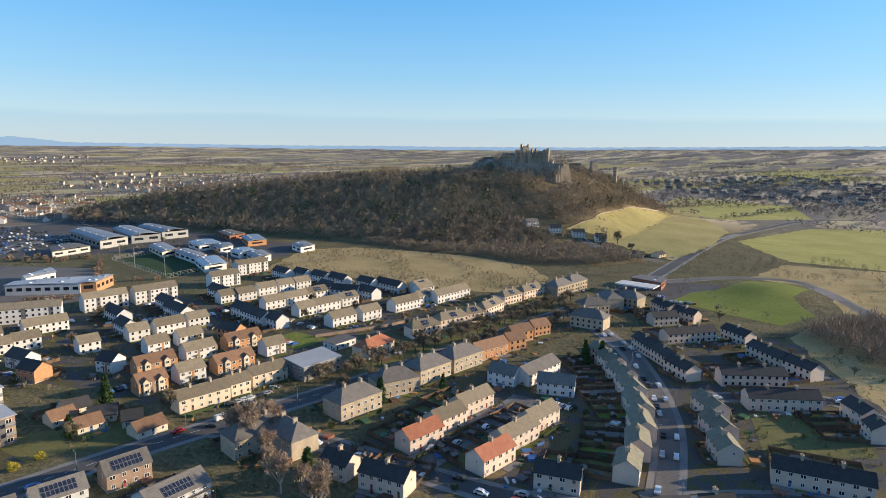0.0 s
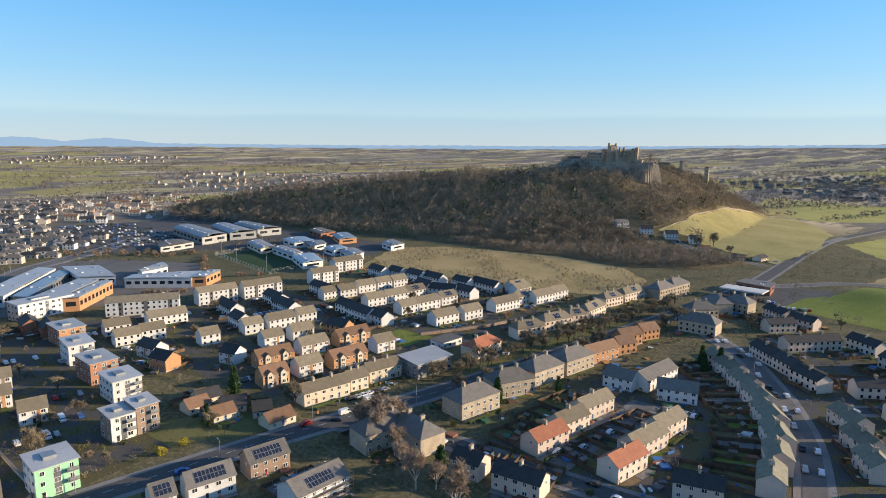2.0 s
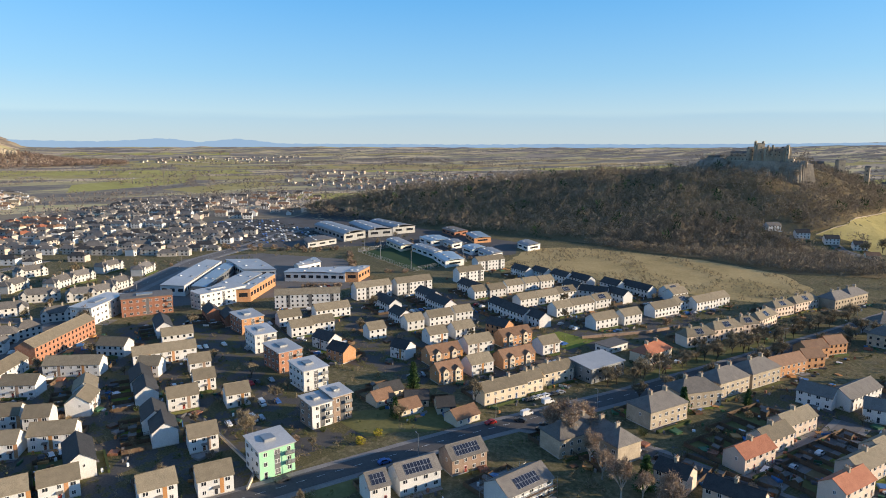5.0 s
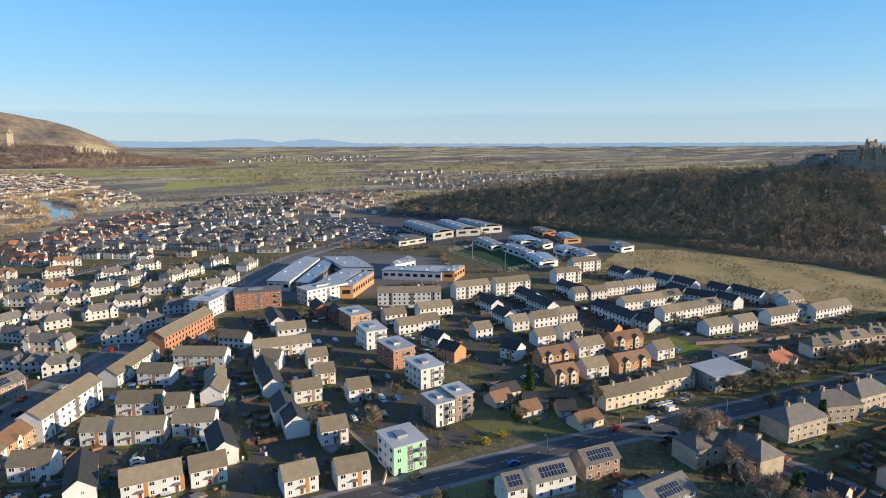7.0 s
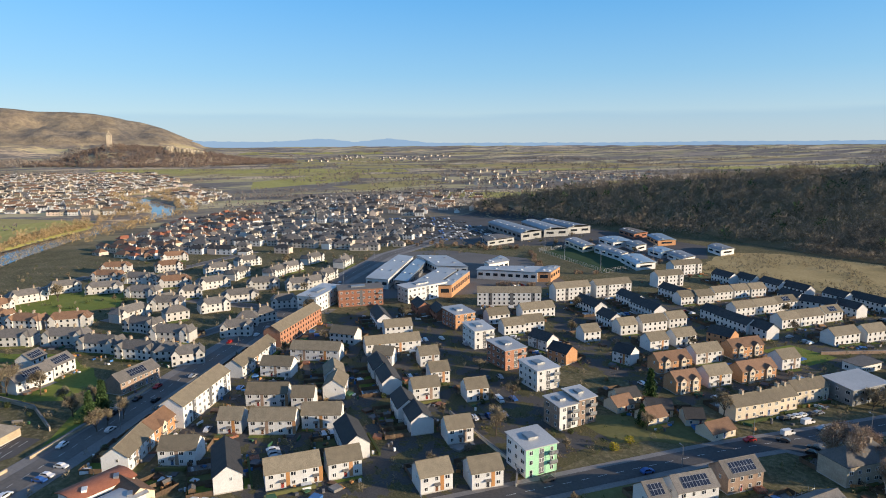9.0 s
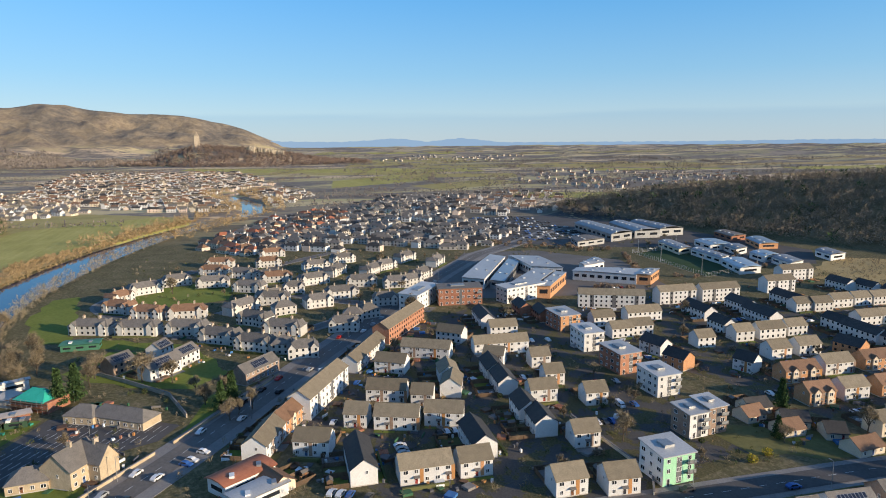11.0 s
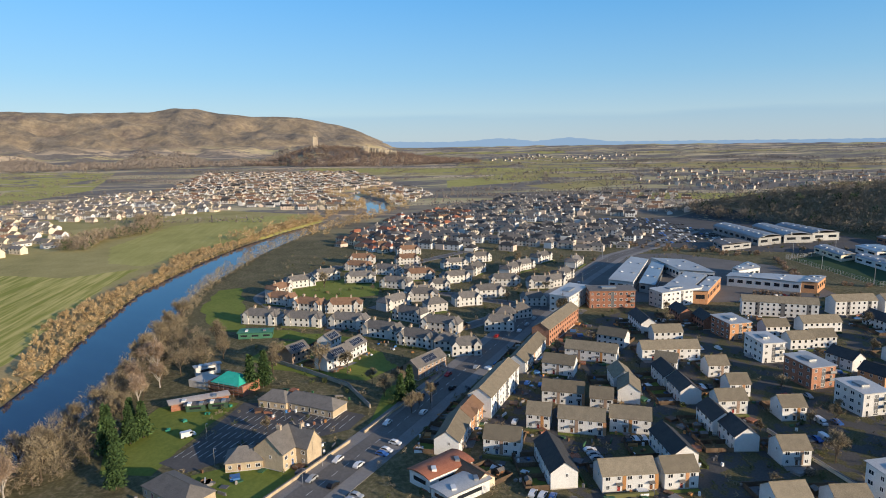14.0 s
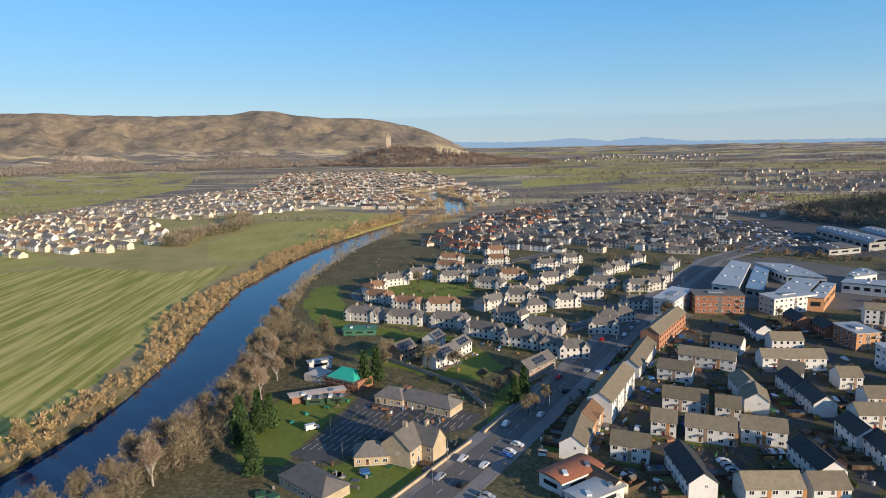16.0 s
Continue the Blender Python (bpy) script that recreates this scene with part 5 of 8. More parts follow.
block("flats", "mint green and white three-storey flats with a leaning metal roof", -209, 23, 91, 11, 11, 9.0, MINT, WHITE, 3)
block("flats", "white and brown brick flats with balconies and a metal roof", -231, 50, 93, 8, 9, 8.6, WHITE, BROWNBRICK, 3)
block("flats", "brown brick flats with a leaning metal roof", -231.5, 58.3, 93, 7.6, 9, 9.6, BROWNBRICK, BROWNBRICK, 3)
block("flats", "white rendered flats with a leaning metal roof", -264, 62, 92, 10.8, 13, 8.6, WHITE, WHITE, 3)
block("flats", "orange brick flats with a leaning metal roof", -290, 62.5, 94, 11, 15, 9.0, RUSTBRICK, REDBRICK, 3)
block("flats", "white rendered flats with a leaning metal roof", -321.5, 63.7, 88, 10.5, 14, 9.0, WHITE, WHITE, 3)
block("flats", "orange brick flats with a leaning metal roof", -354, 69, 94, 12, 15, 8.4, ORANGE, REDBRICK, 3)
block("flats", "white and grey flats with a thin oversailing roof", -417.7, 66.8, 105, 31, 11, 9.5, WHITE, GREYHARL, 3, 0.6)
block("flats", "long red brick block with a grey roof", -427.8, 26, 80, 27, 12, 10.5, REDBRICK, REDBRICK, 3, 0.6, ROOF_SLATE)
block("flats", "long white corner block with a flat pale roof", -418.5, 9.9, 140, 34, 12, 10, WHITE, WHITE, 3, 0.4)
block("shop_building", "grey metal-clad shop building with a ribbed roof", -202, 160.5, 88, 20, 12.5, 6.2, STEEL, STEEL, 2, 1.2, METAL_ROOF, "shop")
block("public_house", "low white flat-roofed building beside the pub", -222, 196, 90, 14, 8, 3.4, WHITE, WHITE, 1, 0.2, ROOF_SLATE, "pub")


def slab(name, words, poly, h, wall, roof, category, rib=0.0, lift=0.0):
    """A low-pitched shed over a four-cornered plan: walls, an oversailing roof that arches by rib, and a band of glazing."""
    ob = tagged(new(name), words, category)
    cx, cy = sum(p[0] for p in poly) / 4, sum(p[1] for p in poly) / 4
    ob.matrix_basis = pose(cx, cy, land_at(cx, cy))
    p = [Vector((x - cx, y - cy, 0)) for x, y in poly]
    if (p[1] - p[0]).cross(p[2] - p[1]).z < 0:
        p.reverse()
    s = Shell()
    for i in range(4):
        a, c = p[i], p[(i + 1) % 4]
        s.face([(a.x, a.y, -0.5), (c.x, c.y, -0.5), (c.x, c.y, h), (a.x, a.y, h)])
    part("wall", s.mesh("wall", [wall]), ob)
    g = Shell()
    for i in range(4):
        a, c = p[i], p[(i + 1) % 4]
        d = (c - a).normalized()
        o = Vector((d.y, -d.x, 0)) * 0.04
        n = max(1, int((c - a).length / (5 if category in ("campus", "shop", "club house") else 11)))
        for k in range(n):
            u, w = a + (c - a) * ((k + 0.2) / n) + o, a + (c - a) * ((k + 0.8) / n) + o
            g.face([(u.x, u.y, h * 0.4), (w.x, w.y, h * 0.4), (w.x, w.y, h * 0.72), (u.x, u.y, h * 0.72)])
    tagged(part("glazing", g.mesh("glazing", [GLASS]), ob), "band of dark glazing", kind="stuff")
    r = Shell()
    q = [v * (1 + 0.8 / v.length) for v in p]
    n = 9
    rows = []
    for i in range(n):
        u = i / (n - 1)
        z = h + rib * 4 * u * (1 - u)
        rows.append((q[0].lerp(q[3], u) + Vector((0, 0, z)), q[1].lerp(q[2], u) + Vector((0, 0, z))))
    for (a, c), (d, e) in zip(rows, rows[1:]):
        r.face([a + Vector((0, 0, 0.3)), c + Vector((0, 0, 0.3)), e + Vector((0, 0, 0.3)), d + Vector((0, 0, 0.3))])
        r.face([d, e, c, a])
        r.face([a, a + Vector((0, 0, 0.3)), d + Vector((0, 0, 0.3)), d])
        r.face([c, e, e + Vector((0, 0, 0.3)), c + Vector((0, 0, 0.3))])
    part("roof", r.mesh("roof", [roof]), ob)
    # rooflights and plant
    k = max(2, int((q[1] - q[0]).length / 9))
    for i in range(k):
        for w in ((0.3, 0.7) if category == "campus" else (0.3,)):
            c = q[0].lerp(q[1], (i + 0.5) / k).lerp(q[3].lerp(q[2], (i + 0.5) / k), w)
            v = Shell()
            v.box(c.x - 1.2, c.y - 0.7, h, c.x + 1.2, c.y + 0.7, h + rib * 0.84 + 0.75)
            part("rooflight", v.mesh("rooflight", [STEEL if i % 2 else FRAME_W]), ob)
    return ob


CAMPUS = "campus building with pale metal roofs and orange brick ends"
slab("campus_hall", CAMPUS, [(-472, 57), (-460.5, 69), (-534, 116.5), (-548, 109)], 6.8, WHITE, METAL_ROOF, "campus", 0.6)
slab("campus_hall", CAMPUS, [(-461, 73.5), (-452.5, 80.3), (-516.6, 121), (-529, 117)], 6, STEEL, BLUE_ROOF, "campus", 0.3)
slab("campus_hall", "tall grey box of the campus over a white base", [(-437, 78), (-425, 88.5), (-461, 121), (-475, 114.2)], 8.6, STEEL, METAL_ROOF, "campus", 0.2)
slab("campus_hall", "orange brick wing of the campus", [(-424, 90), (-421, 98), (-455, 128), (-460, 122.5)], 8.2, ORANGE, METAL_ROOF, "campus", 0.2)
slab("campus_hall", CAMPUS, [(-540, 122), (-527.5, 143), (-478, 138), (-492, 119)], 6.6, WHITE, METAL_ROOF, "campus", 0.5)
slab("campus_hall", CAMPUS, [(-465, 139), (-474, 148), (-452, 190), (-436, 172)], 6.6, WHITE, METAL_ROOF, "campus", 0.5)
slab("campus_hall", "orange brick end of the campus", [(-436.4, 172.4), (-451, 190), (-446, 198), (-431, 180)], 7.2, ORANGE, METAL_ROOF, "campus", 0.3)
slab("campus_hall", CAMPUS, [(-484, 155), (-504, 180), (-483, 176), (-476, 155)], 7.4, WHITE, METAL_ROOF, "campus", 0.8)
# roofs and steel walls toned down to carry the crag's shade
for poly in ([(-698, 273.4), (-606, 261.5), (-616, 292), (-707, 300)], [(-687, 311), (-617, 296), (-614, 324), (-691, 335)], [(-685, 337), (-622, 330), (-621, 358), (-690, 359)]):
    slab("retail_shed", "large retail shed with a curved pale metal roof", poly, 7.5, STEEL, SHADED_ROOF, "warehouse", 2.2)
for poly, wl, rf, wd in (([(-560, 322), (-530, 315), (-528, 338), (-559, 346)], WHITE, BLUE_ROOF, "blue-roofed works shed"), ([(-527, 327), (-503, 319), (-509, 336), (-526, 344)], WHITE, METAL_ROOF, "pale works shed"),
                         ([(-565, 286), (-522, 275), (-527, 292), (-571, 304)], CREAM, METAL_ROOF, "beige works shed"), ([(-519, 285), (-474, 277), (-482, 292), (-524, 300)], WHITE, METAL_ROOF, "long pale works shed"),
                         ([(-471, 275), (-437, 262), (-437, 281), (-470, 295)], WHITE, BLUE_ROOF, "blue and white works shed"), ([(-488, 319), (-468, 315), (-473, 334), (-491, 339)], WHITE, BLUE_ROOF, "blue-roofed garage"),
                         ([(-466, 320), (-438, 310), (-443, 328), (-468, 338)], WHITE, METAL_ROOF, "pale works shed"), ([(-553, 376), (-520, 360), (-517, 379), (-555, 397)], ORANGE, BLUE_ROOF, "orange shed with a blue roof"), ([(-476, 377), (-454, 369), (-457, 388), (-483, 398)], WHITE, METAL_ROOF, "white works shed"),
                         ([(-620, 225), (-590, 215), (-600, 250), (-625, 250)], STEEL, ROOF_SLATE, "dark low warehouse"), ([(-600, 380), (-565, 370), (-570, 392), (-605, 400)], REDBRICK, ROOF_SLATE, "brown brick warehouse")):
    slab("works_shed", wd + " with a low metal roof", poly, 5.0, wl, SHADED_ROOF if rf is METAL_ROOF else rf, "shed", 1.0)

# filling station
slab("filling_station_shop", "brick and white filling station shop with a flat roof", [(-170, 434), (-169, 449), (-150, 449), (-147, 430)], 5.5, REDBRICK, ROOF_SLATE, "shop", 0.1)
canopy = tagged(new("filling_station_canopy"), "white flat filling station canopy on steel posts", "canopy")
s = Shell()
s.box(-172.3, 409.5, 4.6, -145.5, 422.7, 5.5)
part("deck", s.mesh("deck", [WHITE]), canopy)
for x in (-167, -159, -151):
    for y in (413, 419):
        s = Shell()
        s.ring((x, y, 0), 0.2, 0.2, 4.6, 8)
        part("post", s.mesh("post", [STEEL]), canopy)

# hall, low wing and riverside buildings
house("L", -270.4, -150.5, 92, 11, 9)
house("L", -316.5, -144.5, 62, 12, 9)
house("L", -309.5, -131.0, 55, 24, 9)
house("L", -253.5, -166.5, 46, 20, 10)
house("HS", -271.0, -133.0, 52, 10, 7)
house("G", -246.5, -83.0, 28, 11, 8)
slab("merchant_shed", "white builder's yard shed with a red and pale roof", [(-250, -101), (-259, -87), (-251, -82), (-243, -96)], 4.2, WHITE, ROOF_RED, "shed", 0.8)
slab("merchant_shed", "low pale yard shed with rooflights", [(-240, -96), (-248, -82.5), (-241, -79), (-234, -92)], 3.6, WHITE, METAL_ROOF, "shed", 0.3)
slab("club_house", "low green timber club house", [(-416, -172), (-414, -156), (-406, -156), (-407, -173)], 3.0, surface("green_boards", (0.05, 0.16, 0.10), (0.08, 0.22, 0.14), 0.7), surface("green_felt", (0.06, 0.20, 0.13), (0.09, 0.27, 0.18), 0.7), "club house", 0.5)
for x, y in ((-317, -175), (-318, -167)):
    slab("site_cabin", "dark green steel site cabin", [(x - 1.5, y - 3.5), (x - 1.5, y + 3.5), (x + 1.5, y + 3.5), (x + 1.5, y - 3.5)], 2.6, surface("cabin_green", (0.03, 0.07, 0.04), (0.05, 0.10, 0.06), 0.6), ROOF_SLATE, "cabin", 0.1)
slab("lorry_trailer", "white box trailer parked on the site", [(-357, -184), (-361, -174.5), (-358, -173.3), (-354, -182.8)], 4.0, WHITE, METAL_ROOF, "trailer", 0.1)

# house being rebuilt under a green net, with scaffolding
site = tagged(new("building_site"), "house under repair with scaffolding and a green roof net", "building site")
site.matrix_basis = pose(-336, -164, 0, 0, 0, 56)
s = Shell()
s.box(-9, -5, -0.3, 9, 5, 4.2)
part("wall", s.mesh("wall", [REDBRICK]), site)
net = surface("green_net", (0.02, 0.34, 0.25), (0.05, 0.48, 0.36), 0.6, 3, 0.5, 0.0)
part("roof_net", pitched(14, 10, 4.2, 7.4, 0.8).mesh("roof_net", [net]), site, "bright green debris net")
low = Shell()
low.box(-20, -5, -0.3, -9.2, 4, 3.0)
part("low_wall", low.mesh("low_wall", [GREYHARL]), site)


def scaffold(ob, L, D, h, m):
    """Poles, ledgers and boards round a box; each a part."""
    n = int(L / 2.4)
    for i in range(n + 1):
        for y in (-D / 2, D / 2):
            s = Shell()
            s.ring((-L / 2 + i * L / n, y, -0.2), 0.05, 0.05, h + 1, 6)
            part("scaffold_pole", s.mesh("scaffold_pole", [STEEL]), ob, "", m)
    z = 1.9
    while z < h + 0.5:
        for y in (-D / 2, D / 2):
            s = Shell()
            s.tube((-L / 2, y, z + 1), (L / 2, y, z + 1), 0.05, 0.05, 5)
            part("ledger", s.mesh("ledger", [STEEL]), ob, "", m)
            s = Shell()
            s.box(-L / 2, y - 0.4, z - 0.05, L / 2, y + 0.4, z)
            part("scaffold_board", s.mesh("scaffold_board", [TIMBER]), ob, "", m)
        z += 2.0


scaffold(site, 20, 12, 4.2, pose(0, 0, 0))
slab("stone_store", "low roofless stone store on the site", [(-322, -186), (-328, -166), (-323, -164), (-317, -184)], 2.6, REDBRICK, PINK, "store", 0.1)

# new house under scaffolding beside the main road
rebuild = house("N", -157.6, 77.6, 91, 17, 10)
scaffold(rebuild, 18, 12.5, 5.3, pose(0, 0, 0))

# L-shaped stone house
house("S", -169.5, 113, 82, 19, 10)
house("S", -160, 119.5, 174, 17, 10)

# white villas under the crag
for x, y, a, L in ((-338, 581, 60, 13), (-312, 585, 40, 12), (-290, 594, 38, 12), (-269, 602, 35, 11)):
    house("D" if a != 60 else "V", x, y, a, L, 9)
house("G", -248, 572, 40, 11)
house("G", -210, 551, 20, 10)
house("GD", -196, 564, 80, 12)

# ---- castle on the crag ----
castle = tagged(new("castle"), "grey-brown stone castle with palace, halls and battlemented walls on the crag", "castle")
castle.matrix_basis = pose(-411, 690, 0, 0, 0, 12)


def keep(u, v, w, d, z0, z1, roof=0.0, merlons=True, turn=0.0):
    """A stone range: walls with battlements, and a pitched slate roof where roof is given. u along the front, v behind it."""
    s = Shell()
    s.box(u - w / 2, v - d / 2, z0, u + w / 2, v + d / 2, z1)
    swing = pose(u, v, 0, 0, 0, turn) @ pose(-u, -v, 0)
    ob = part("range", s.mesh("range", [CASTLE]), castle, "", swing)
    if merlons:
        b = Shell()
        n = max(2, int(w / 2.4))
        for i in range(n):
            for y in (v - d / 2 + 0.3, v + d / 2 - 0.3):
                x = u - w / 2 + (i + 0.25) * w / n
                b.box(x, y - 0.3, z1, x + w / n * 0.55, y + 0.3, z1 + 1.1)
        tagged(part("battlement", b.mesh("battlement", [CASTLE]), ob), "row of merlons", kind="stuff")
    if roof:
        p = pitched(w, d - 1.2, z1 - 0.2, z1 + roof, 0, 0.1)
        p.v = [(x + u, y + v, z) for x, y, z in p.v]
        part("range_roof", p.mesh("range_roof", [ROOF_SLATE]), ob)
    g = Shell()
    n = max(1, int(w / 4.2))
    for i in range(n):
        for z in (z0 + (z1 - z0) * 0.55, z0 + (z1 - z0) * 0.78):
            x = u - w / 2 + (i + 0.5) * w / n
            g.box(x - 0.5, v - d / 2 - 0.05, z, x + 0.5, v - d / 2 + 0.05, z + 1.5)
    tagged(part("window_slit", g.mesh("window_slit", [GLASS]), ob), "dark narrow windows", kind="stuff")
    return ob


keep(-2.5, 3, 8, 9, 76, 97.5, turn=42)
keep(-5.5, -0.5, 2.4, 2.4, 90, 100)
keep(0.6, 6, 2.4, 2.4, 90, 99.5)
keep(8, 5, 15, 9, 76, 92.5, turn=38)
keep(8, -1, 2, 2, 84, 95)
keep(13, -1, 2, 2, 84, 95)
keep(18.5, 9, 5, 8, 76, 90.5, 1.5, False)
keep(25, 6, 8, 9, 72, 93, 1.5, turn=42)
keep(28, 0.5, 3, 3, 72, 95.5)
keep(32.5, 2, 5, 5, 66, 81)
keep(41, 5, 13, 2, 66, 78.5)
keep(-12, 7, 7, 7, 74, 92, 2, False, 42)
keep(-27, 16, 20, 8, 72, 86.5, 2.5, False)
keep(-25, 3, 28, 2, 66, 83, 0, False, -14)
keep(-53, 7, 13, 8, 64, 80, 4, False)
keep(63, 97, 8, 8, 50, 78, 1.5, turn=40)
keep(40, 88, 15, 7, 50, 74, 3, False)
keep(90, 104, 5, 4, 50, 70, 2)
curtain = [(-98, -4, 69), (-82, -2, 71), (-64, -6, 66), (-50, -9, 63), (-34, -10, 65), (-22, -9, 72), (-14, -4, 80)]
for (ax, ay, az), (bx, by, bz) in zip(curtain, curtain[1:]):
    s = Shell()
    l = math.hypot(bx - ax, by - ay)
    nx, ny = -(by - ay) / l * 0.8, (bx - ax) / l * 0.8
    lo = [(ax - nx, ay - ny, az - 9), (bx - nx, by - ny, bz - 9), (bx + nx, by + ny, bz - 9), (ax + nx, ay + ny, az - 9)]
    hi = [(ax - nx, ay - ny, az), (bx - nx, by - ny, bz), (bx + nx, by + ny, bz), (ax + nx, ay + ny, az)]
    s.face(hi)
    for i in range(4):
        s.face([lo[i], lo[(i + 1) % 4], hi[(i + 1) % 4], hi[i]])
    part("curtain_wall", s.mesh("curtain_wall", [CASTLE]), castle)

# bare rock under the castle and the grassy bastion
rock_rand = np.random.RandomState(9)
s = Shell()
M = castle.matrix_basis
mesa = [(-34, 8), (-28, -3), (-14, -7), (2, -8), (18, -7), (30, -4), (42, 0), (52, 10), (44, 30), (-20, 34)]
lo, hi = [], []
for u, v in mesa:
    lo.append(tuple(M @ Vector((4 + (u - 4) * 1.12, 10 + (v - 10) * 1.25, 48))))
    hi.append(tuple(M @ Vector((u, v, 78.5 - 0.12 * max(0, u - 25)))))
for i in range(len(mesa)):
    s.face([lo[i], lo[(i + 1) % len(mesa)], hi[(i + 1) % len(mesa)], hi[i]])
s.face(hi)
for i in range(240):
    u = rock_rand.uniform(-32, 46)
    v = -4 - rock_rand.uniform(0, 9) + 0.1 * abs(u)
    z1 = 79 + (4 + v) * 1.5 - rock_rand.uniform(0, 4) - 0.16 * max(0, abs(u - 4) - 14)
    w, d, z0 = rock_rand.uniform(1.2, 3.4), rock_rand.uniform(1.2, 3.0), 55
    sides = 6
    a = [(u + w * math.cos(k * math.tau / sides + i) * rock_rand.uniform(0.7, 1.2), v + d * math.sin(k * math.tau / sides + i) * rock_rand.uniform(0.7, 1.2)) for k in range(sides)]
    n = len(s.v)
    s.v += [tuple(M @ Vector((x * 1.0, y, z0))) for x, y in a] + [tuple(M @ Vector((u + (x - u) * 0.7, v + (y - v) * 0.7, z1 - rock_rand.uniform(0, 1.5)))) for x, y in a]
    s.f += [(n + k, n + (k + 1) % sides, n + sides + (k + 1) % sides, n + sides + k) for k in range(sides)] + [tuple(n + sides + k for k in range(sides))]
    s.m += [0] * (sides + 1)
tagged(new("crag_rock", s.mesh("crag_rock", [ROCK])), "bare broken dolerite cliff below the castle walls", "rock", kind="stuff")
s = Shell()
rings = []
for k, (rr, z) in enumerate(((30, 56), (24, 67), (15, 77), (7, 81.5))):
    rings.append([tuple(M @ Vector((-52 + rr * 1.15 * math.cos(q * math.tau / 20) * (1 + 0.16 * math.sin(q * 2.3 + k * 1.7)), 8 + rr * 0.8 * math.sin(q * math.tau / 20), z))) for q in range(20)])
for lo, hi in zip(rings, rings[1:]):
    for q in range(20):
        s.face([lo[q], lo[(q + 1) % 20], hi[(q + 1) % 20], hi[q]])
s.face(rings[-1])
tagged(new("bastion_mound", s.mesh("bastion_mound", [ROCK])), "steep grassy bastion mound with rock outcrops", "mound", kind="structure")

# ---- monument on the far wooded hill ----
mon = tagged(new("monument_tower"), "tall weathered sandstone monument tower with a crown spire", "tower")
mon.matrix_basis = pose(-2900, -218, 89)
s = Shell()
s.box(-9, -9, -6, 9, 9, 46)
for x in (-8, 8):
    for y in (-8, 8):
        s.ring((x, y, -6), 2.4, 2.0, 54, 8)
part("shaft", s.mesh("shaft", [STONE]), mon)
s = Shell()
for k in range(8):
    a = k * math.tau / 8
    s.tube((8.5 * math.cos(a), 8.5 * math.sin(a), 44), (2 * math.cos(a), 2 * math.sin(a), 58), 1.2, 0.9, 5)
s.ring((0, 0, 56), 2.4, 0.4, 9, 8)
part("crown", s.mesh("crown", [STONE]), mon)
s = Shell()
s.box(-24, -10, -8, -9, 8, 12)
part("lodge", s.mesh("lodge", [STONE]), mon)

# pale quarried cliff on the monument hill
s = Shell()
for i in range(90):
    u = rock_rand.uniform(0, 1)
    x, y = -2832 + u * 38 + rock_rand.normal(0, 4), -20 + u * 137 + rock_rand.normal(0, 3)
    z1, r = land_at(x, y) + 26 - 12 * abs(u - 0.4) - rock_rand.uniform(0, 8), rock_rand.uniform(4, 9)
    s.ring((x, y, land_at(x, y) - 8), r, r * 0.8, z1 - land_at(x, y) + 8, 6)
tagged(new("quarry_cliff", s.mesh("quarry_cliff", [surface("pale_cliff", (0.30, 0.25, 0.18), (0.50, 0.43, 0.32), 0.95, 0.3, 0.03, 0.0, island=True)])), "pale broken cliff face on the wooded hill", "cliff", kind="stuff")


# ---- trees ----
veg = np.random.RandomState(21)


def blades(centres, count, spread, size, thin, up, rand):
    """Small four-cornered twig or leaf blades strewn round centres; spread: half-axes of the crown; returns corners and faces."""
    n = len(centres) * count
    c = np.repeat(np.asarray(centres, float), count, axis=0)
    d = rand.normal(size=(n, 3))
    d /= np.linalg.norm(d, axis=1)[:, None]
    rr = rand.uniform(0.25, 1.0, n) ** 0.6
    sp = np.repeat(np.atleast_2d(spread), n // np.atleast_2d(spread).shape[0], axis=0) if np.ndim(spread) > 1 else np.tile(spread, (n, 1))
    p = c + d * rr[:, None] * sp
    way = d * 0.8 + rand.normal(size=(n, 3)) * 0.5 + np.array([0, 0, up])
    way /= np.linalg.norm(way, axis=1)[:, None]
    side = np.cross(way, rand.normal(size=(n, 3)))
    side /= np.linalg.norm(side, axis=1)[:, None]
    k = np.repeat(np.atleast_1d(size), n // np.atleast_1d(size).shape[0]) * rand.uniform(0.6, 1.3, n)
    l, w = way * k[:, None], side * (k * thin)[:, None]
    v = np.stack([p - w, p + w, p + l + w * 0.4, p + l - w * 0.4], axis=1).reshape(-1, 3)
    return v


def quads_mesh(name, v, mat):
    me = bpy.data.meshes.new(name)
    n = len(v)
    me.vertices.add(n)
    me.vertices.foreach_set("co", np.ascontiguousarray(v, np.float32).ravel())
    me.loops.add(n)
    me.loops.foreach_set("vertex_index", np.arange(n, dtype=np.int32))
    me.polygons.add(n // 4)
    me.polygons.foreach_set("loop_start", np.arange(0, n, 4, dtype=np.int32))
    me.materials.append(mat)
    me.update(calc_edges=True)
    return me


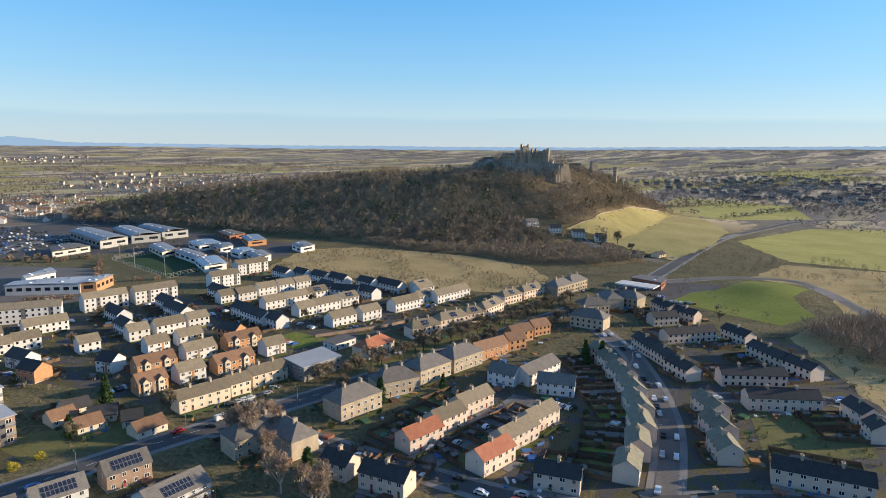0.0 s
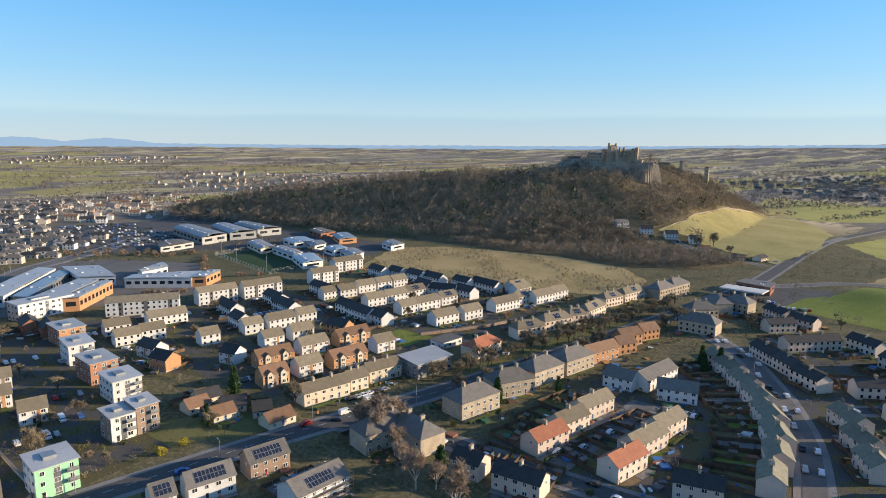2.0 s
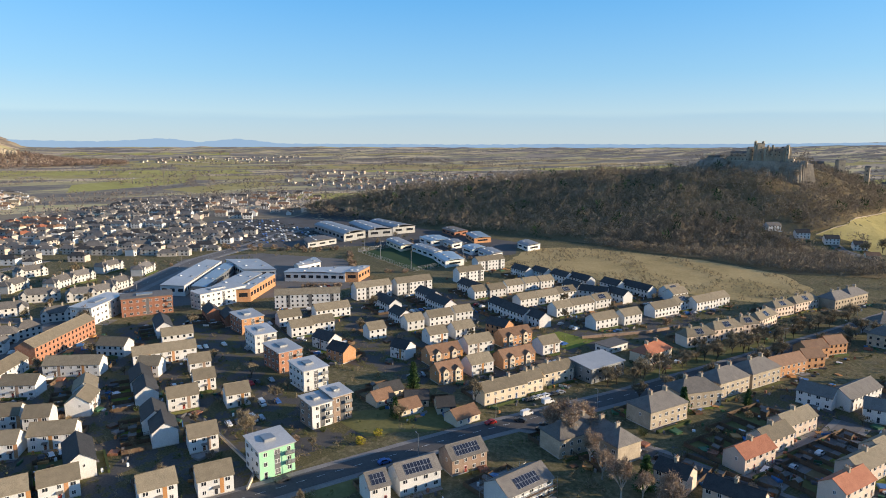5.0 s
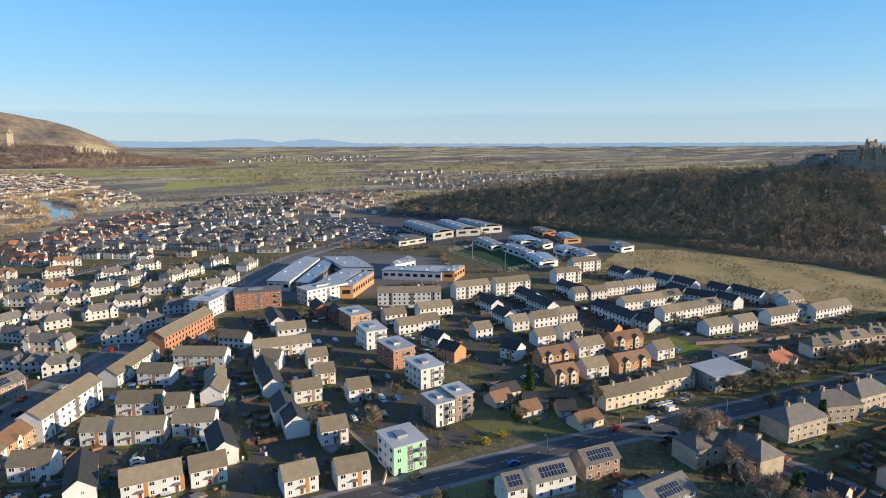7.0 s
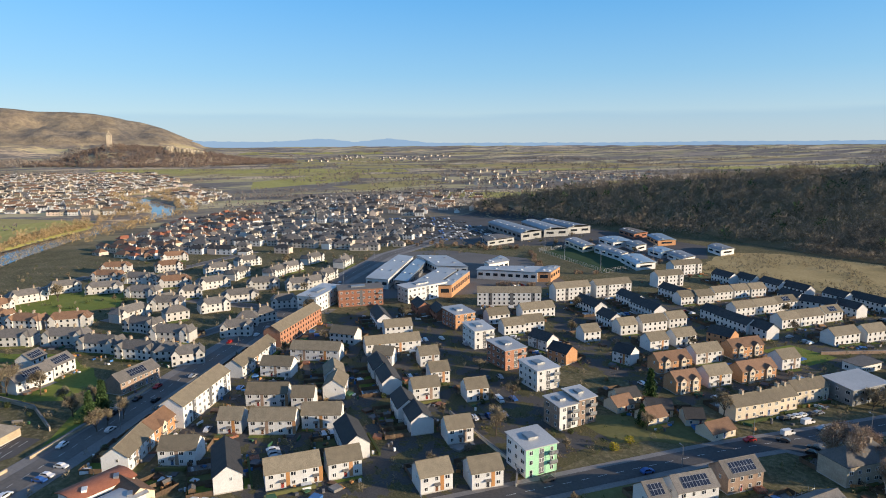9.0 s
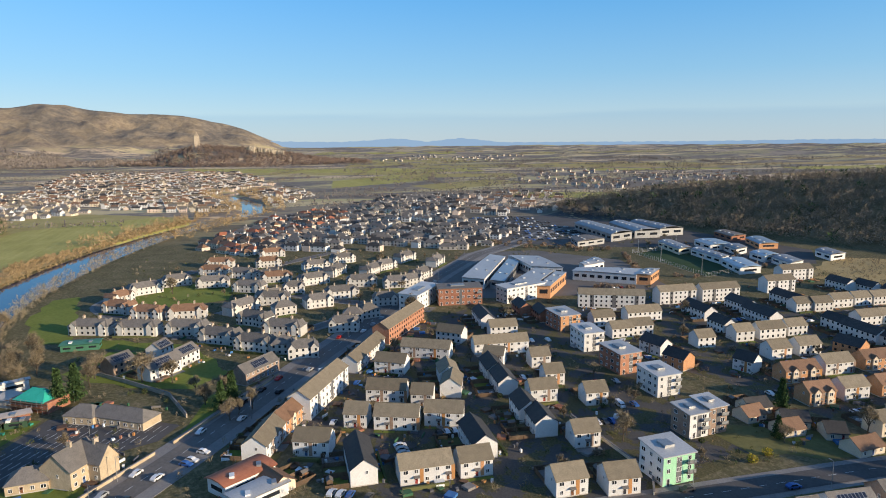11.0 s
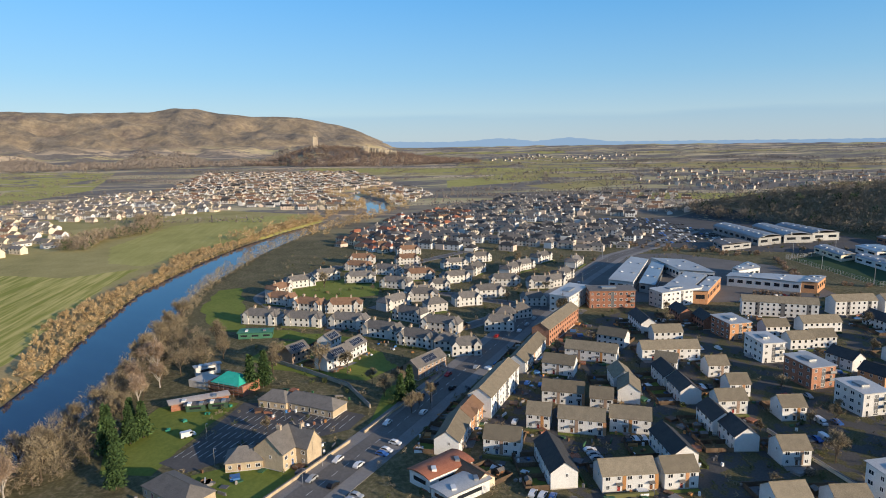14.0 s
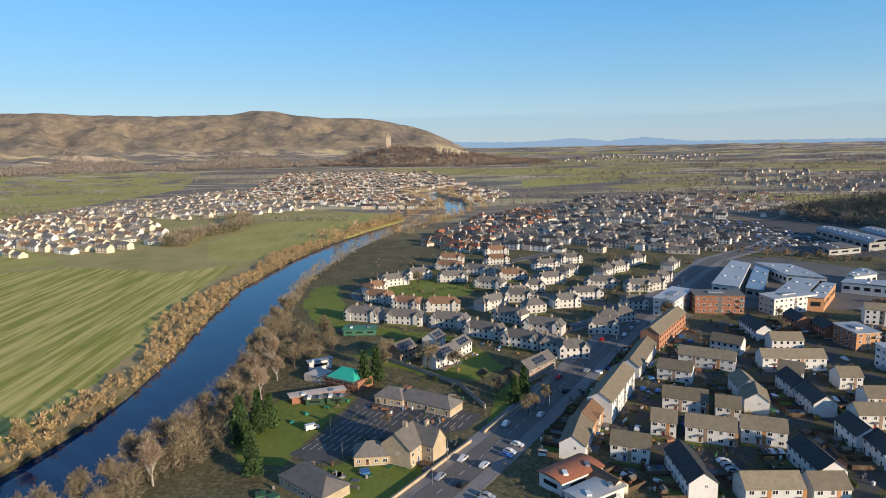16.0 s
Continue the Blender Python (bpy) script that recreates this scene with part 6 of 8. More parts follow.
def bare_tree(h, wide, bark, twig, seed, words, twigs=600):
    """A leafless tree: forking limbs and a crown of fine twigs with gaps."""
    rand = random.Random(seed)
    s, tips = Shell(), []

    def grow(a, way, l, r, depth):
        c = a + way * l
        s.tube(a, c, r, r * 0.62, 5 if depth < 2 else 3)
        if depth == 4:
            tips.append(c)
            return
        if depth >= 2:
            tips.append(c)
        for _ in range(3 if depth else 5):
            t = Vector((rand.gauss(0, 1) * wide, rand.gauss(0, 1) * wide, rand.uniform(0.1, 0.9))).normalized()
            w = (way * 0.75 + t * 0.75 + Vector((0, 0, 0.12))).normalized()
            grow(a.lerp(c, rand.uniform(0.6, 1)), w, l * rand.uniform(0.6, 0.82), r * 0.6, depth + 1)

    grow(Vector((0, 0, -0.4)), Vector((rand.gauss(0, 0.05), rand.gauss(0, 0.05), 1)).normalized(), h * 0.30, h * 0.022, 0)
    top = max(p.z for p in tips)
    ob = tagged(new("tree"), words, "tree", "bare winter trees")
    k = h / top
    s.v = [(x * k, y * k, z * k) for x, y, z in s.v]
    part("trunk", s.mesh("trunk", [bark]), ob)
    ends = np.array([tuple(p * k) for p in tips])
    rr = np.random.RandomState(seed)
    v = blades(ends[rr.randint(0, len(ends), twigs)], 3, (h * 0.06,) * 3, h * 0.085, 0.075, 0.25, rr)
    part("crown", quads_mesh("crown", v, twig), ob)
    return ob


def conifer(h, seed, words, mat=None):
    s = Shell()
    s.ring((0, 0, -0.3), h * 0.02, h * 0.004, h * 0.97, 6)
    ob = tagged(new("tree"), words, "tree", "evergreen trees")
    part("trunk", s.mesh("trunk", [BARK]), ob)
    rr = np.random.RandomState(seed)
    n = 900
    z = rr.uniform(0.06, 1.0, n) ** 0.8
    rad = (1 - z) * h * 0.31 * rr.uniform(0.35, 1.1, n) * (0.8 + 0.3 * np.sin(z * 40))
    a = rr.uniform(0, math.tau, n)
    c = np.column_stack([rad * np.cos(a), rad * np.sin(a), z * h])
    v = blades(c, 3, (0.45, 0.45, 0.35), h * 0.07, 0.25, -0.35, rr)
    part("crown", quads_mesh("crown", v, mat or NEEDLE), ob)
    return ob


def shrub(h, w, mat, seed, words, kind="shrub"):
    rr = np.random.RandomState(seed)
    ob = tagged(new("shrub"), words, kind, "shrubs")
    s = Shell()
    for k in range(5):
        a = k * 1.3 + seed
        s.tube((0, 0, -0.2), (w * 0.3 * math.cos(a), w * 0.3 * math.sin(a), h * 0.6), 0.05, 0.02, 4)
    part("stem", s.mesh("stem", [BARK]), ob)
    part("crown", quads_mesh("crown", blades(np.array([(0, 0, h * 0.5)]), 420, (w / 2, w / 2, h / 2), h * 0.14, 0.35, 0.2, rr), mat), ob)
    return ob


PROTO = {
    "oak": [bare_tree(13, 0.95, BARK, TWIG, s, "broad leafless tree with grey-brown twigs") for s in (1, 2, 3)],
    "street": [bare_tree(8.5, 1.1, BARK, TWIG, s, "small leafless street tree with a spreading crown") for s in (4, 5)],
    "birch": [bare_tree(14, 0.55, PALE_BARK, RED_TWIG, s, "tall leafless birch with reddish twigs") for s in (6, 7)],
    "willow": [bare_tree(8, 0.9, BARK, GOLD_TWIG, s, "golden-brown bare willow on the river bank", 620) for s in (8, 9)],
    "fir": [conifer(13, s, "dark green pointed conifer") for s in (10, 11)],
    "bush": [shrub(2.2, 2.8, SHRUB, s, "dull green evergreen garden shrub") for s in (12, 13)],
    "gold": [shrub(2.6, 3.6, GOLD_TWIG, s, "straw-coloured leafless bank scrub") for s in (14, 15)],
    "yellow": [shrub(2.4, 3.2, YELLOW, 16, "bright yellow-green garden shrub beside the road")],
    "russet": [shrub(3.4, 4.0, RED_TWIG, 17, "russet leafless garden thicket")],
}
first_use = set()
plant_rand = random.Random(77)


def plant(kind, x, y, size=1.0):
    """A plant of that kind at a place; the first of each prototype is the prototype itself."""
    proto = plant_rand.choice(PROTO[kind])
    k = size * plant_rand.uniform(0.85, 1.15)
    m = pose(x, y, land_at(x, y), 0, 0, plant_rand.uniform(0, 360))
    if proto.name not in first_use:
        first_use.add(proto.name)
        proto.matrix_basis = m
        return proto
    ob = copy_thing(proto, m)
    ob.scale = (k, k, k * plant_rand.uniform(0.9, 1.1))
    return ob


def clear(x, y, gap=1.0):
    for hx, hy, turn, L, D, _ in FOOTPRINTS:
        dx, dy = x - hx, y - hy
        if abs(dx) + abs(dy) < 45:
            c, s = math.cos(radians(turn)), math.sin(radians(turn))
            if abs(dx * c + dy * s) < L / 2 + gap and abs(-dx * s + dy * c) < D / 2 + gap:
                return False
    return True


def along(line, gap, off, jit):
    """Places along a line of corners, off to one side."""
    out = []
    for (ax, ay), (bx, by) in zip(line, line[1:]):
        l = math.hypot(bx - ax, by - ay)
        ux, uy = (bx - ax) / l, (by - ay) / l
        for i in range(int(l / gap)):
            q, o = (i + plant_rand.random()) * gap, off + plant_rand.uniform(-jit, jit)
            out.append((ax + ux * q - uy * o, ay + uy * q + ux * o))
    return out


# river banks: the line runs away from the camera, its left side is the town bank
for x, y in along(RIVER[1:7], 8.0, -26, 3):
    plant("oak", x, y, plant_rand.uniform(0.55, 0.95))
for x, y in along(RIVER[1:6], 9, -35, 6):
    plant(plant_rand.choice(["oak", "birch", "oak"]), x, y, plant_rand.uniform(0.6, 1.0))
for x, y in along(RIVER[1:9], 24, 28, 6):
    plant("willow", x, y, plant_rand.uniform(0.3, 0.6))
for x, y in ((-292, -191), (-296, -188), (-300, -193), (-284, -195), (-276, -190), (-333, -157), (-337, -152), (-310, -98), (-314, -94), (-262, -186)):
    plant("fir", x, y, plant_rand.uniform(0.8, 1.1))
for x, y in ((-306, -87), (-302, -92), (-298, -95), (-316, -104), (-320, -98), (-330, -108), (-345, -118), (-350, -130), (-290, -197), (-352, -150), (-362, -150), (-375, -175), (-385, -185), (-358, -190), (-345, -195), (-330, -198), (-392, -178), (-400, -182)):
    plant("oak", x, y, plant_rand.uniform(0.55, 0.9))
# street trees along the main road
for off in (-8.5, 8.5, -13, 14):
    for x, y in along(MAIN[5:9], 6.5 if abs(off) < 10 else 9, off, 2.5):
        if clear(x, y, 2.0):
            plant("street", x, y, plant_rand.uniform(0.75, 1.05))
for x, y in ((-178, 118), (-174, 122), (-170, 112), (-176, 110), (-168, 118), (-140, 100), (-136, 104), (-128, 104), (-122, 98), (-164, 120), (-158, 108), (-150, 104)):
    plant("birch", x, y, plant_rand.uniform(0.7, 1.0))
for x, y in ((-138, 108), (-163, 165), (-152, 190), (-124, 262), (-120, 255), (-116, 262), (-240, 98), (-222, 78)):
    plant("fir", x, y, plant_rand.uniform(0.5, 0.9))
for x, y in ((-236, 262), (-238, 268), (-214, 66), (-212, 58)):
    plant("yellow" if x > -220 else "russet", x, y, 1.0)
for x, y in ((-322, 578), (-303, 582), (-281, 590), (-262, 588), (-256, 580), (-238, 566), (-228, 556), (-222, 566), (-204, 556), (-300, 600), (-278, 608), (-250, 600)):
    plant(plant_rand.choice(["bush", "oak", "russet", "bush"]), x, y, plant_rand.uniform(0.6, 1.1) if x > -300 else 0.7)
# scatter through the gardens
n = 0
while n < 235:
    x, y = plant_rand.uniform(-600, -20), plant_rand.uniform(-150, 400)
    near_road = min(float(near_line(np.array([x]), np.array([y]), l)[0][0]) for l in (MAIN, RAPLOCH, CURVE))
    if near_road < 8 or not clear(x, y, 1.5) or float(near_line(np.array([x]), np.array([y]), RIVER)[0][0]) < 30 or (x < -230 and y > 330) or (-560 < x < -420 and 40 < y < 300):
        continue
    plant(plant_rand.choice(["bush", "bush", "bush", "street", "street", "russet", "street", "gold", "oak"]), x, y, plant_rand.uniform(0.4, 0.9))
    n += 1
# round the campus and the pitch
for x, y in along([(-442, 232), (-452, 205), (-470, 200), (-545, 238)], 6, 3, 2) + along([(-553, 300), (-450, 296)], 6, 3, 2) + along([(-640, 150), (-590, 200), (-560, 235)], 5, 0, 12) + along([(-441, 140), (-428, 165)], 4, -4, 2):
    plant("russet", x, y, plant_rand.uniform(0.7, 1.3))


# ---- woods as stuff ----
def wood(name, xs, ys, heights, mat, count, words, lean=0.35, thin=0.16, size=0.2):
    """Many leafless crowns in one mesh, standing on the ground."""
    z = land(xs, ys)
    c = np.column_stack([xs, ys, z + heights * 0.58])
    spread = np.column_stack([heights * 0.36, heights * 0.36, heights * 0.46])
    v = blades(c, count, np.repeat(spread, count, axis=0), np.repeat(heights * size, count), thin, lean, veg)
    return tagged(new(name, quads_mesh(name, v, mat)), words, "wood", kind="stuff")


def strew(n, x0, x1, y0, y1, keep_if):
    x, y = veg.uniform(x0, x1, n), veg.uniform(y0, y1, n)
    k = keep_if(x, y)
    return x[k], y[k]


def on_crag(x, y):
    z = ridge(x, y, CRAG, 1.0)
    cx, cy = x + 411, y - 690
    c, s = math.cos(radians(12)), math.sin(radians(12))
    u, v = cx * c + cy * s, -cx * s + cy * c
    castle_yard = ((u > -95) & (u < 44) & (v > -9) & (v < 45)) | ((u > -34) & (u < 48) & (v > -26) & (v < 0))
    meadow_side = inside(x, y, [(-306, 601), (-298, 641), (-301, 716), (-298, 851), (-265, 907), (-188, 773), (-179, 591), (-221, 597), (-272, 619)])
    villas = inside(x, y, VILLA_GROUND)
    return (z > 1.0) & ~castle_yard & ~meadow_side & ~villas


x, y = strew(19000, -900, -180, 330, 880, on_crag)
wood("hillside_wood", x, y, veg.uniform(6, 12, len(x)), WOOD_TWIG, 36, "dense leafless wood covering the castle crag", size=0.15, thin=0.18)
x, y = strew(260, -900, -300, 340, 800, on_crag)
wood("evergreen_wood", x, y, veg.uniform(8, 14, len(x)), NEEDLE, 50, "dark evergreens among the leafless wood")
x, y = strew(3600, -460, -190, 440, 610, lambda x, y: inside(x, y, [(-455, 448), (-400, 450), (-330, 466), (-262, 458), (-222, 490), (-200, 540), (-245, 556), (-316, 566), (-360, 585), (-440, 520)]))
ok = np.array([clear(px, py, 4.0) for px, py in zip(x, y)])
x, y = x[ok], y[ok]
wood("thicket", x, y, veg.uniform(3.5, 8, len(x)), WOOD_TWIG, 42, "leafless thicket below the villas")
x, y = strew(2600, -60, 90, 330, 480, lambda x, y: inside(x, y, [(-52, 372), (-30, 420), (60, 480), (90, 400), (60, 330), (-10, 330)]))
wood("birch_thicket", x, y, veg.uniform(5, 9, len(x)), RED_TWIG, 26, "pale brown young birch thicket", 0.9, 0.05, 0.35)
x, y = strew(9000, -3150, -2550, -760, 560, lambda x, y: ridge(x, y, ABBEY, 1.0) > 6)
wood("far_wood", x, y, veg.uniform(9, 15, len(x)), HILL_TWIG, 16, "brown leafless wood on the monument hill", size=0.24, thin=0.4)
x, y = strew(2600, -470, -210, 300, 458, lambda x, y: inside(x, y, [(-415, 302), (-466, 385), (-440, 423), (-400, 438), (-330, 454), (-264, 446), (-228, 415), (-214, 375), (-240, 347), (-330, 327)]) & (np.sin(x * 0.05 + 2 * np.sin(y * 0.03)) * np.sin(y * 0.06 + x * 0.02) > -0.15))
ok = np.array([clear(px, py, 3.0) for px, py in zip(x, y)])
wood("grass_tufts", x[ok], y[ok], veg.uniform(0.8, 2.4, ok.sum()), TWIG, 24, "rough brown tussocks and weeds on the straw-coloured field", 0.7, 0.12, 0.35)
# bushes and small trees that cling to the bastion and the rock round the castle
r, a = 30 * np.sqrt(veg.uniform(0, 1, 170)), veg.uniform(0, math.tau, 170)
foot = np.column_stack([-52 + r * 1.15 * np.cos(a), 8 + r * 0.8 * np.sin(a), np.interp(r, [0, 7, 15, 24, 30], [81.5, 81.5, 77, 67, 56])])
foot = np.concatenate([foot, np.column_stack([veg.uniform(-47, -22, 26), veg.uniform(2, 9, 26), veg.uniform(80, 88, 26)]), np.column_stack([veg.uniform(34, 48, 16), veg.uniform(8, 16, 16), veg.uniform(78, 86, 16)]), np.column_stack([veg.uniform(-34, 50, 70), veg.uniform(-13, -9, 70), veg.uniform(62, 69, 70)])])
tall = veg.uniform(2.5, 5.5, len(foot))
c = np.array([castle.matrix_basis @ Vector(q) for q in foot]) + np.column_stack([0 * tall, 0 * tall, tall * 0.45])
v = blades(c, 46, np.repeat(np.column_stack([tall * 0.45, tall * 0.45, tall * 0.5]), 46, axis=0), np.repeat(tall * 0.2, 46), 0.14, 0.35, veg)
tagged(new("crag_scrub", quads_mesh("crag_scrub", v, WOOD_TWIG)), "leafless bushes clinging to the castle rock", "scrub", kind="stuff")
# hedges and tree belts of the plain, and the wooded foot of the hills
bx, by = [], []
for _ in range(430):
    r, a = veg.uniform(950, 4300) ** 1.0, radians(veg.uniform(88, 224))
    cx, cy, t, l = HUB[0] + r * math.cos(a), HUB[1] + r * math.sin(a), radians(veg.choice([66, 72, 60, 70, 155]) + veg.normal(0, 6)), veg.uniform(100, 420)
    k = np.linspace(-l / 2, l / 2, int(l / 5))
    bx.append(cx + k * math.cos(t) + veg.normal(0, 4, len(k)))
    by.append(cy + k * math.sin(t) + veg.normal(0, 4, len(k)))
bx, by = np.concatenate(bx), np.concatenate(by)
ok = (ridge(bx, by, CRAG, 1.0) < 1) & (near_line(bx, by, RIVER)[0] > 40)
wood("tree_belt", bx[ok], by[ok], veg.uniform(4, 9, ok.sum()), FAR_TWIG, 9, "bare hedgerow trees across the plain", size=0.26, thin=0.4)
x, y = strew(26000, -4100, -2300, -2600, -350, lambda x, y: (lambda r, az: (r > 2750) & (az > 184) & (r < 3450 + 330 * np.sin(az * 0.55 + 1.0) + 160 * np.sin(az * 1.7)))(np.hypot(x - HUB[0], y - HUB[1]), np.degrees(np.arctan2(y - HUB[1], x - HUB[0])) % 360))
wood("foothill_wood", x, y, veg.uniform(8, 14, len(x)), FAR_TWIG, 7, "brown leafless woods along the foot of the hills", size=0.35, thin=0.45)
x, y = strew(9000, -1500, -620, -420, 520, lambda x, y: (near_line(x, y, RIVER)[0] > 20) & (near_line(x, y, RIVER)[0] < 48) & (x < -760))
wood("river_wood", x[:620], y[:620], veg.uniform(5, 11, len(x[:620])), GOLD_TWIG, 42, "golden bare trees along the far river bends")
x, y = strew(2600, -1010, -740, -420, -300, lambda x, y: (np.abs(y + 368 + 0.05 * (x + 850) + 14 * np.sin(x * 0.03)) < 15) & (near_line(x, y, RIVER)[0] > 45))
wood("field_copse", x[:420], y[:420], veg.uniform(6, 13, len(x[:420])), WOOD_TWIG, 46, "mixed copse between riverside fields", size=0.16)
wood("evergreen_copse", x[420:520], y[420:520], veg.uniform(6, 11, len(x[420:520])), NEEDLE, 46, "dark evergreens in the riverside copse")
x, y = strew(2600, -430, -236, -240, -168, lambda x, y: (lambda d: (d > 22) & (d < 46 + 10 * np.sin(x * 0.08)))(near_line(x, y, RIVER)[0]) & ~inside(x, y, [(-272, -196), (-280, -184), (-330, -170), (-372, -180), (-366, -200), (-300, -204)]))
keep_n = 170
wood("riverside_wood", x[:keep_n], y[:keep_n], veg.uniform(5, 11, len(x[:keep_n])), TWIG, 190, "belt of bare grey-brown trees and undergrowth on the river bank", 0.45, 0.055, 0.13)
wood("riverside_undergrowth", x[keep_n:keep_n + 500], y[keep_n:keep_n + 500], veg.uniform(1.5, 3.5, len(x[keep_n:keep_n + 500])), WOOD_TWIG, 40, "brown brambles and saplings under the riverside trees", 0.45, 0.1, 0.2)
far_bank = np.array(along(RIVER[6:12], 4.5, -26, 3))
wood("bank_trees", far_bank[:, 0], far_bank[:, 1], veg.uniform(5, 10, len(far_bank)), TWIG, 80, "row of pale brown bare trees along the town bank", 0.5, 0.09, 0.17)
x, y = strew(26000, -960, -200, -330, -60, lambda x, y: (lambda d, side: (d > 18.8) & (d < 40 - 8 * np.sin(x * 0.03)) & side)(near_line(x, y, RIVER)[0], y < np.interp(x, np.array(RIVER)[::-1, 0], np.array(RIVER)[::-1, 1])))
wood("bank_scrub", x[:4200], y[:4200], veg.uniform(1.2, 3.4, len(x[:4200])), GOLD_TWIG, 26, "dense straw-coloured reeds and scrub along the river bank", 0.6, 0.24, 0.34)
x, y = strew(20000, -960, -230, -330, -40, lambda x, y: (lambda d, side: (d > 20.5) & (d < 30) & side)(near_line(x, y, RIVER)[0], y > np.interp(x, np.array(RIVER)[::-1, 0], np.array(RIVER)[::-1, 1])))
wood("bank_scrub", x[:900], y[:900], veg.uniform(1.0, 3.2, len(x[:900])), TWIG, 34, "brown undergrowth along the town bank of the river", 0.5, 0.1, 0.3)


x, y = strew(5200, -2600, -900, 250, 1700, lambda x, y: (ridge(x, y, CRAG, 1.0) < 1) & (rough(x * 3 + 400, y * 1.4) > 0.12))
wood("plain_wood", x, y, veg.uniform(5, 10, len(x)), FAR_TWIG, 10, "brown leafless copses and gardens across the plain", size=0.3, thin=0.4)
x, y = strew(3000, -720, 260, 980, 2300, lambda x, y: ~inside(x, y, [(-385, 1290), (-204, 1260), (-140, 1030), (-60, 960), (60, 940), (-100, 800), (-310, 860), (-360, 960), (-420, 1310)]))
wood("town_wood", x, y, veg.uniform(6, 12, len(x)), FAR_TWIG, 24, "brown leafless trees among the roofs of the old town", size=0.16, thin=0.35)
x, y = strew(900, -240, 0, 372, 640, lambda x, y: (rough(x * 9, y * 9 + 300) > 0.1) & ~inside(x, y, [(-265, 604), (-181, 554), (-175, 672), (-199, 799), (-307, 925)]) & ~inside(x, y, [(-128, 400), (-108, 500), (-66, 492), (-60, 390)]))
ok = np.array([clear(px, py, 3.0) and min(float(near_line(np.array([px]), np.array([py]), l)[0][0]) for l in (MAIN, [(-166, 450), (-120, 510), (-80, 530), (-30, 450), (40, 380)])) > 7 and not (-178 < px < -140 and 402 < py < 455) for px, py in zip(x, y)])
wood("roadside_trees", x[ok], y[ok], veg.uniform(2.5, 7, ok.sum()), TWIG, 60, "bare roadside trees and bushes round the filling station", 0.5, 0.09, 0.18)


# ---- distant streets ----
far_rand = np.random.RandomState(33)


def far_houses(name, words, poly, row_turn, row_gap, house_gap, walls, roofs, keep_share=0.8, big=1.0, hip=False):
    """Rows of small houses over an area, in one mesh: each with walls and a pitched roof."""
    xs, ys = [p[0] for p in poly], [p[1] for p in poly]
    cx, cy = sum(xs) / len(xs), sum(ys) / len(ys)
    c, s = math.cos(radians(row_turn)), math.sin(radians(row_turn))
    R = max(math.hypot(x - cx, y - cy) for x, y in poly)
    sh = Shell()
    nw = len(walls)
    for v in np.arange(-R, R, row_gap):
        bend = far_rand.uniform(0, math.tau)
        for u in np.arange(-R, R, house_gap):
            if far_rand.uniform() > keep_share:
                continue
            uu, vv = u + far_rand.normal(0, 1.5), v + 6 * math.sin(u / 90 + bend) + far_rand.normal(0, 1.5)
            x, y = cx + uu * c - vv * s, cy + uu * s + vv * c
            if not inside(np.array([x]), np.array([y]), poly)[0] or float(near_line(np.array([x]), np.array([y]), RIVER)[0][0]) < 32 or float(near_line(np.array([x]), np.array([y]), RAPLOCH)[0][0]) < 14 or not clear(x, y, 8):
                continue
            t = radians(row_turn + far_rand.choice([0, 0, 0, 90]) + far_rand.normal(0, 5))
            L, D, e = far_rand.uniform(9, 17) * big, far_rand.uniform(7, 9) * big, far_rand.choice([3.0, 5.2, 5.2])
            ct, st, z = math.cos(t), math.sin(t), land_at(x, y)
            P = lambda a, b, h: (x + a * ct - b * st, y + a * st + b * ct, z + h)
            a, b, top = L / 2, D / 2, e + D * 0.36
            w, r = int(far_rand.randint(nw)), nw + int(far_rand.randint(len(roofs)))
            q = [(-a, -b), (a, -b), (a, b), (-a, b)]
            for i in range(4):
                (p0, p1), (p2, p3) = q[i], q[(i + 1) % 4]
                sh.face([P(p0, p1, -1), P(p2, p3, -1), P(p2, p3, e), P(p0, p1, e)], w)
            g = a - b * 0.8 if hip else a + 0.2
            o = 0.3
            sh.face([P(-a - o, -b - o, e - 0.1), P(a + o, -b - o, e - 0.1), P(g, 0, top), P(-g, 0, top)], r)
            sh.face([P(a + o, b + o, e - 0.1), P(-a - o, b + o, e - 0.1), P(-g, 0, top), P(g, 0, top)], r)
            sh.face([P(a, -b, e), P(a, b, e), P(g, 0, top)], r if hip else w)
            sh.face([P(-a, b, e), P(-a, -b, e), P(-g, 0, top)], r if hip else w)
            for f in range(1 if e < 4 else 2):
                for side in (-1, 1):
                    for k in (-0.3, 0.05, 0.32):
                        sh.face([P(k * L - 0.7, side * (b + 0.05), 1 + f * 2.6), P(k * L + 0.7, side * (b + 0.05), 1 + f * 2.6), P(k * L + 0.7, side * (b + 0.05), 2.3 + f * 2.6), P(k * L - 0.7, side * (b + 0.05), 2.3 + f * 2.6)][::side], nw + len(roofs))
            if e > 4 and far_rand.uniform() < 0.6:
                n = len(sh.v)
                sh.box(-0.6, -0.6, top - 1, 0.6, 0.6, top + 1.3, w)
                sh.v[n:] = [P(px + a * 0.5, py, pz) for px, py, pz in sh.v[n:]]
    return tagged(new(name, sh.mesh(name, [*walls, *roofs, GLASS])), words, "houses", kind="stuff")


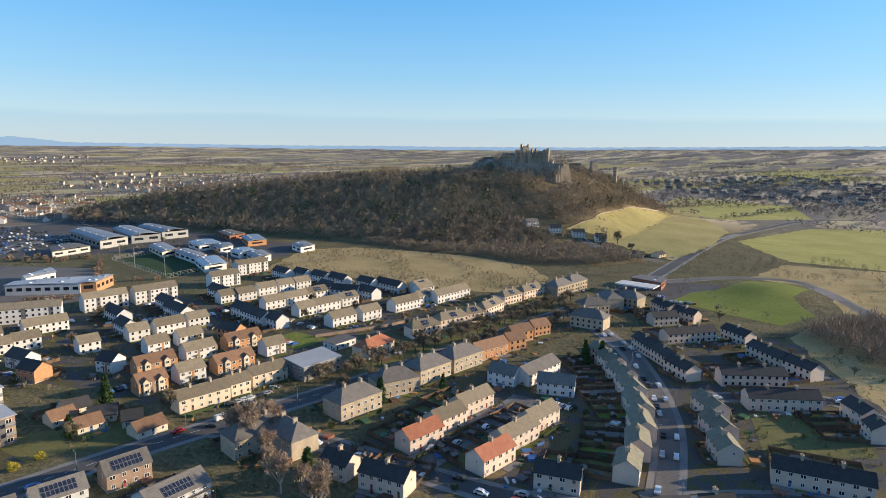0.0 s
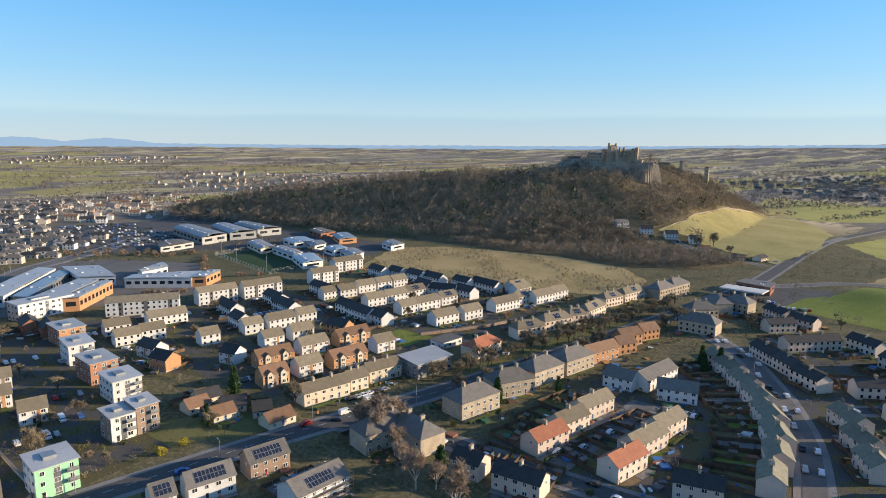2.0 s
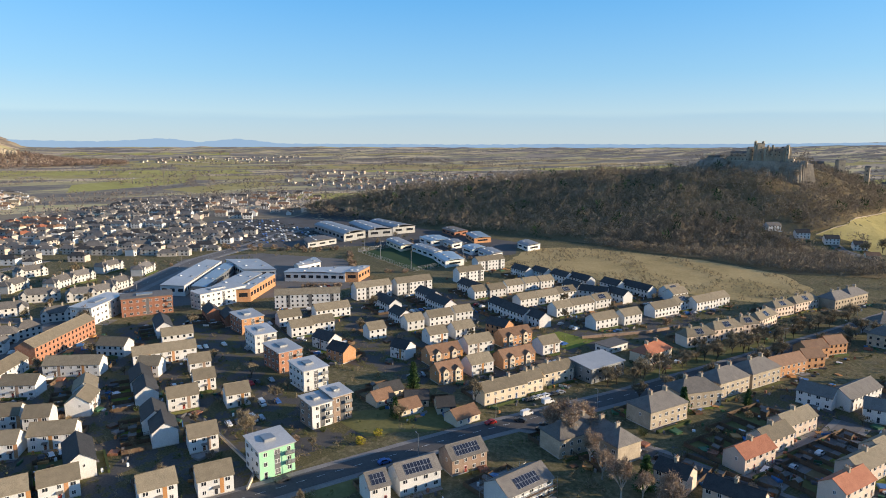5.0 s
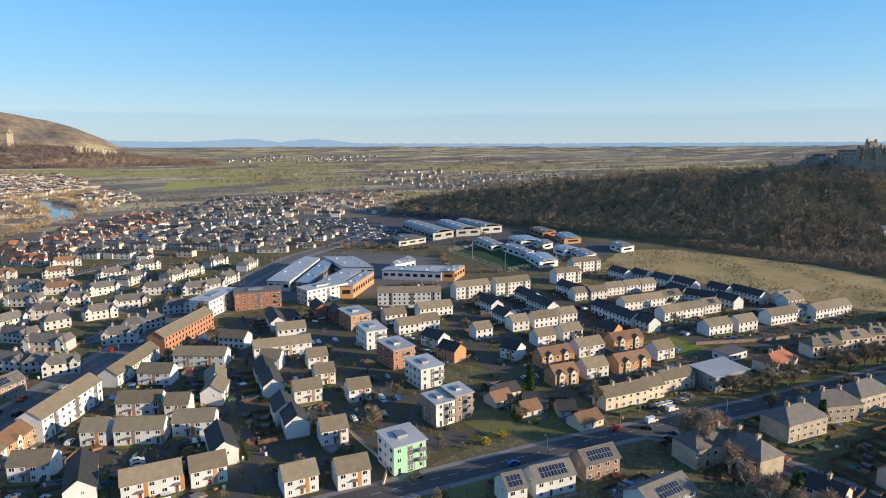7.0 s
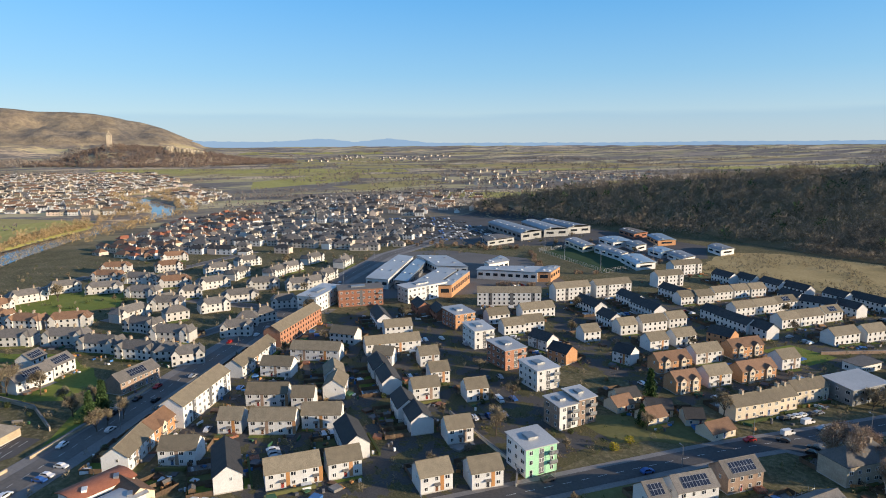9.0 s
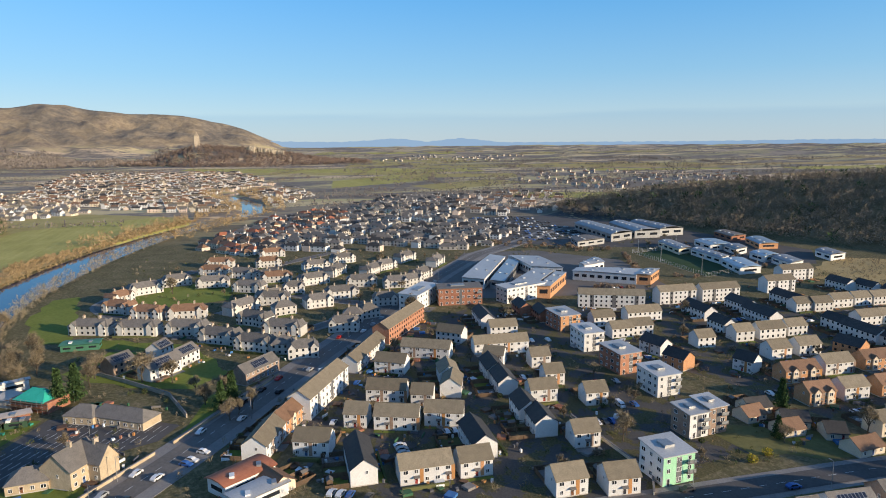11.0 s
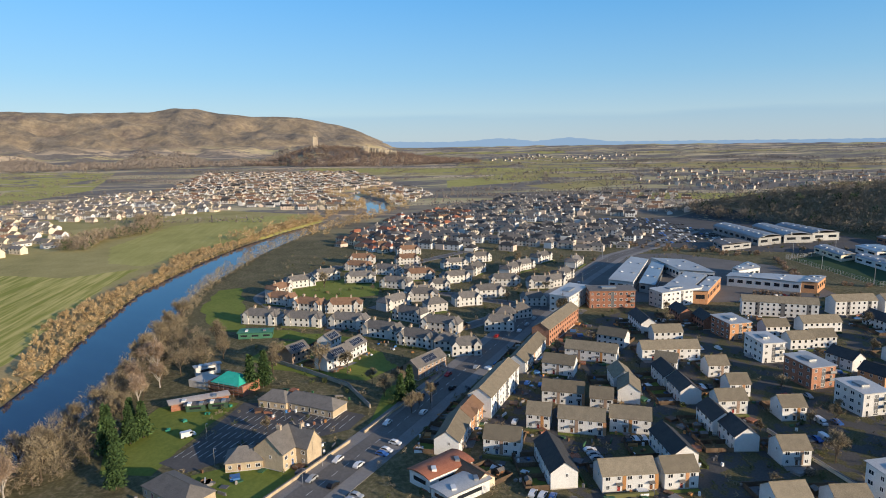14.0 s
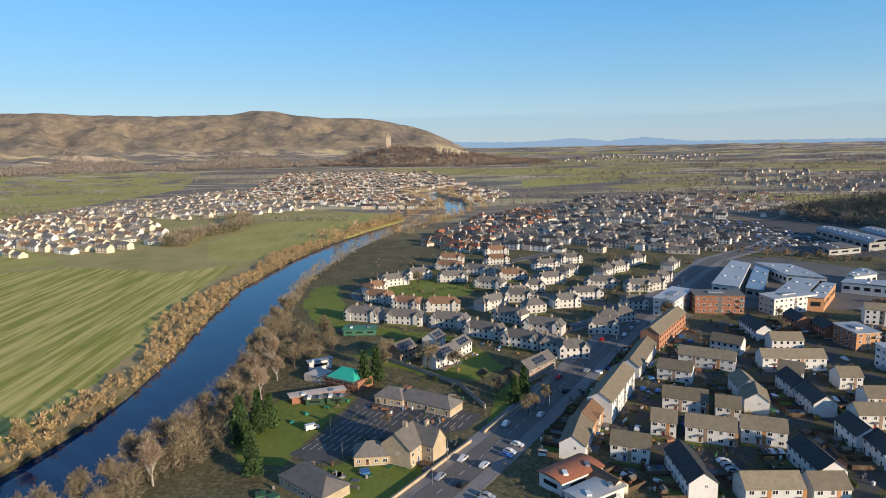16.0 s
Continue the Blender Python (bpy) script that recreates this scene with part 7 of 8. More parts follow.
far_houses("village_houses", "white and cream houses of the village below the monument hill", [(-1491, -500), (-2300, -560), (-2250, -60), (-1324, 60), (-1060, -40), (-1080, -170), (-1300, -460)], 75, 34, 15, [WHITE, WHITE, CREAM, PINK], [ROOF_SLATE, ROOF_BROWN, ROOF_TAN, ROOF_DARK], 0.85)
far_houses("village_houses", "cream houses of the newer estate across the river", [(-1000, -720), (-1180, -660), (-910, -450), (-738, -395), (-700, -470), (-680, -530)], 60, 26, 13, [CREAM, CREAM, WHITE], [ROOF_TAN, ROOF_SLATE, ROOF_BROWN], 0.9)
far_houses("village_houses", "pale terraces along the village edge", [(-1218, -680), (-1594, -545), (-1106, -284), (-1000, -470)], 65, 30, 15, [WHITE, CREAM, PINK], [ROOF_SLATE, ROOF_TAN], 0.85)
far_houses("town_houses", "grey-roofed harled houses in close rows", [(-640, 30), (-655, -70), (-720, -120), (-865, -70), (-1180, 170), (-1150, 320), (-850, 170), (-720, 215), (-655, 170), (-600, 120)], 52, 23, 15, [GREYHARL, PINK, GREYHARL, WHITE], [ROOF_SLATE, ROOF_SLATE, ROOF_DARK], 0.9, 1.0, True)
far_houses("town_houses", "red-roofed houses in rows near the river", [(-640, -70), (-700, -130), (-900, -60), (-1020, 40), (-900, 60), (-700, -60)], 38, 22, 15, [PINK, CREAM, WHITE], [ROOF_BROWN, ROOF_BROWN, ROOF_RED], 0.9, 1.0, True)
far_houses("town_houses", "houses and yards past the retail park", [(-1180, 180), (-1200, 500), (-900, 400), (-850, 330), (-860, 190)], 60, 40, 22, [GREYHARL, PINK, WHITE], [ROOF_SLATE, ROOF_DARK, ROOF_BROWN], 0.6)
far_houses("distant_town", "far houses of a town on the plain", [(-1500, 500), (-1900, 900), (-1500, 1300), (-1100, 1000), (-1200, 650)], 40, 60, 24, [GREYHARL, PINK, CREAM], [ROOF_SLATE, ROOF_BROWN], 0.4)
far_houses("distant_town", "far houses of the old town behind the crag", [(-350, 1330), (-200, 1320), (100, 1250), (200, 1900), (-400, 2200), (-700, 1700)], 20, 55, 26, [GREYHARL, PINK, STONE], [ROOF_SLATE, ROOF_DARK], 0.6, 1.1)
far_houses("distant_town", "far white houses on the plain", [(-2800, 500), (-3300, 800), (-3000, 1300), (-2500, 1000)], 40, 80, 34, [GREYHARL, CREAM], [ROOF_SLATE, ROOF_BROWN], 0.3, 1.0)


# ---- gardens: lawns, fences, hedges and sheds ----
yard_rand = random.Random(8)
lawns, hedges = Shell(), Shell()


def fence_run(L, h=1.6):
    """Close-boarded fence with posts and a rail, joined into one run along x."""
    key = ("fence", round(L))
    if key not in unit_cache:
        s, n = Shell(), max(2, round(L / 0.45))
        for i in range(n):
            x, hh = -L / 2 + i * L / n, h * (1 + 0.02 * math.sin(i * 2.7))
            s.box(x, -0.02, 0.05, x + L / n * 0.94, 0.02, hh)
        s.box(-L / 2, 0.02, 0.5, L / 2, 0.07, 0.6)
        s.box(-L / 2, 0.02, 1.2, L / 2, 0.07, 1.3)
        for i in range(int(L / 2.4) + 1):
            s.box(-L / 2 + i * 2.4 - 0.05, 0.02, -0.2, -L / 2 + i * 2.4 + 0.05, 0.12, h)
        unit_cache[key] = s.mesh("fence_run", [TIMBER])
    return unit_cache[key]


def shed(x, y, turn, k):
    """A small garden shed: boarded walls, felt roof, door."""
    if "shed_wall" not in unit_cache:
        s = Shell()
        s.v += [(-1.2, -0.9, 0), (1.2, -0.9, 0), (1.2, 0.9, 0), (-1.2, 0.9, 0), (-1.2, -0.9, 1.8), (1.2, -0.9, 1.8), (1.2, 0.9, 1.8), (-1.2, 0.9, 1.8), (-1.2, 0, 2.3), (1.2, 0, 2.3)]
        s.f += [(0, 1, 5, 4), (2, 3, 7, 6), (1, 2, 6, 9, 5), (3, 0, 4, 8, 7)]
        s.m += [0] * 4
        unit_cache["shed_wall"] = s.mesh("wall", [TIMBER])
        unit_cache["shed_roof"] = pitched(2.4, 1.8, 1.8, 2.3, 0, 0.15, 0.06).mesh("roof", [ROOF_SLATE])
        d = Shell()
        d.box(-0.4, -0.94, 0.05, 0.4, -0.88, 1.7)
        unit_cache["shed_door"] = d.mesh("door", [DOORS[2]])
    ob = tagged(new("garden_shed"), "small weathered timber garden shed with a felt roof", "shed", "garden sheds")
    ob.matrix_basis = pose(x, y, 0, 0, 0, turn)
    for nm in ("wall", "roof", "door"):
        part(nm, unit_cache["shed_" + nm], ob)
    return ob


def free_ground(x, y, gap):
    return clear(x, y, gap) and min(float(near_line(np.array([x]), np.array([y]), l)[0][0]) for l in (MAIN, RAPLOCH, CURVE)) > 9


for hx, hy, turn, L, D, style in list(FOOTPRINTS):
    if style in ("L", "HS", "V", "R", "T3", "B3") or hx < -660 or land_at(hx, hy) > 0.5:
        continue
    c, s = math.cos(radians(turn)), math.sin(radians(turn))
    for side in (1, -1):
        deep = yard_rand.uniform(6, 9) if side > 0 else yard_rand.uniform(2.0, 3.2)
        if hx > -150 and side > 0:
            deep = yard_rand.uniform(12, 17)
        P = lambda u, v: (hx + u * c - v * s, hy + u * s + v * c)
        while deep > 2.2 and not free_ground(*P(0, side * (D / 2 + deep)), 1.0):
            deep -= 1.2
        v0, v1 = side * (D / 2 + 0.4), side * (D / 2 + deep)
        if not free_ground(*P(0, v1), 1.0):
            continue
        for k in range(max(1, round(L / 7))):
            n = max(1, round(L / 7))
            u0, u1 = -L / 2 + k * L / n + 0.2, -L / 2 + (k + 1) * L / n - 0.2
            z = 0.10 + 0.003 * (k % 3) + 0.012 * (side > 0) + 0.0007 * (len(lawns.f) % 13)
            quad = [(*P(u0, v0), z), (*P(u1, v0), z), (*P(u1, v1), z), (*P(u0, v1), z)]
            lawns.face(quad if side > 0 else quad[::-1], yard_rand.choice([0, 0, 1, 2, 3]))
        if side < 0 and yard_rand.random() < 0.5:
            n0 = len(hedges.v)
            hedges.box(-L / 2, -0.35, 0, L / 2 - 2, 0.35, 1.1)
            hedges.v[n0:] = [(*P(u, v1 + v), z) for u, v, z in hedges.v[n0:]]
        if side > 0 and hx > -420:
            fence = tagged(new("garden_fence"), "brown weathered close-boarded timber garden fence", "fence", "garden fences")
            fence.matrix_basis = pose(hx, hy, 0, 0, 0, turn)
            part("fence_run", fence_run(round(L)), fence, "", pose(0, v1, 0))
            for u in (-L / 2, L / 2):
                if free_ground(*P(u, (v0 + v1) / 2), 0.2):
                    part("fence_run", fence_run(round(deep)), fence, "", pose(u, v0 + (v1 - v0) / 2, 0, 0, 0, 90))
            for k in range(1, max(1, round(L / 7))):
                u = -L / 2 + k * L / max(1, round(L / 7))
                part("fence_run", fence_run(round(deep)), fence, "", pose(u, v0 + (v1 - v0) / 2, 0, 0, 0, 90))
            for _ in range(3 if hx > -150 else 1):
                if yard_rand.random() > 0.65:
                    continue
                x, y = P(yard_rand.uniform(-L / 2.2, L / 2.2), v1 - yard_rand.uniform(1.4, max(1.5, deep * 0.6)))
                if free_ground(x, y, 1.5):
                    shed(x, y, turn + yard_rand.choice([0, 90]), 0)
tagged(new("garden_lawns", lawns.mesh("garden_lawns", [LAWN, BRIGHT, PAVING, SCRUB])), "small garden lawns, slabs and beds beside the houses", "garden", kind="structure")
tagged(new("hedges", hedges.mesh("hedges", [SHRUB])), "low clipped dark garden hedges", "hedge", kind="stuff")


# ---- cars ----
def car_paint(name, c, metal=0.2):
    m, nt, b = begin(name, 0.3, metal, 0.5)
    nt.links.new(ramp(nt, tex_noise(nt, 1.5, 3, world_place(nt)), [(0.3, tuple(v * 0.85 for v in c)), (0.7, c)]), b.inputs["Base Color"])
    return m


PAINTS = [("white", (0.75, 0.75, 0.75)), ("silver", (0.38, 0.40, 0.42)), ("dark grey", (0.05, 0.055, 0.06)), ("red", (0.42, 0.03, 0.03)), ("blue", (0.04, 0.12, 0.36)), ("black", (0.015, 0.015, 0.018))]
TYRE = surface("tyre_rubber", (0.012, 0.012, 0.012), (0.03, 0.03, 0.03), 0.9)


def lathe_body(profile, half, tuck):
    """A car shell: the side profile drawn across the width, narrowing upwards by tuck per metre above the waist."""
    s = Shell()
    n = len(profile)
    for sg in (-1, 1):
        s.v += [(x, sg * (half - tuck * max(0, z - 0.85)), z) for x, z in profile]
    s.f = [tuple(range(n))[::-1], tuple(range(n, 2 * n))] + [(i, (i + 1) % n, n + (i + 1) % n, n + i) for i in range(n)]
    s.m = [0] * len(s.f)
    return s


def make_car(words, paint, van=False):
    ob = tagged(new("van" if van else "car"), words, "van" if van else "car", "parked cars")
    if van:
        prof = [(-2.5, 0.3), (2.5, 0.3), (2.55, 0.9), (1.9, 1.15), (1.2, 2.0), (-2.45, 2.1), (-2.5, 0.9)]
        glass = [(1.22, 1.22), (1.86, 1.22), (1.26, 1.9), (0.5, 1.9), (0.4, 1.22)]
        hw, tk = 0.95, 0.06
    else:
        prof = [(-2.05, 0.28), (2.1, 0.28), (2.15, 0.62), (1.95, 0.8), (1.05, 0.95), (0.35, 1.42), (-1.1, 1.45), (-1.85, 0.98), (-2.1, 0.85)]
        glass = [(-1.7, 0.98), (0.98, 0.98), (0.33, 1.38), (-1.05, 1.41)]
        hw, tk = 0.88, 0.28
    part("body", lathe_body(prof, hw, tk).mesh("body", [paint]), ob)
    part("windows_glass", lathe_body(glass, hw + 0.012, tk).mesh("windows_glass", [GLASS]), ob, "dark car glass")
    if "wheel" not in unit_cache:
        s = Shell()
        s.tube((0, -0.1, 0), (0, 0.1, 0), 0.32, 0.32, 10)
        s.f += [tuple(range(10))[::-1], tuple(range(10, 20))]
        s.m += [0, 0]
        unit_cache["wheel"] = s.mesh("wheel", [TYRE])
    for x in (-1.3, 1.3):
        for y in (-hw + 0.06, hw - 0.06):
            part("wheel", unit_cache["wheel"], ob, "", pose(x, y, 0.32))
    return ob


CARS = [make_car(n + " hatchback parked on the asphalt", car_paint("paint_" + n.replace(" ", "_"), c)) for n, c in PAINTS]
VANS = [make_car("white panel van parked by the kerb", car_paint("van_white", (0.75, 0.75, 0.75)), True)]
used_first = set()


def park(proto, x, y, turn, z=0.07):
    m = pose(x, y, land_at(x, y) + z, 0, 0, turn)
    if proto.name in used_first:
        return copy_thing(proto, m)
    used_first.add(proto.name)
    proto.matrix_basis = m
    return proto


car_rand = random.Random(15)
spots = []
for line, w, gap in ((CURVE, 6.5, 7.5), (RAPLOCH[:6], 10, 13), (MAIN[1:8], 8.5, 30), ([(-196, 108), (-160, 128), (-118, 133), (-90, 138), (-50, 150)], 6.5, 9), ([(-120, 135), (-122, 160), (-119, 190)], 7, 8), ([(-68, 248), (-40, 275), (-18, 280)], 5.5, 11)):
    for (ax, ay), (bx, by) in zip(line, line[1:]):
        l, t = math.hypot(bx - ax, by - ay), math.atan2(by - ay, bx - ax)
        for i in range(int(l / gap)):
            for sd in (-1, 1):
                if car_rand.random() < 0.55:
                    q, o = (i + 0.5) * gap, sd * (w / 2 - 1.1)
                    spots.append((ax + math.cos(t) * q - math.sin(t) * o, ay + math.sin(t) * q + math.cos(t) * o, math.degrees(t) + (0 if sd < 0 else 180), 0.24))
# parking courts: short rows, row start, direction, bay direction
for x, y, row, n, turn in ((-262, -30, 90, 4, 0), (-258, -42, 0, 3, 90), (-283, -60, 60, 4, 150), (-318, -45, 60, 4, 150), (-252, 28, 80, 5, 0), (-262, 44, 80, 4, 0), (-300, 22, 80, 4, 0), (-285, 48, 80, 5, 0), (-330, 60, 80, 4, 0), (-345, 45, 80, 5, 0), (-365, 85, 80, 6, 0), (-372, 120, 84, 8, 0), (-340, 165, 84, 7, 0), (-325, 188, 84, 4, 0), (-298, 190, 84, 6, 0), (-330, 205, 0, 5, 90), (-270, 215, 0, 5, 90), (-296, 255, 84, 5, 0), (-262, 255, 84, 6, 0), (-268, 285, 84, 5, 0), (-330, 262, 84, 4, 0), (-240, 295, 84, 5, 0), (-205, 125, 84, 5, 84), (-203, 140, 84, 2, 84), (-252, 105, 84, 3, 0), (-228, 120, 84, 3, 0), (-226, 160, 84, 3, 0), (-250, 190, 0, 3, 90), (-140, 205, 84, 4, 0), (-112, 205, 0, 4, 90), (-150, 410, 0, 5, 90), (-130, 400, 20, 6, 110), (-420, 120, 84, 7, 0), (-430, 150, 84, 5, 0), (-400, 30, 60, 6, 150), (-395, 50, 60, 4, 150), (-268, -108, 145, 4, 55), (-240, -120, 145, 3, 60), (-238, -70, 60, 6, 145), (-232, -86, 60, 5, 140)):
    for i in range(n):
        if car_rand.random() < 0.8:
            cx, cy = x + math.cos(radians(row)) * i * 2.8, y + math.sin(radians(row)) * i * 2.8
            if clear(cx, cy, 2.4):
                spots.append((cx, cy, turn + car_rand.uniform(-4, 4), 0.07))
far_cars = Shell()
for x, y, t, z in spots:
    if clear(x, y, 1.8) and math.hypot(x + 45, y + 50) > 300:
        k, c2, s2, n0 = car_rand.choice([0, 0, 0, 1, 1, 2, 3, 4, 5]), math.cos(radians(t)), math.sin(radians(t)), len(far_cars.v)
        far_cars.box(-2.1, -0.85, 0.3, 2.1, 0.85, 0.85, k)
        far_cars.box(-1.4, -0.75, 0.85, 0.8, 0.75, 1.4, k)
        far_cars.v[n0:] = [(x + a * c2 - b * s2, y + a * s2 + b * c2, h + z) for a, b, h in far_cars.v[n0:]]
    elif clear(x, y, 1.8):
        proto = VANS[0] if car_rand.random() < 0.07 else CARS[car_rand.choice([0, 0, 0, 1, 1, 2, 2, 3, 4, 5])]
        park(proto, x, y, t, z)
for x, y, t in ((-196, 118, 86), (-199, 132, 86), (-294, -173, 118)):
    park(VANS[0], x, y, t)
# rows in the retail park, too far to tell apart
s = Shell()
for row in range(14):
    for i in range(26):
        if car_rand.random() < 0.7:
            x, y, k = -840 + row * 15 + car_rand.uniform(-1, 1), 175 + i * 3.4 + (row % 3) * 8, car_rand.choice([0, 1, 1, 2, 2, 2, 4, 5, 5])
            for x0, x1, z0, z1 in ((-2.1, 2.1, 0.3, 0.85), (-1.4, 0.8, 0.85, 1.4)):
                s.box(x + x0, y - 0.85, z0, x + x1, y + 0.85, z1, k)
tagged(new("parked_cars", far_cars.mesh("parked_cars", [c.children[0].data.materials[0] for c in CARS])), "small far-off cars in streets and parking courts", "cars", kind="stuff")
tagged(new("parked_cars", s.mesh("parked_cars", [c.children[0].data.materials[0] for c in CARS])), "rows of small far-off cars in the retail park", "cars", kind="stuff")

# ---- lamps, pitch fittings, walls ----
lamp_mesh = Shell()
lamp_mesh.ring((0, 0, 0), 0.11, 0.07, 8, 8)
head = Shell()
head.tube((0, 0, 8), (1.2, 0, 8.15), 0.05, 0.05, 6)
head.box(0.9, -0.15, 8.08, 1.7, 0.15, 8.22)
lm, hm = lamp_mesh.mesh("pole", [STEEL]), head.mesh("lamp_head", [STEEL])


def street_lamp(x, y, turn, tall=1.0):
    ob = tagged(new("street_lamp"), "grey steel street lamp on a tall pole", "street lamp", "street lamps")
    ob.matrix_basis = pose(x, y, land_at(x, y), 0, 0, turn)
    part("pole", lm, ob)
    part("lamp_head", hm, ob)
    ob.scale = (tall, tall, tall)


for line, off in ((MAIN[:10], 5.5), (RAPLOCH[:7], 6.5), (CURVE, 4.5)):
    side = 1
    for (ax, ay), (bx, by) in zip(line, line[1:]):
        l, t = math.hypot(bx - ax, by - ay), math.atan2(by - ay, bx - ax)
        for i in range(max(1, int(l / 32))):
            side = -side
            q = (i + 0.5) * l / max(1, int(l / 32))
            street_lamp(ax + math.cos(t) * q - math.sin(t) * off * side, ay + math.sin(t) * q + math.cos(t) * off * side, math.degrees(t) - 90 * side)
for x, y in ((-271, -160), (-302, -141), (-253, -132), (-290, -166)):
    street_lamp(x, y, 40, 0.75)
for x, y in ((-545, 250), (-500, 240), (-447, 236), (-548, 292), (-500, 296), (-452, 292)):
    street_lamp(x, y, 90, 1.9)
# netting posts round the pitch
pf = tagged(new("pitch_fence"), "tall green steel mesh fence round the pitch", "fence")
edge = [(-544, 243), (-552, 299), (-447, 292), (-439, 233), (-544, 243)]
for (ax, ay), (bx, by) in zip(edge, edge[1:]):
    l, t = math.hypot(bx - ax, by - ay), math.degrees(math.atan2(by - ay, bx - ax))
    s = Shell()
    for i in range(int(l / 3) + 1):
        s.ring((i * 3, 0, 0), 0.09, 0.09, 3.4, 5)
    for z in (0.3, 1.3, 2.3, 3.35):
        s.box(0, -0.04, z, l, 0.04, z + 0.08)
    tagged(part("fence_run", s.mesh("fence_run", [STEEL]), pf, "", pose(ax, ay, 0, 0, 0, t)), kind="stuff")
for x in (-547, -447):
    goal = tagged(new("goal"), "white steel goal frame on the pitch", "goal", "goals")
    goal.matrix_basis = pose(x, 266, 0.1, 0, 0, 92)
    s = Shell()
    for u in (-3.6, 3.6):
        s.ring((u, 0, 0), 0.08, 0.08, 2.4, 6)
    s.tube((-3.6, 0, 2.4), (3.6, 0, 2.4), 0.08, 0.08, 6)
    part("frame", s.mesh("frame", [FRAME_W]), goal)


def stone_wall(line, h, mat, words):
    """A coped garden wall along corners."""
    ob = tagged(new("garden_wall"), words, "wall")
    if max(land_at(*p) for p in line) > 0.5:  # short lengths where it climbs
        line = [(ax + (bx - ax) * i / 12, ay + (by - ay) * i / 12) for (ax, ay), (bx, by) in zip(line, line[1:]) for i in range(12)] + [line[-1]]
    for (ax, ay), (bx, by) in zip(line, line[1:]):
        l, t = math.hypot(bx - ax, by - ay), math.degrees(math.atan2(by - ay, bx - ax))
        s = Shell()
        s.box(0, -0.2, -0.8, l, 0.2, h)
        w = part("wall_run", s.mesh("wall_run", [mat]), ob, "", pose(ax, ay, land_at(ax, ay), 0, 0, t))
        s = Shell()
        s.box(0, -0.28, h, l, 0.28, h + 0.14)
        part("coping", s.mesh("coping", [PAVING]), w)


stone_wall([(-231, -156), (-241, -147), (-262, -131), (-279, -118)], 1.1, HALLSTONE, "low honey stone wall along the road")
stone_wall([(-285, -113), (-318, -89), (-340, -75)], 1.1, HALLSTONE, "low honey stone wall along the road")
stone_wall([(-306, -110), (-330, -118), (-352, -137), (-368, -152)], 1.6, STONE, "rough stone boundary wall behind the lawn")
stone_wall([(-306, 601), (-298, 641), (-301, 716), (-298, 851), (-265, 907)], 0.9, CASTLE, "dry stone dyke beside the hillside meadow")
stone_wall([(-260, 22), (-215, 24), (-206, 18)], 1.2, CREAM, "low pale garden wall by the flats")
stone_wall([(-246, 205), (-232, 240), (-228, 262)], 1.5, BROWNBRICK, "brown brick boundary wall of the estate")
s = Shell()
c2, s2 = math.cos(radians(150)), math.sin(radians(150))
for row in range(6):
    for i in range(24):
        x, y = -279 + row * 7.2 * c2 + i * 2.6 * 0.18, -174 + row * 7.2 * s2 + i * 2.6
        if i % 9 != 8 and inside(np.array([x, x + 4.6 * c2]), np.array([y, y + 4.6 * s2]), [(-283, -172), (-321, -158), (-312, -128), (-300, -112), (-289, -118), (-279, -145), (-268, -168), (-276, -178)]).all():
            s.face([(x - s2 * 0.09, y + c2 * 0.09, 0.09), (x + s2 * 0.09, y - c2 * 0.09, 0.09), (x + s2 * 0.09 + c2 * 4.6, y - c2 * 0.09 + s2 * 4.6, 0.09), (x - s2 * 0.09 + c2 * 4.6, y + c2 * 0.09 + s2 * 4.6, 0.09)][::-1])
tagged(new("bay_lines", s.mesh("bay_lines", [LINE])), "white painted parking bay lines", "marking", kind="stuff")
bench_green = surface("bench_green", (0.03, 0.22, 0.15), (0.05, 0.30, 0.20), 0.6)
for x, y, t in ((-307, -177, 30), (-312, -170, 80), (-300, -181, 10), (-318, -163, 60)):
    bench = tagged(new("picnic_table"), "green picnic table on the grass", "table", "picnic tables")
    bench.matrix_basis = pose(x, y, 0.08, 0, 0, t)
    for nm, bx in (("tabletop", (-0.9, -0.4, 0.7, 0.9, 0.4, 0.78)), ("seat", (-0.9, -0.85, 0.42, 0.9, -0.6, 0.48)), ("seat", (-0.9, 0.6, 0.42, 0.9, 0.85, 0.48)), ("leg", (-0.7, -0.75, 0, -0.6, 0.75, 0.7)), ("leg", (0.6, -0.75, 0, 0.7, 0.75, 0.7))):
        s = Shell()
        s.box(*bx)
        part(nm, s.mesh(nm, [bench_green]), bench)

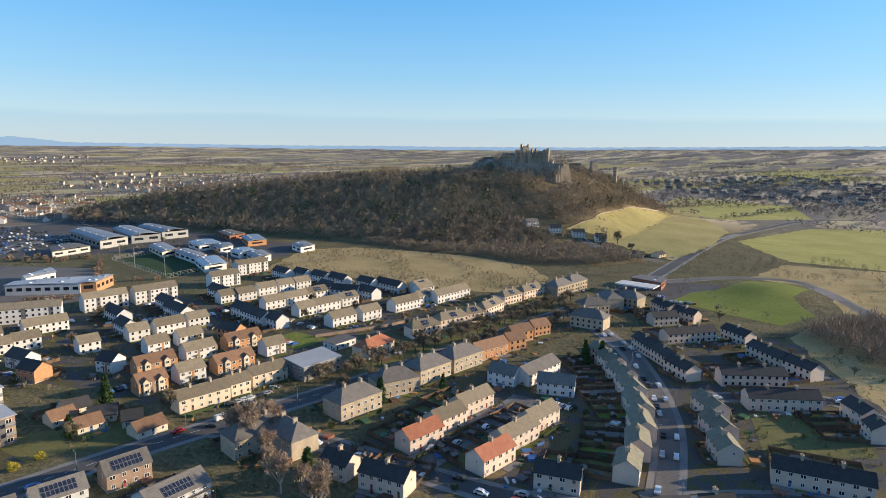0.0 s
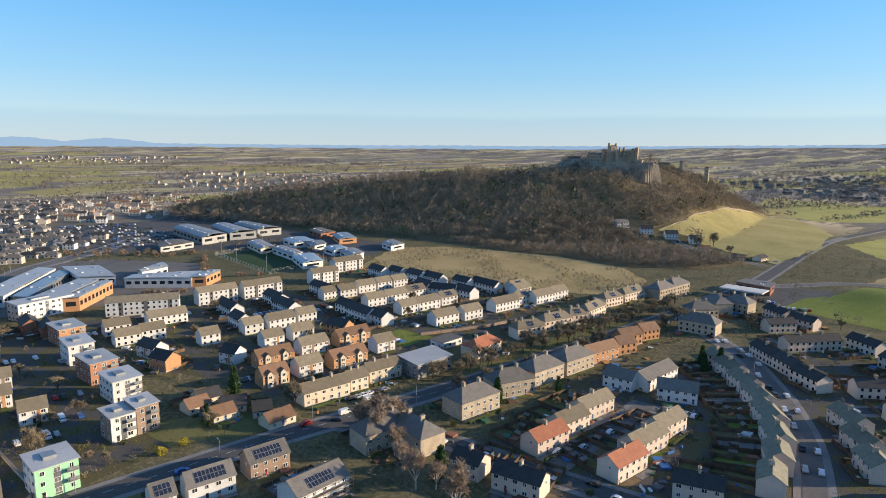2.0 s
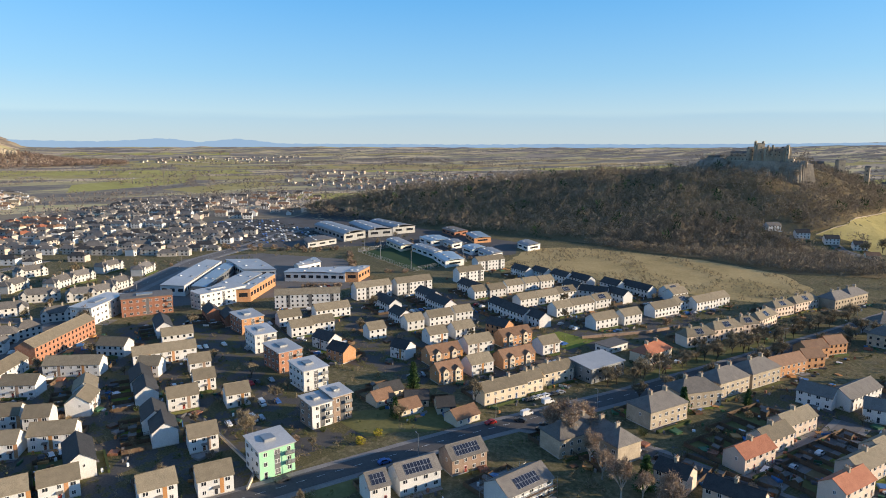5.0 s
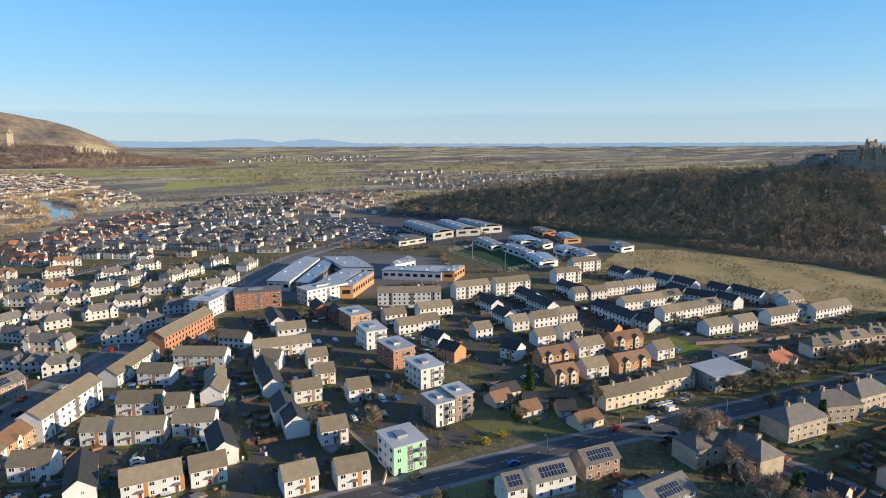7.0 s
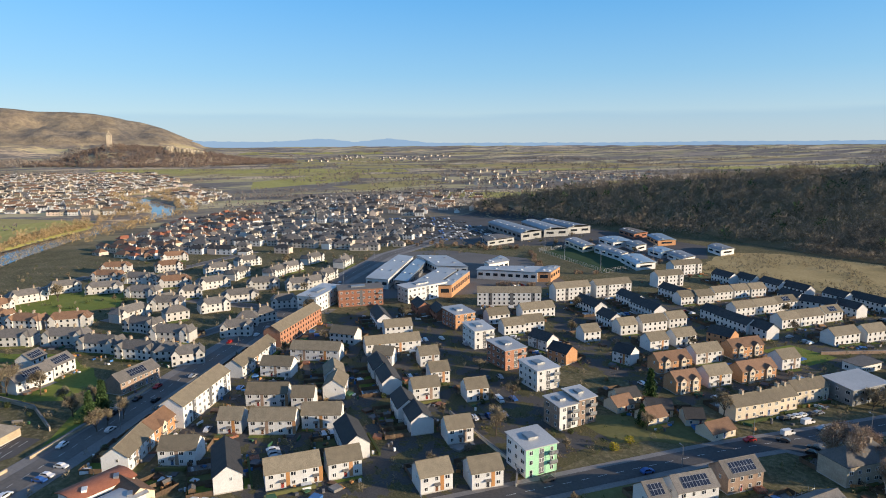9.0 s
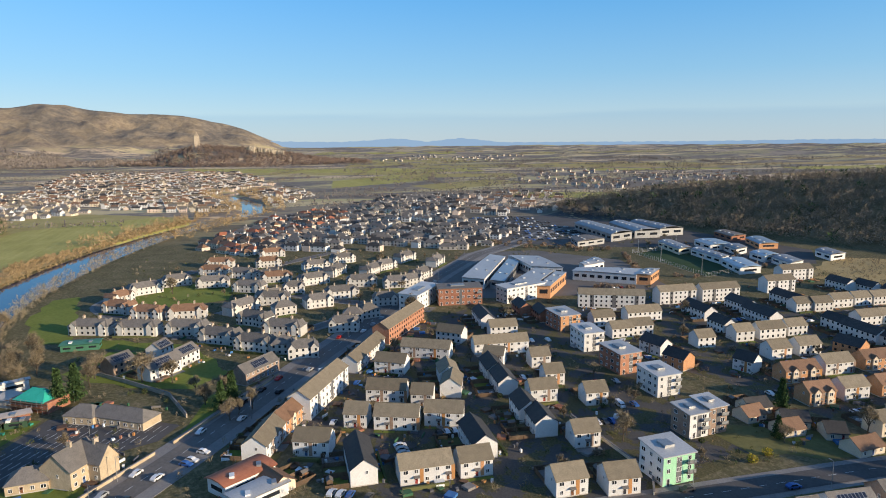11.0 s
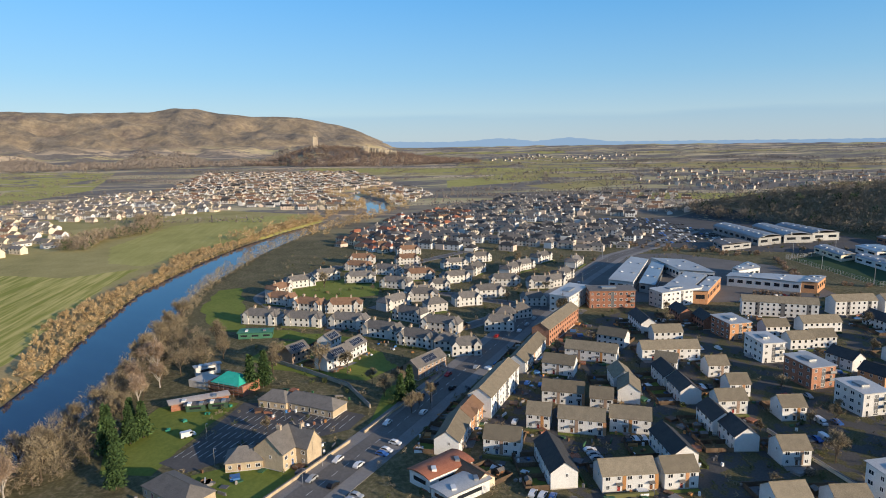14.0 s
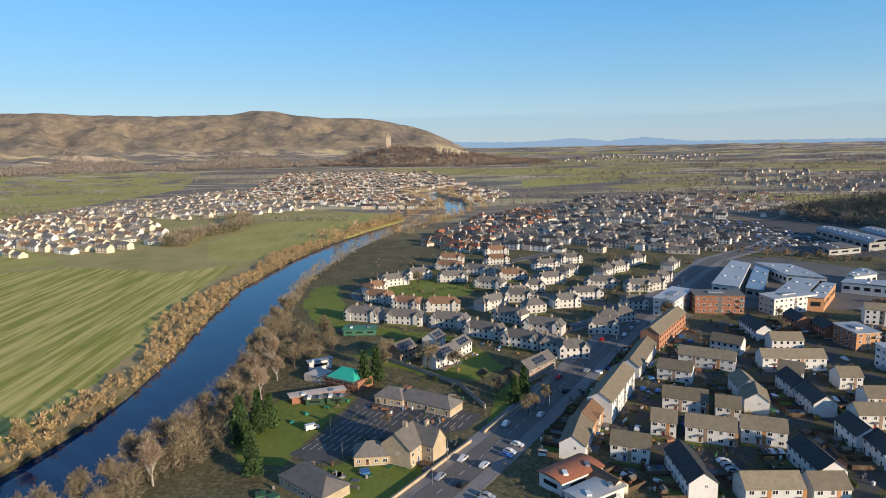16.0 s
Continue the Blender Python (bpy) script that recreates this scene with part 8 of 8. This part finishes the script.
# bins, toys, pots, trampolines and other small things lying about the yards
odds = Shell()
odd_mats = [surface("bin_" + n, tuple(v * 0.8 for v in c), c, 0.6) for n, c in (("green", (0.05, 0.14, 0.07)), ("brown", (0.14, 0.08, 0.05)), ("grey", (0.12, 0.12, 0.13)), ("blue", (0.06, 0.18, 0.42)))] + [FRAME_W, NEW_TIMBER, PAVING, REDBRICK]
for hx, hy, turn, L, D, style in FOOTPRINTS:
    if hx < -420:
        continue
    c2, s2 = math.cos(radians(turn)), math.sin(radians(turn))
    for _ in range(int(L * 0.9)):
        u, v = yard_rand.uniform(-L / 2, L / 2), yard_rand.choice([-1, 1]) * (D / 2 + yard_rand.uniform(0.6, 9))
        x, y = hx + u * c2 - v * s2, hy + u * s2 + v * c2
        if not free_ground(x, y, 0.6):
            continue
        a, z, n0 = yard_rand.uniform(0, 3), land_at(x, y) + 0.08, len(odds.v)
        w, d, h = yard_rand.choice([(0.3, 0.35, 1.1), (0.3, 0.35, 1.1), (0.8, 0.4, 0.5), (1.2, 0.9, 0.25), (0.5, 0.5, 0.6), (1.6, 0.15, 0.9), (1.5, 1.5, 0.8)])
        odds.box(-w, -d, 0, w, d, h, yard_rand.randrange(8))
        odds.v[n0:] = [(x + p * math.cos(a) - q * math.sin(a), y + p * math.sin(a) + q * math.cos(a), z + r) for p, q, r in odds.v[n0:]]
tagged(new("yard_clutter", odds.mesh("yard_clutter", odd_mats)), "bins, planters, garden furniture and toys strewn in the yards", "clutter", kind="stuff")

# low shrubs, hedge plants and weeds through the yards
gx, gy = [], []
while len(gx) < 4200:
    x, y = yard_rand.uniform(-660, 0), yard_rand.uniform(-170, 360)
    if not free_ground(x, y, 0.8) or float(near_line(np.array([x]), np.array([y]), RIVER)[0][0]) < 40 or (-560 < x < -420 and 40 < y < 300) or (x < -200 and y > 335):
        continue
    for _ in range(yard_rand.choice([1, 1, 2, 4])):
        gx.append(x + yard_rand.gauss(0, 1.0))
        gy.append(y + yard_rand.gauss(0, 1.0))
gx, gy = np.array(gx), np.array(gy)
half = len(gx) // 2
hx2, hy2 = [], []
while len(hx2) < 5000:
    x, y = yard_rand.uniform(-340, 0), yard_rand.uniform(-90, 345)
    if free_ground(x, y, 0.7) and not (-265 < x < -205 and 100 < y < 112):
        t = yard_rand.choice([0, 0, 1]) * radians(84 + yard_rand.choice([0, 90]))
        for k in range(yard_rand.choice([1, 2, 5]) if t else 1):  # some stand in hedge rows
            hx2.append(x + k * 1.1 * math.cos(t) + yard_rand.gauss(0, 0.15))
            hy2.append(y + k * 1.1 * math.sin(t) + yard_rand.gauss(0, 0.15))
ok = [clear(x, y, 0.6) for x, y in zip(hx2, hy2)]
hx2, hy2 = np.array(hx2)[ok], np.array(hy2)[ok]
third = len(hx2) // 3
wood("garden_growth", hx2[:third], hy2[:third], veg.uniform(0.5, 1.7, third), SHRUB, 24, "dark green hedge plants and bushes in the near gardens", 0.3, 0.3, 0.28)
wood("garden_growth", hx2[third:2 * third], hy2[third:2 * third], veg.uniform(0.6, 2.8, third), TWIG, 28, "bare brown bushes and saplings in the near gardens", 0.5, 0.1, 0.3)
wood("garden_growth", hx2[2 * third:], hy2[2 * third:], veg.uniform(0.3, 0.9, len(hx2) - 2 * third), GOLD_TWIG, 20, "straw-coloured tussocks and dead stems in the near gardens", 0.6, 0.14, 0.35)
wood("yard_shrubs", gx[:half], gy[:half], veg.uniform(0.6, 2.0, half), SHRUB, 36, "dull green shrubs and hedge plants in the gardens", 0.3, 0.25, 0.25)
wood("yard_shrubs", gx[half:], gy[half:], veg.uniform(0.6, 2.4, len(gx) - half), TWIG, 32, "bare brown bushes in the gardens", 0.5, 0.12, 0.3)
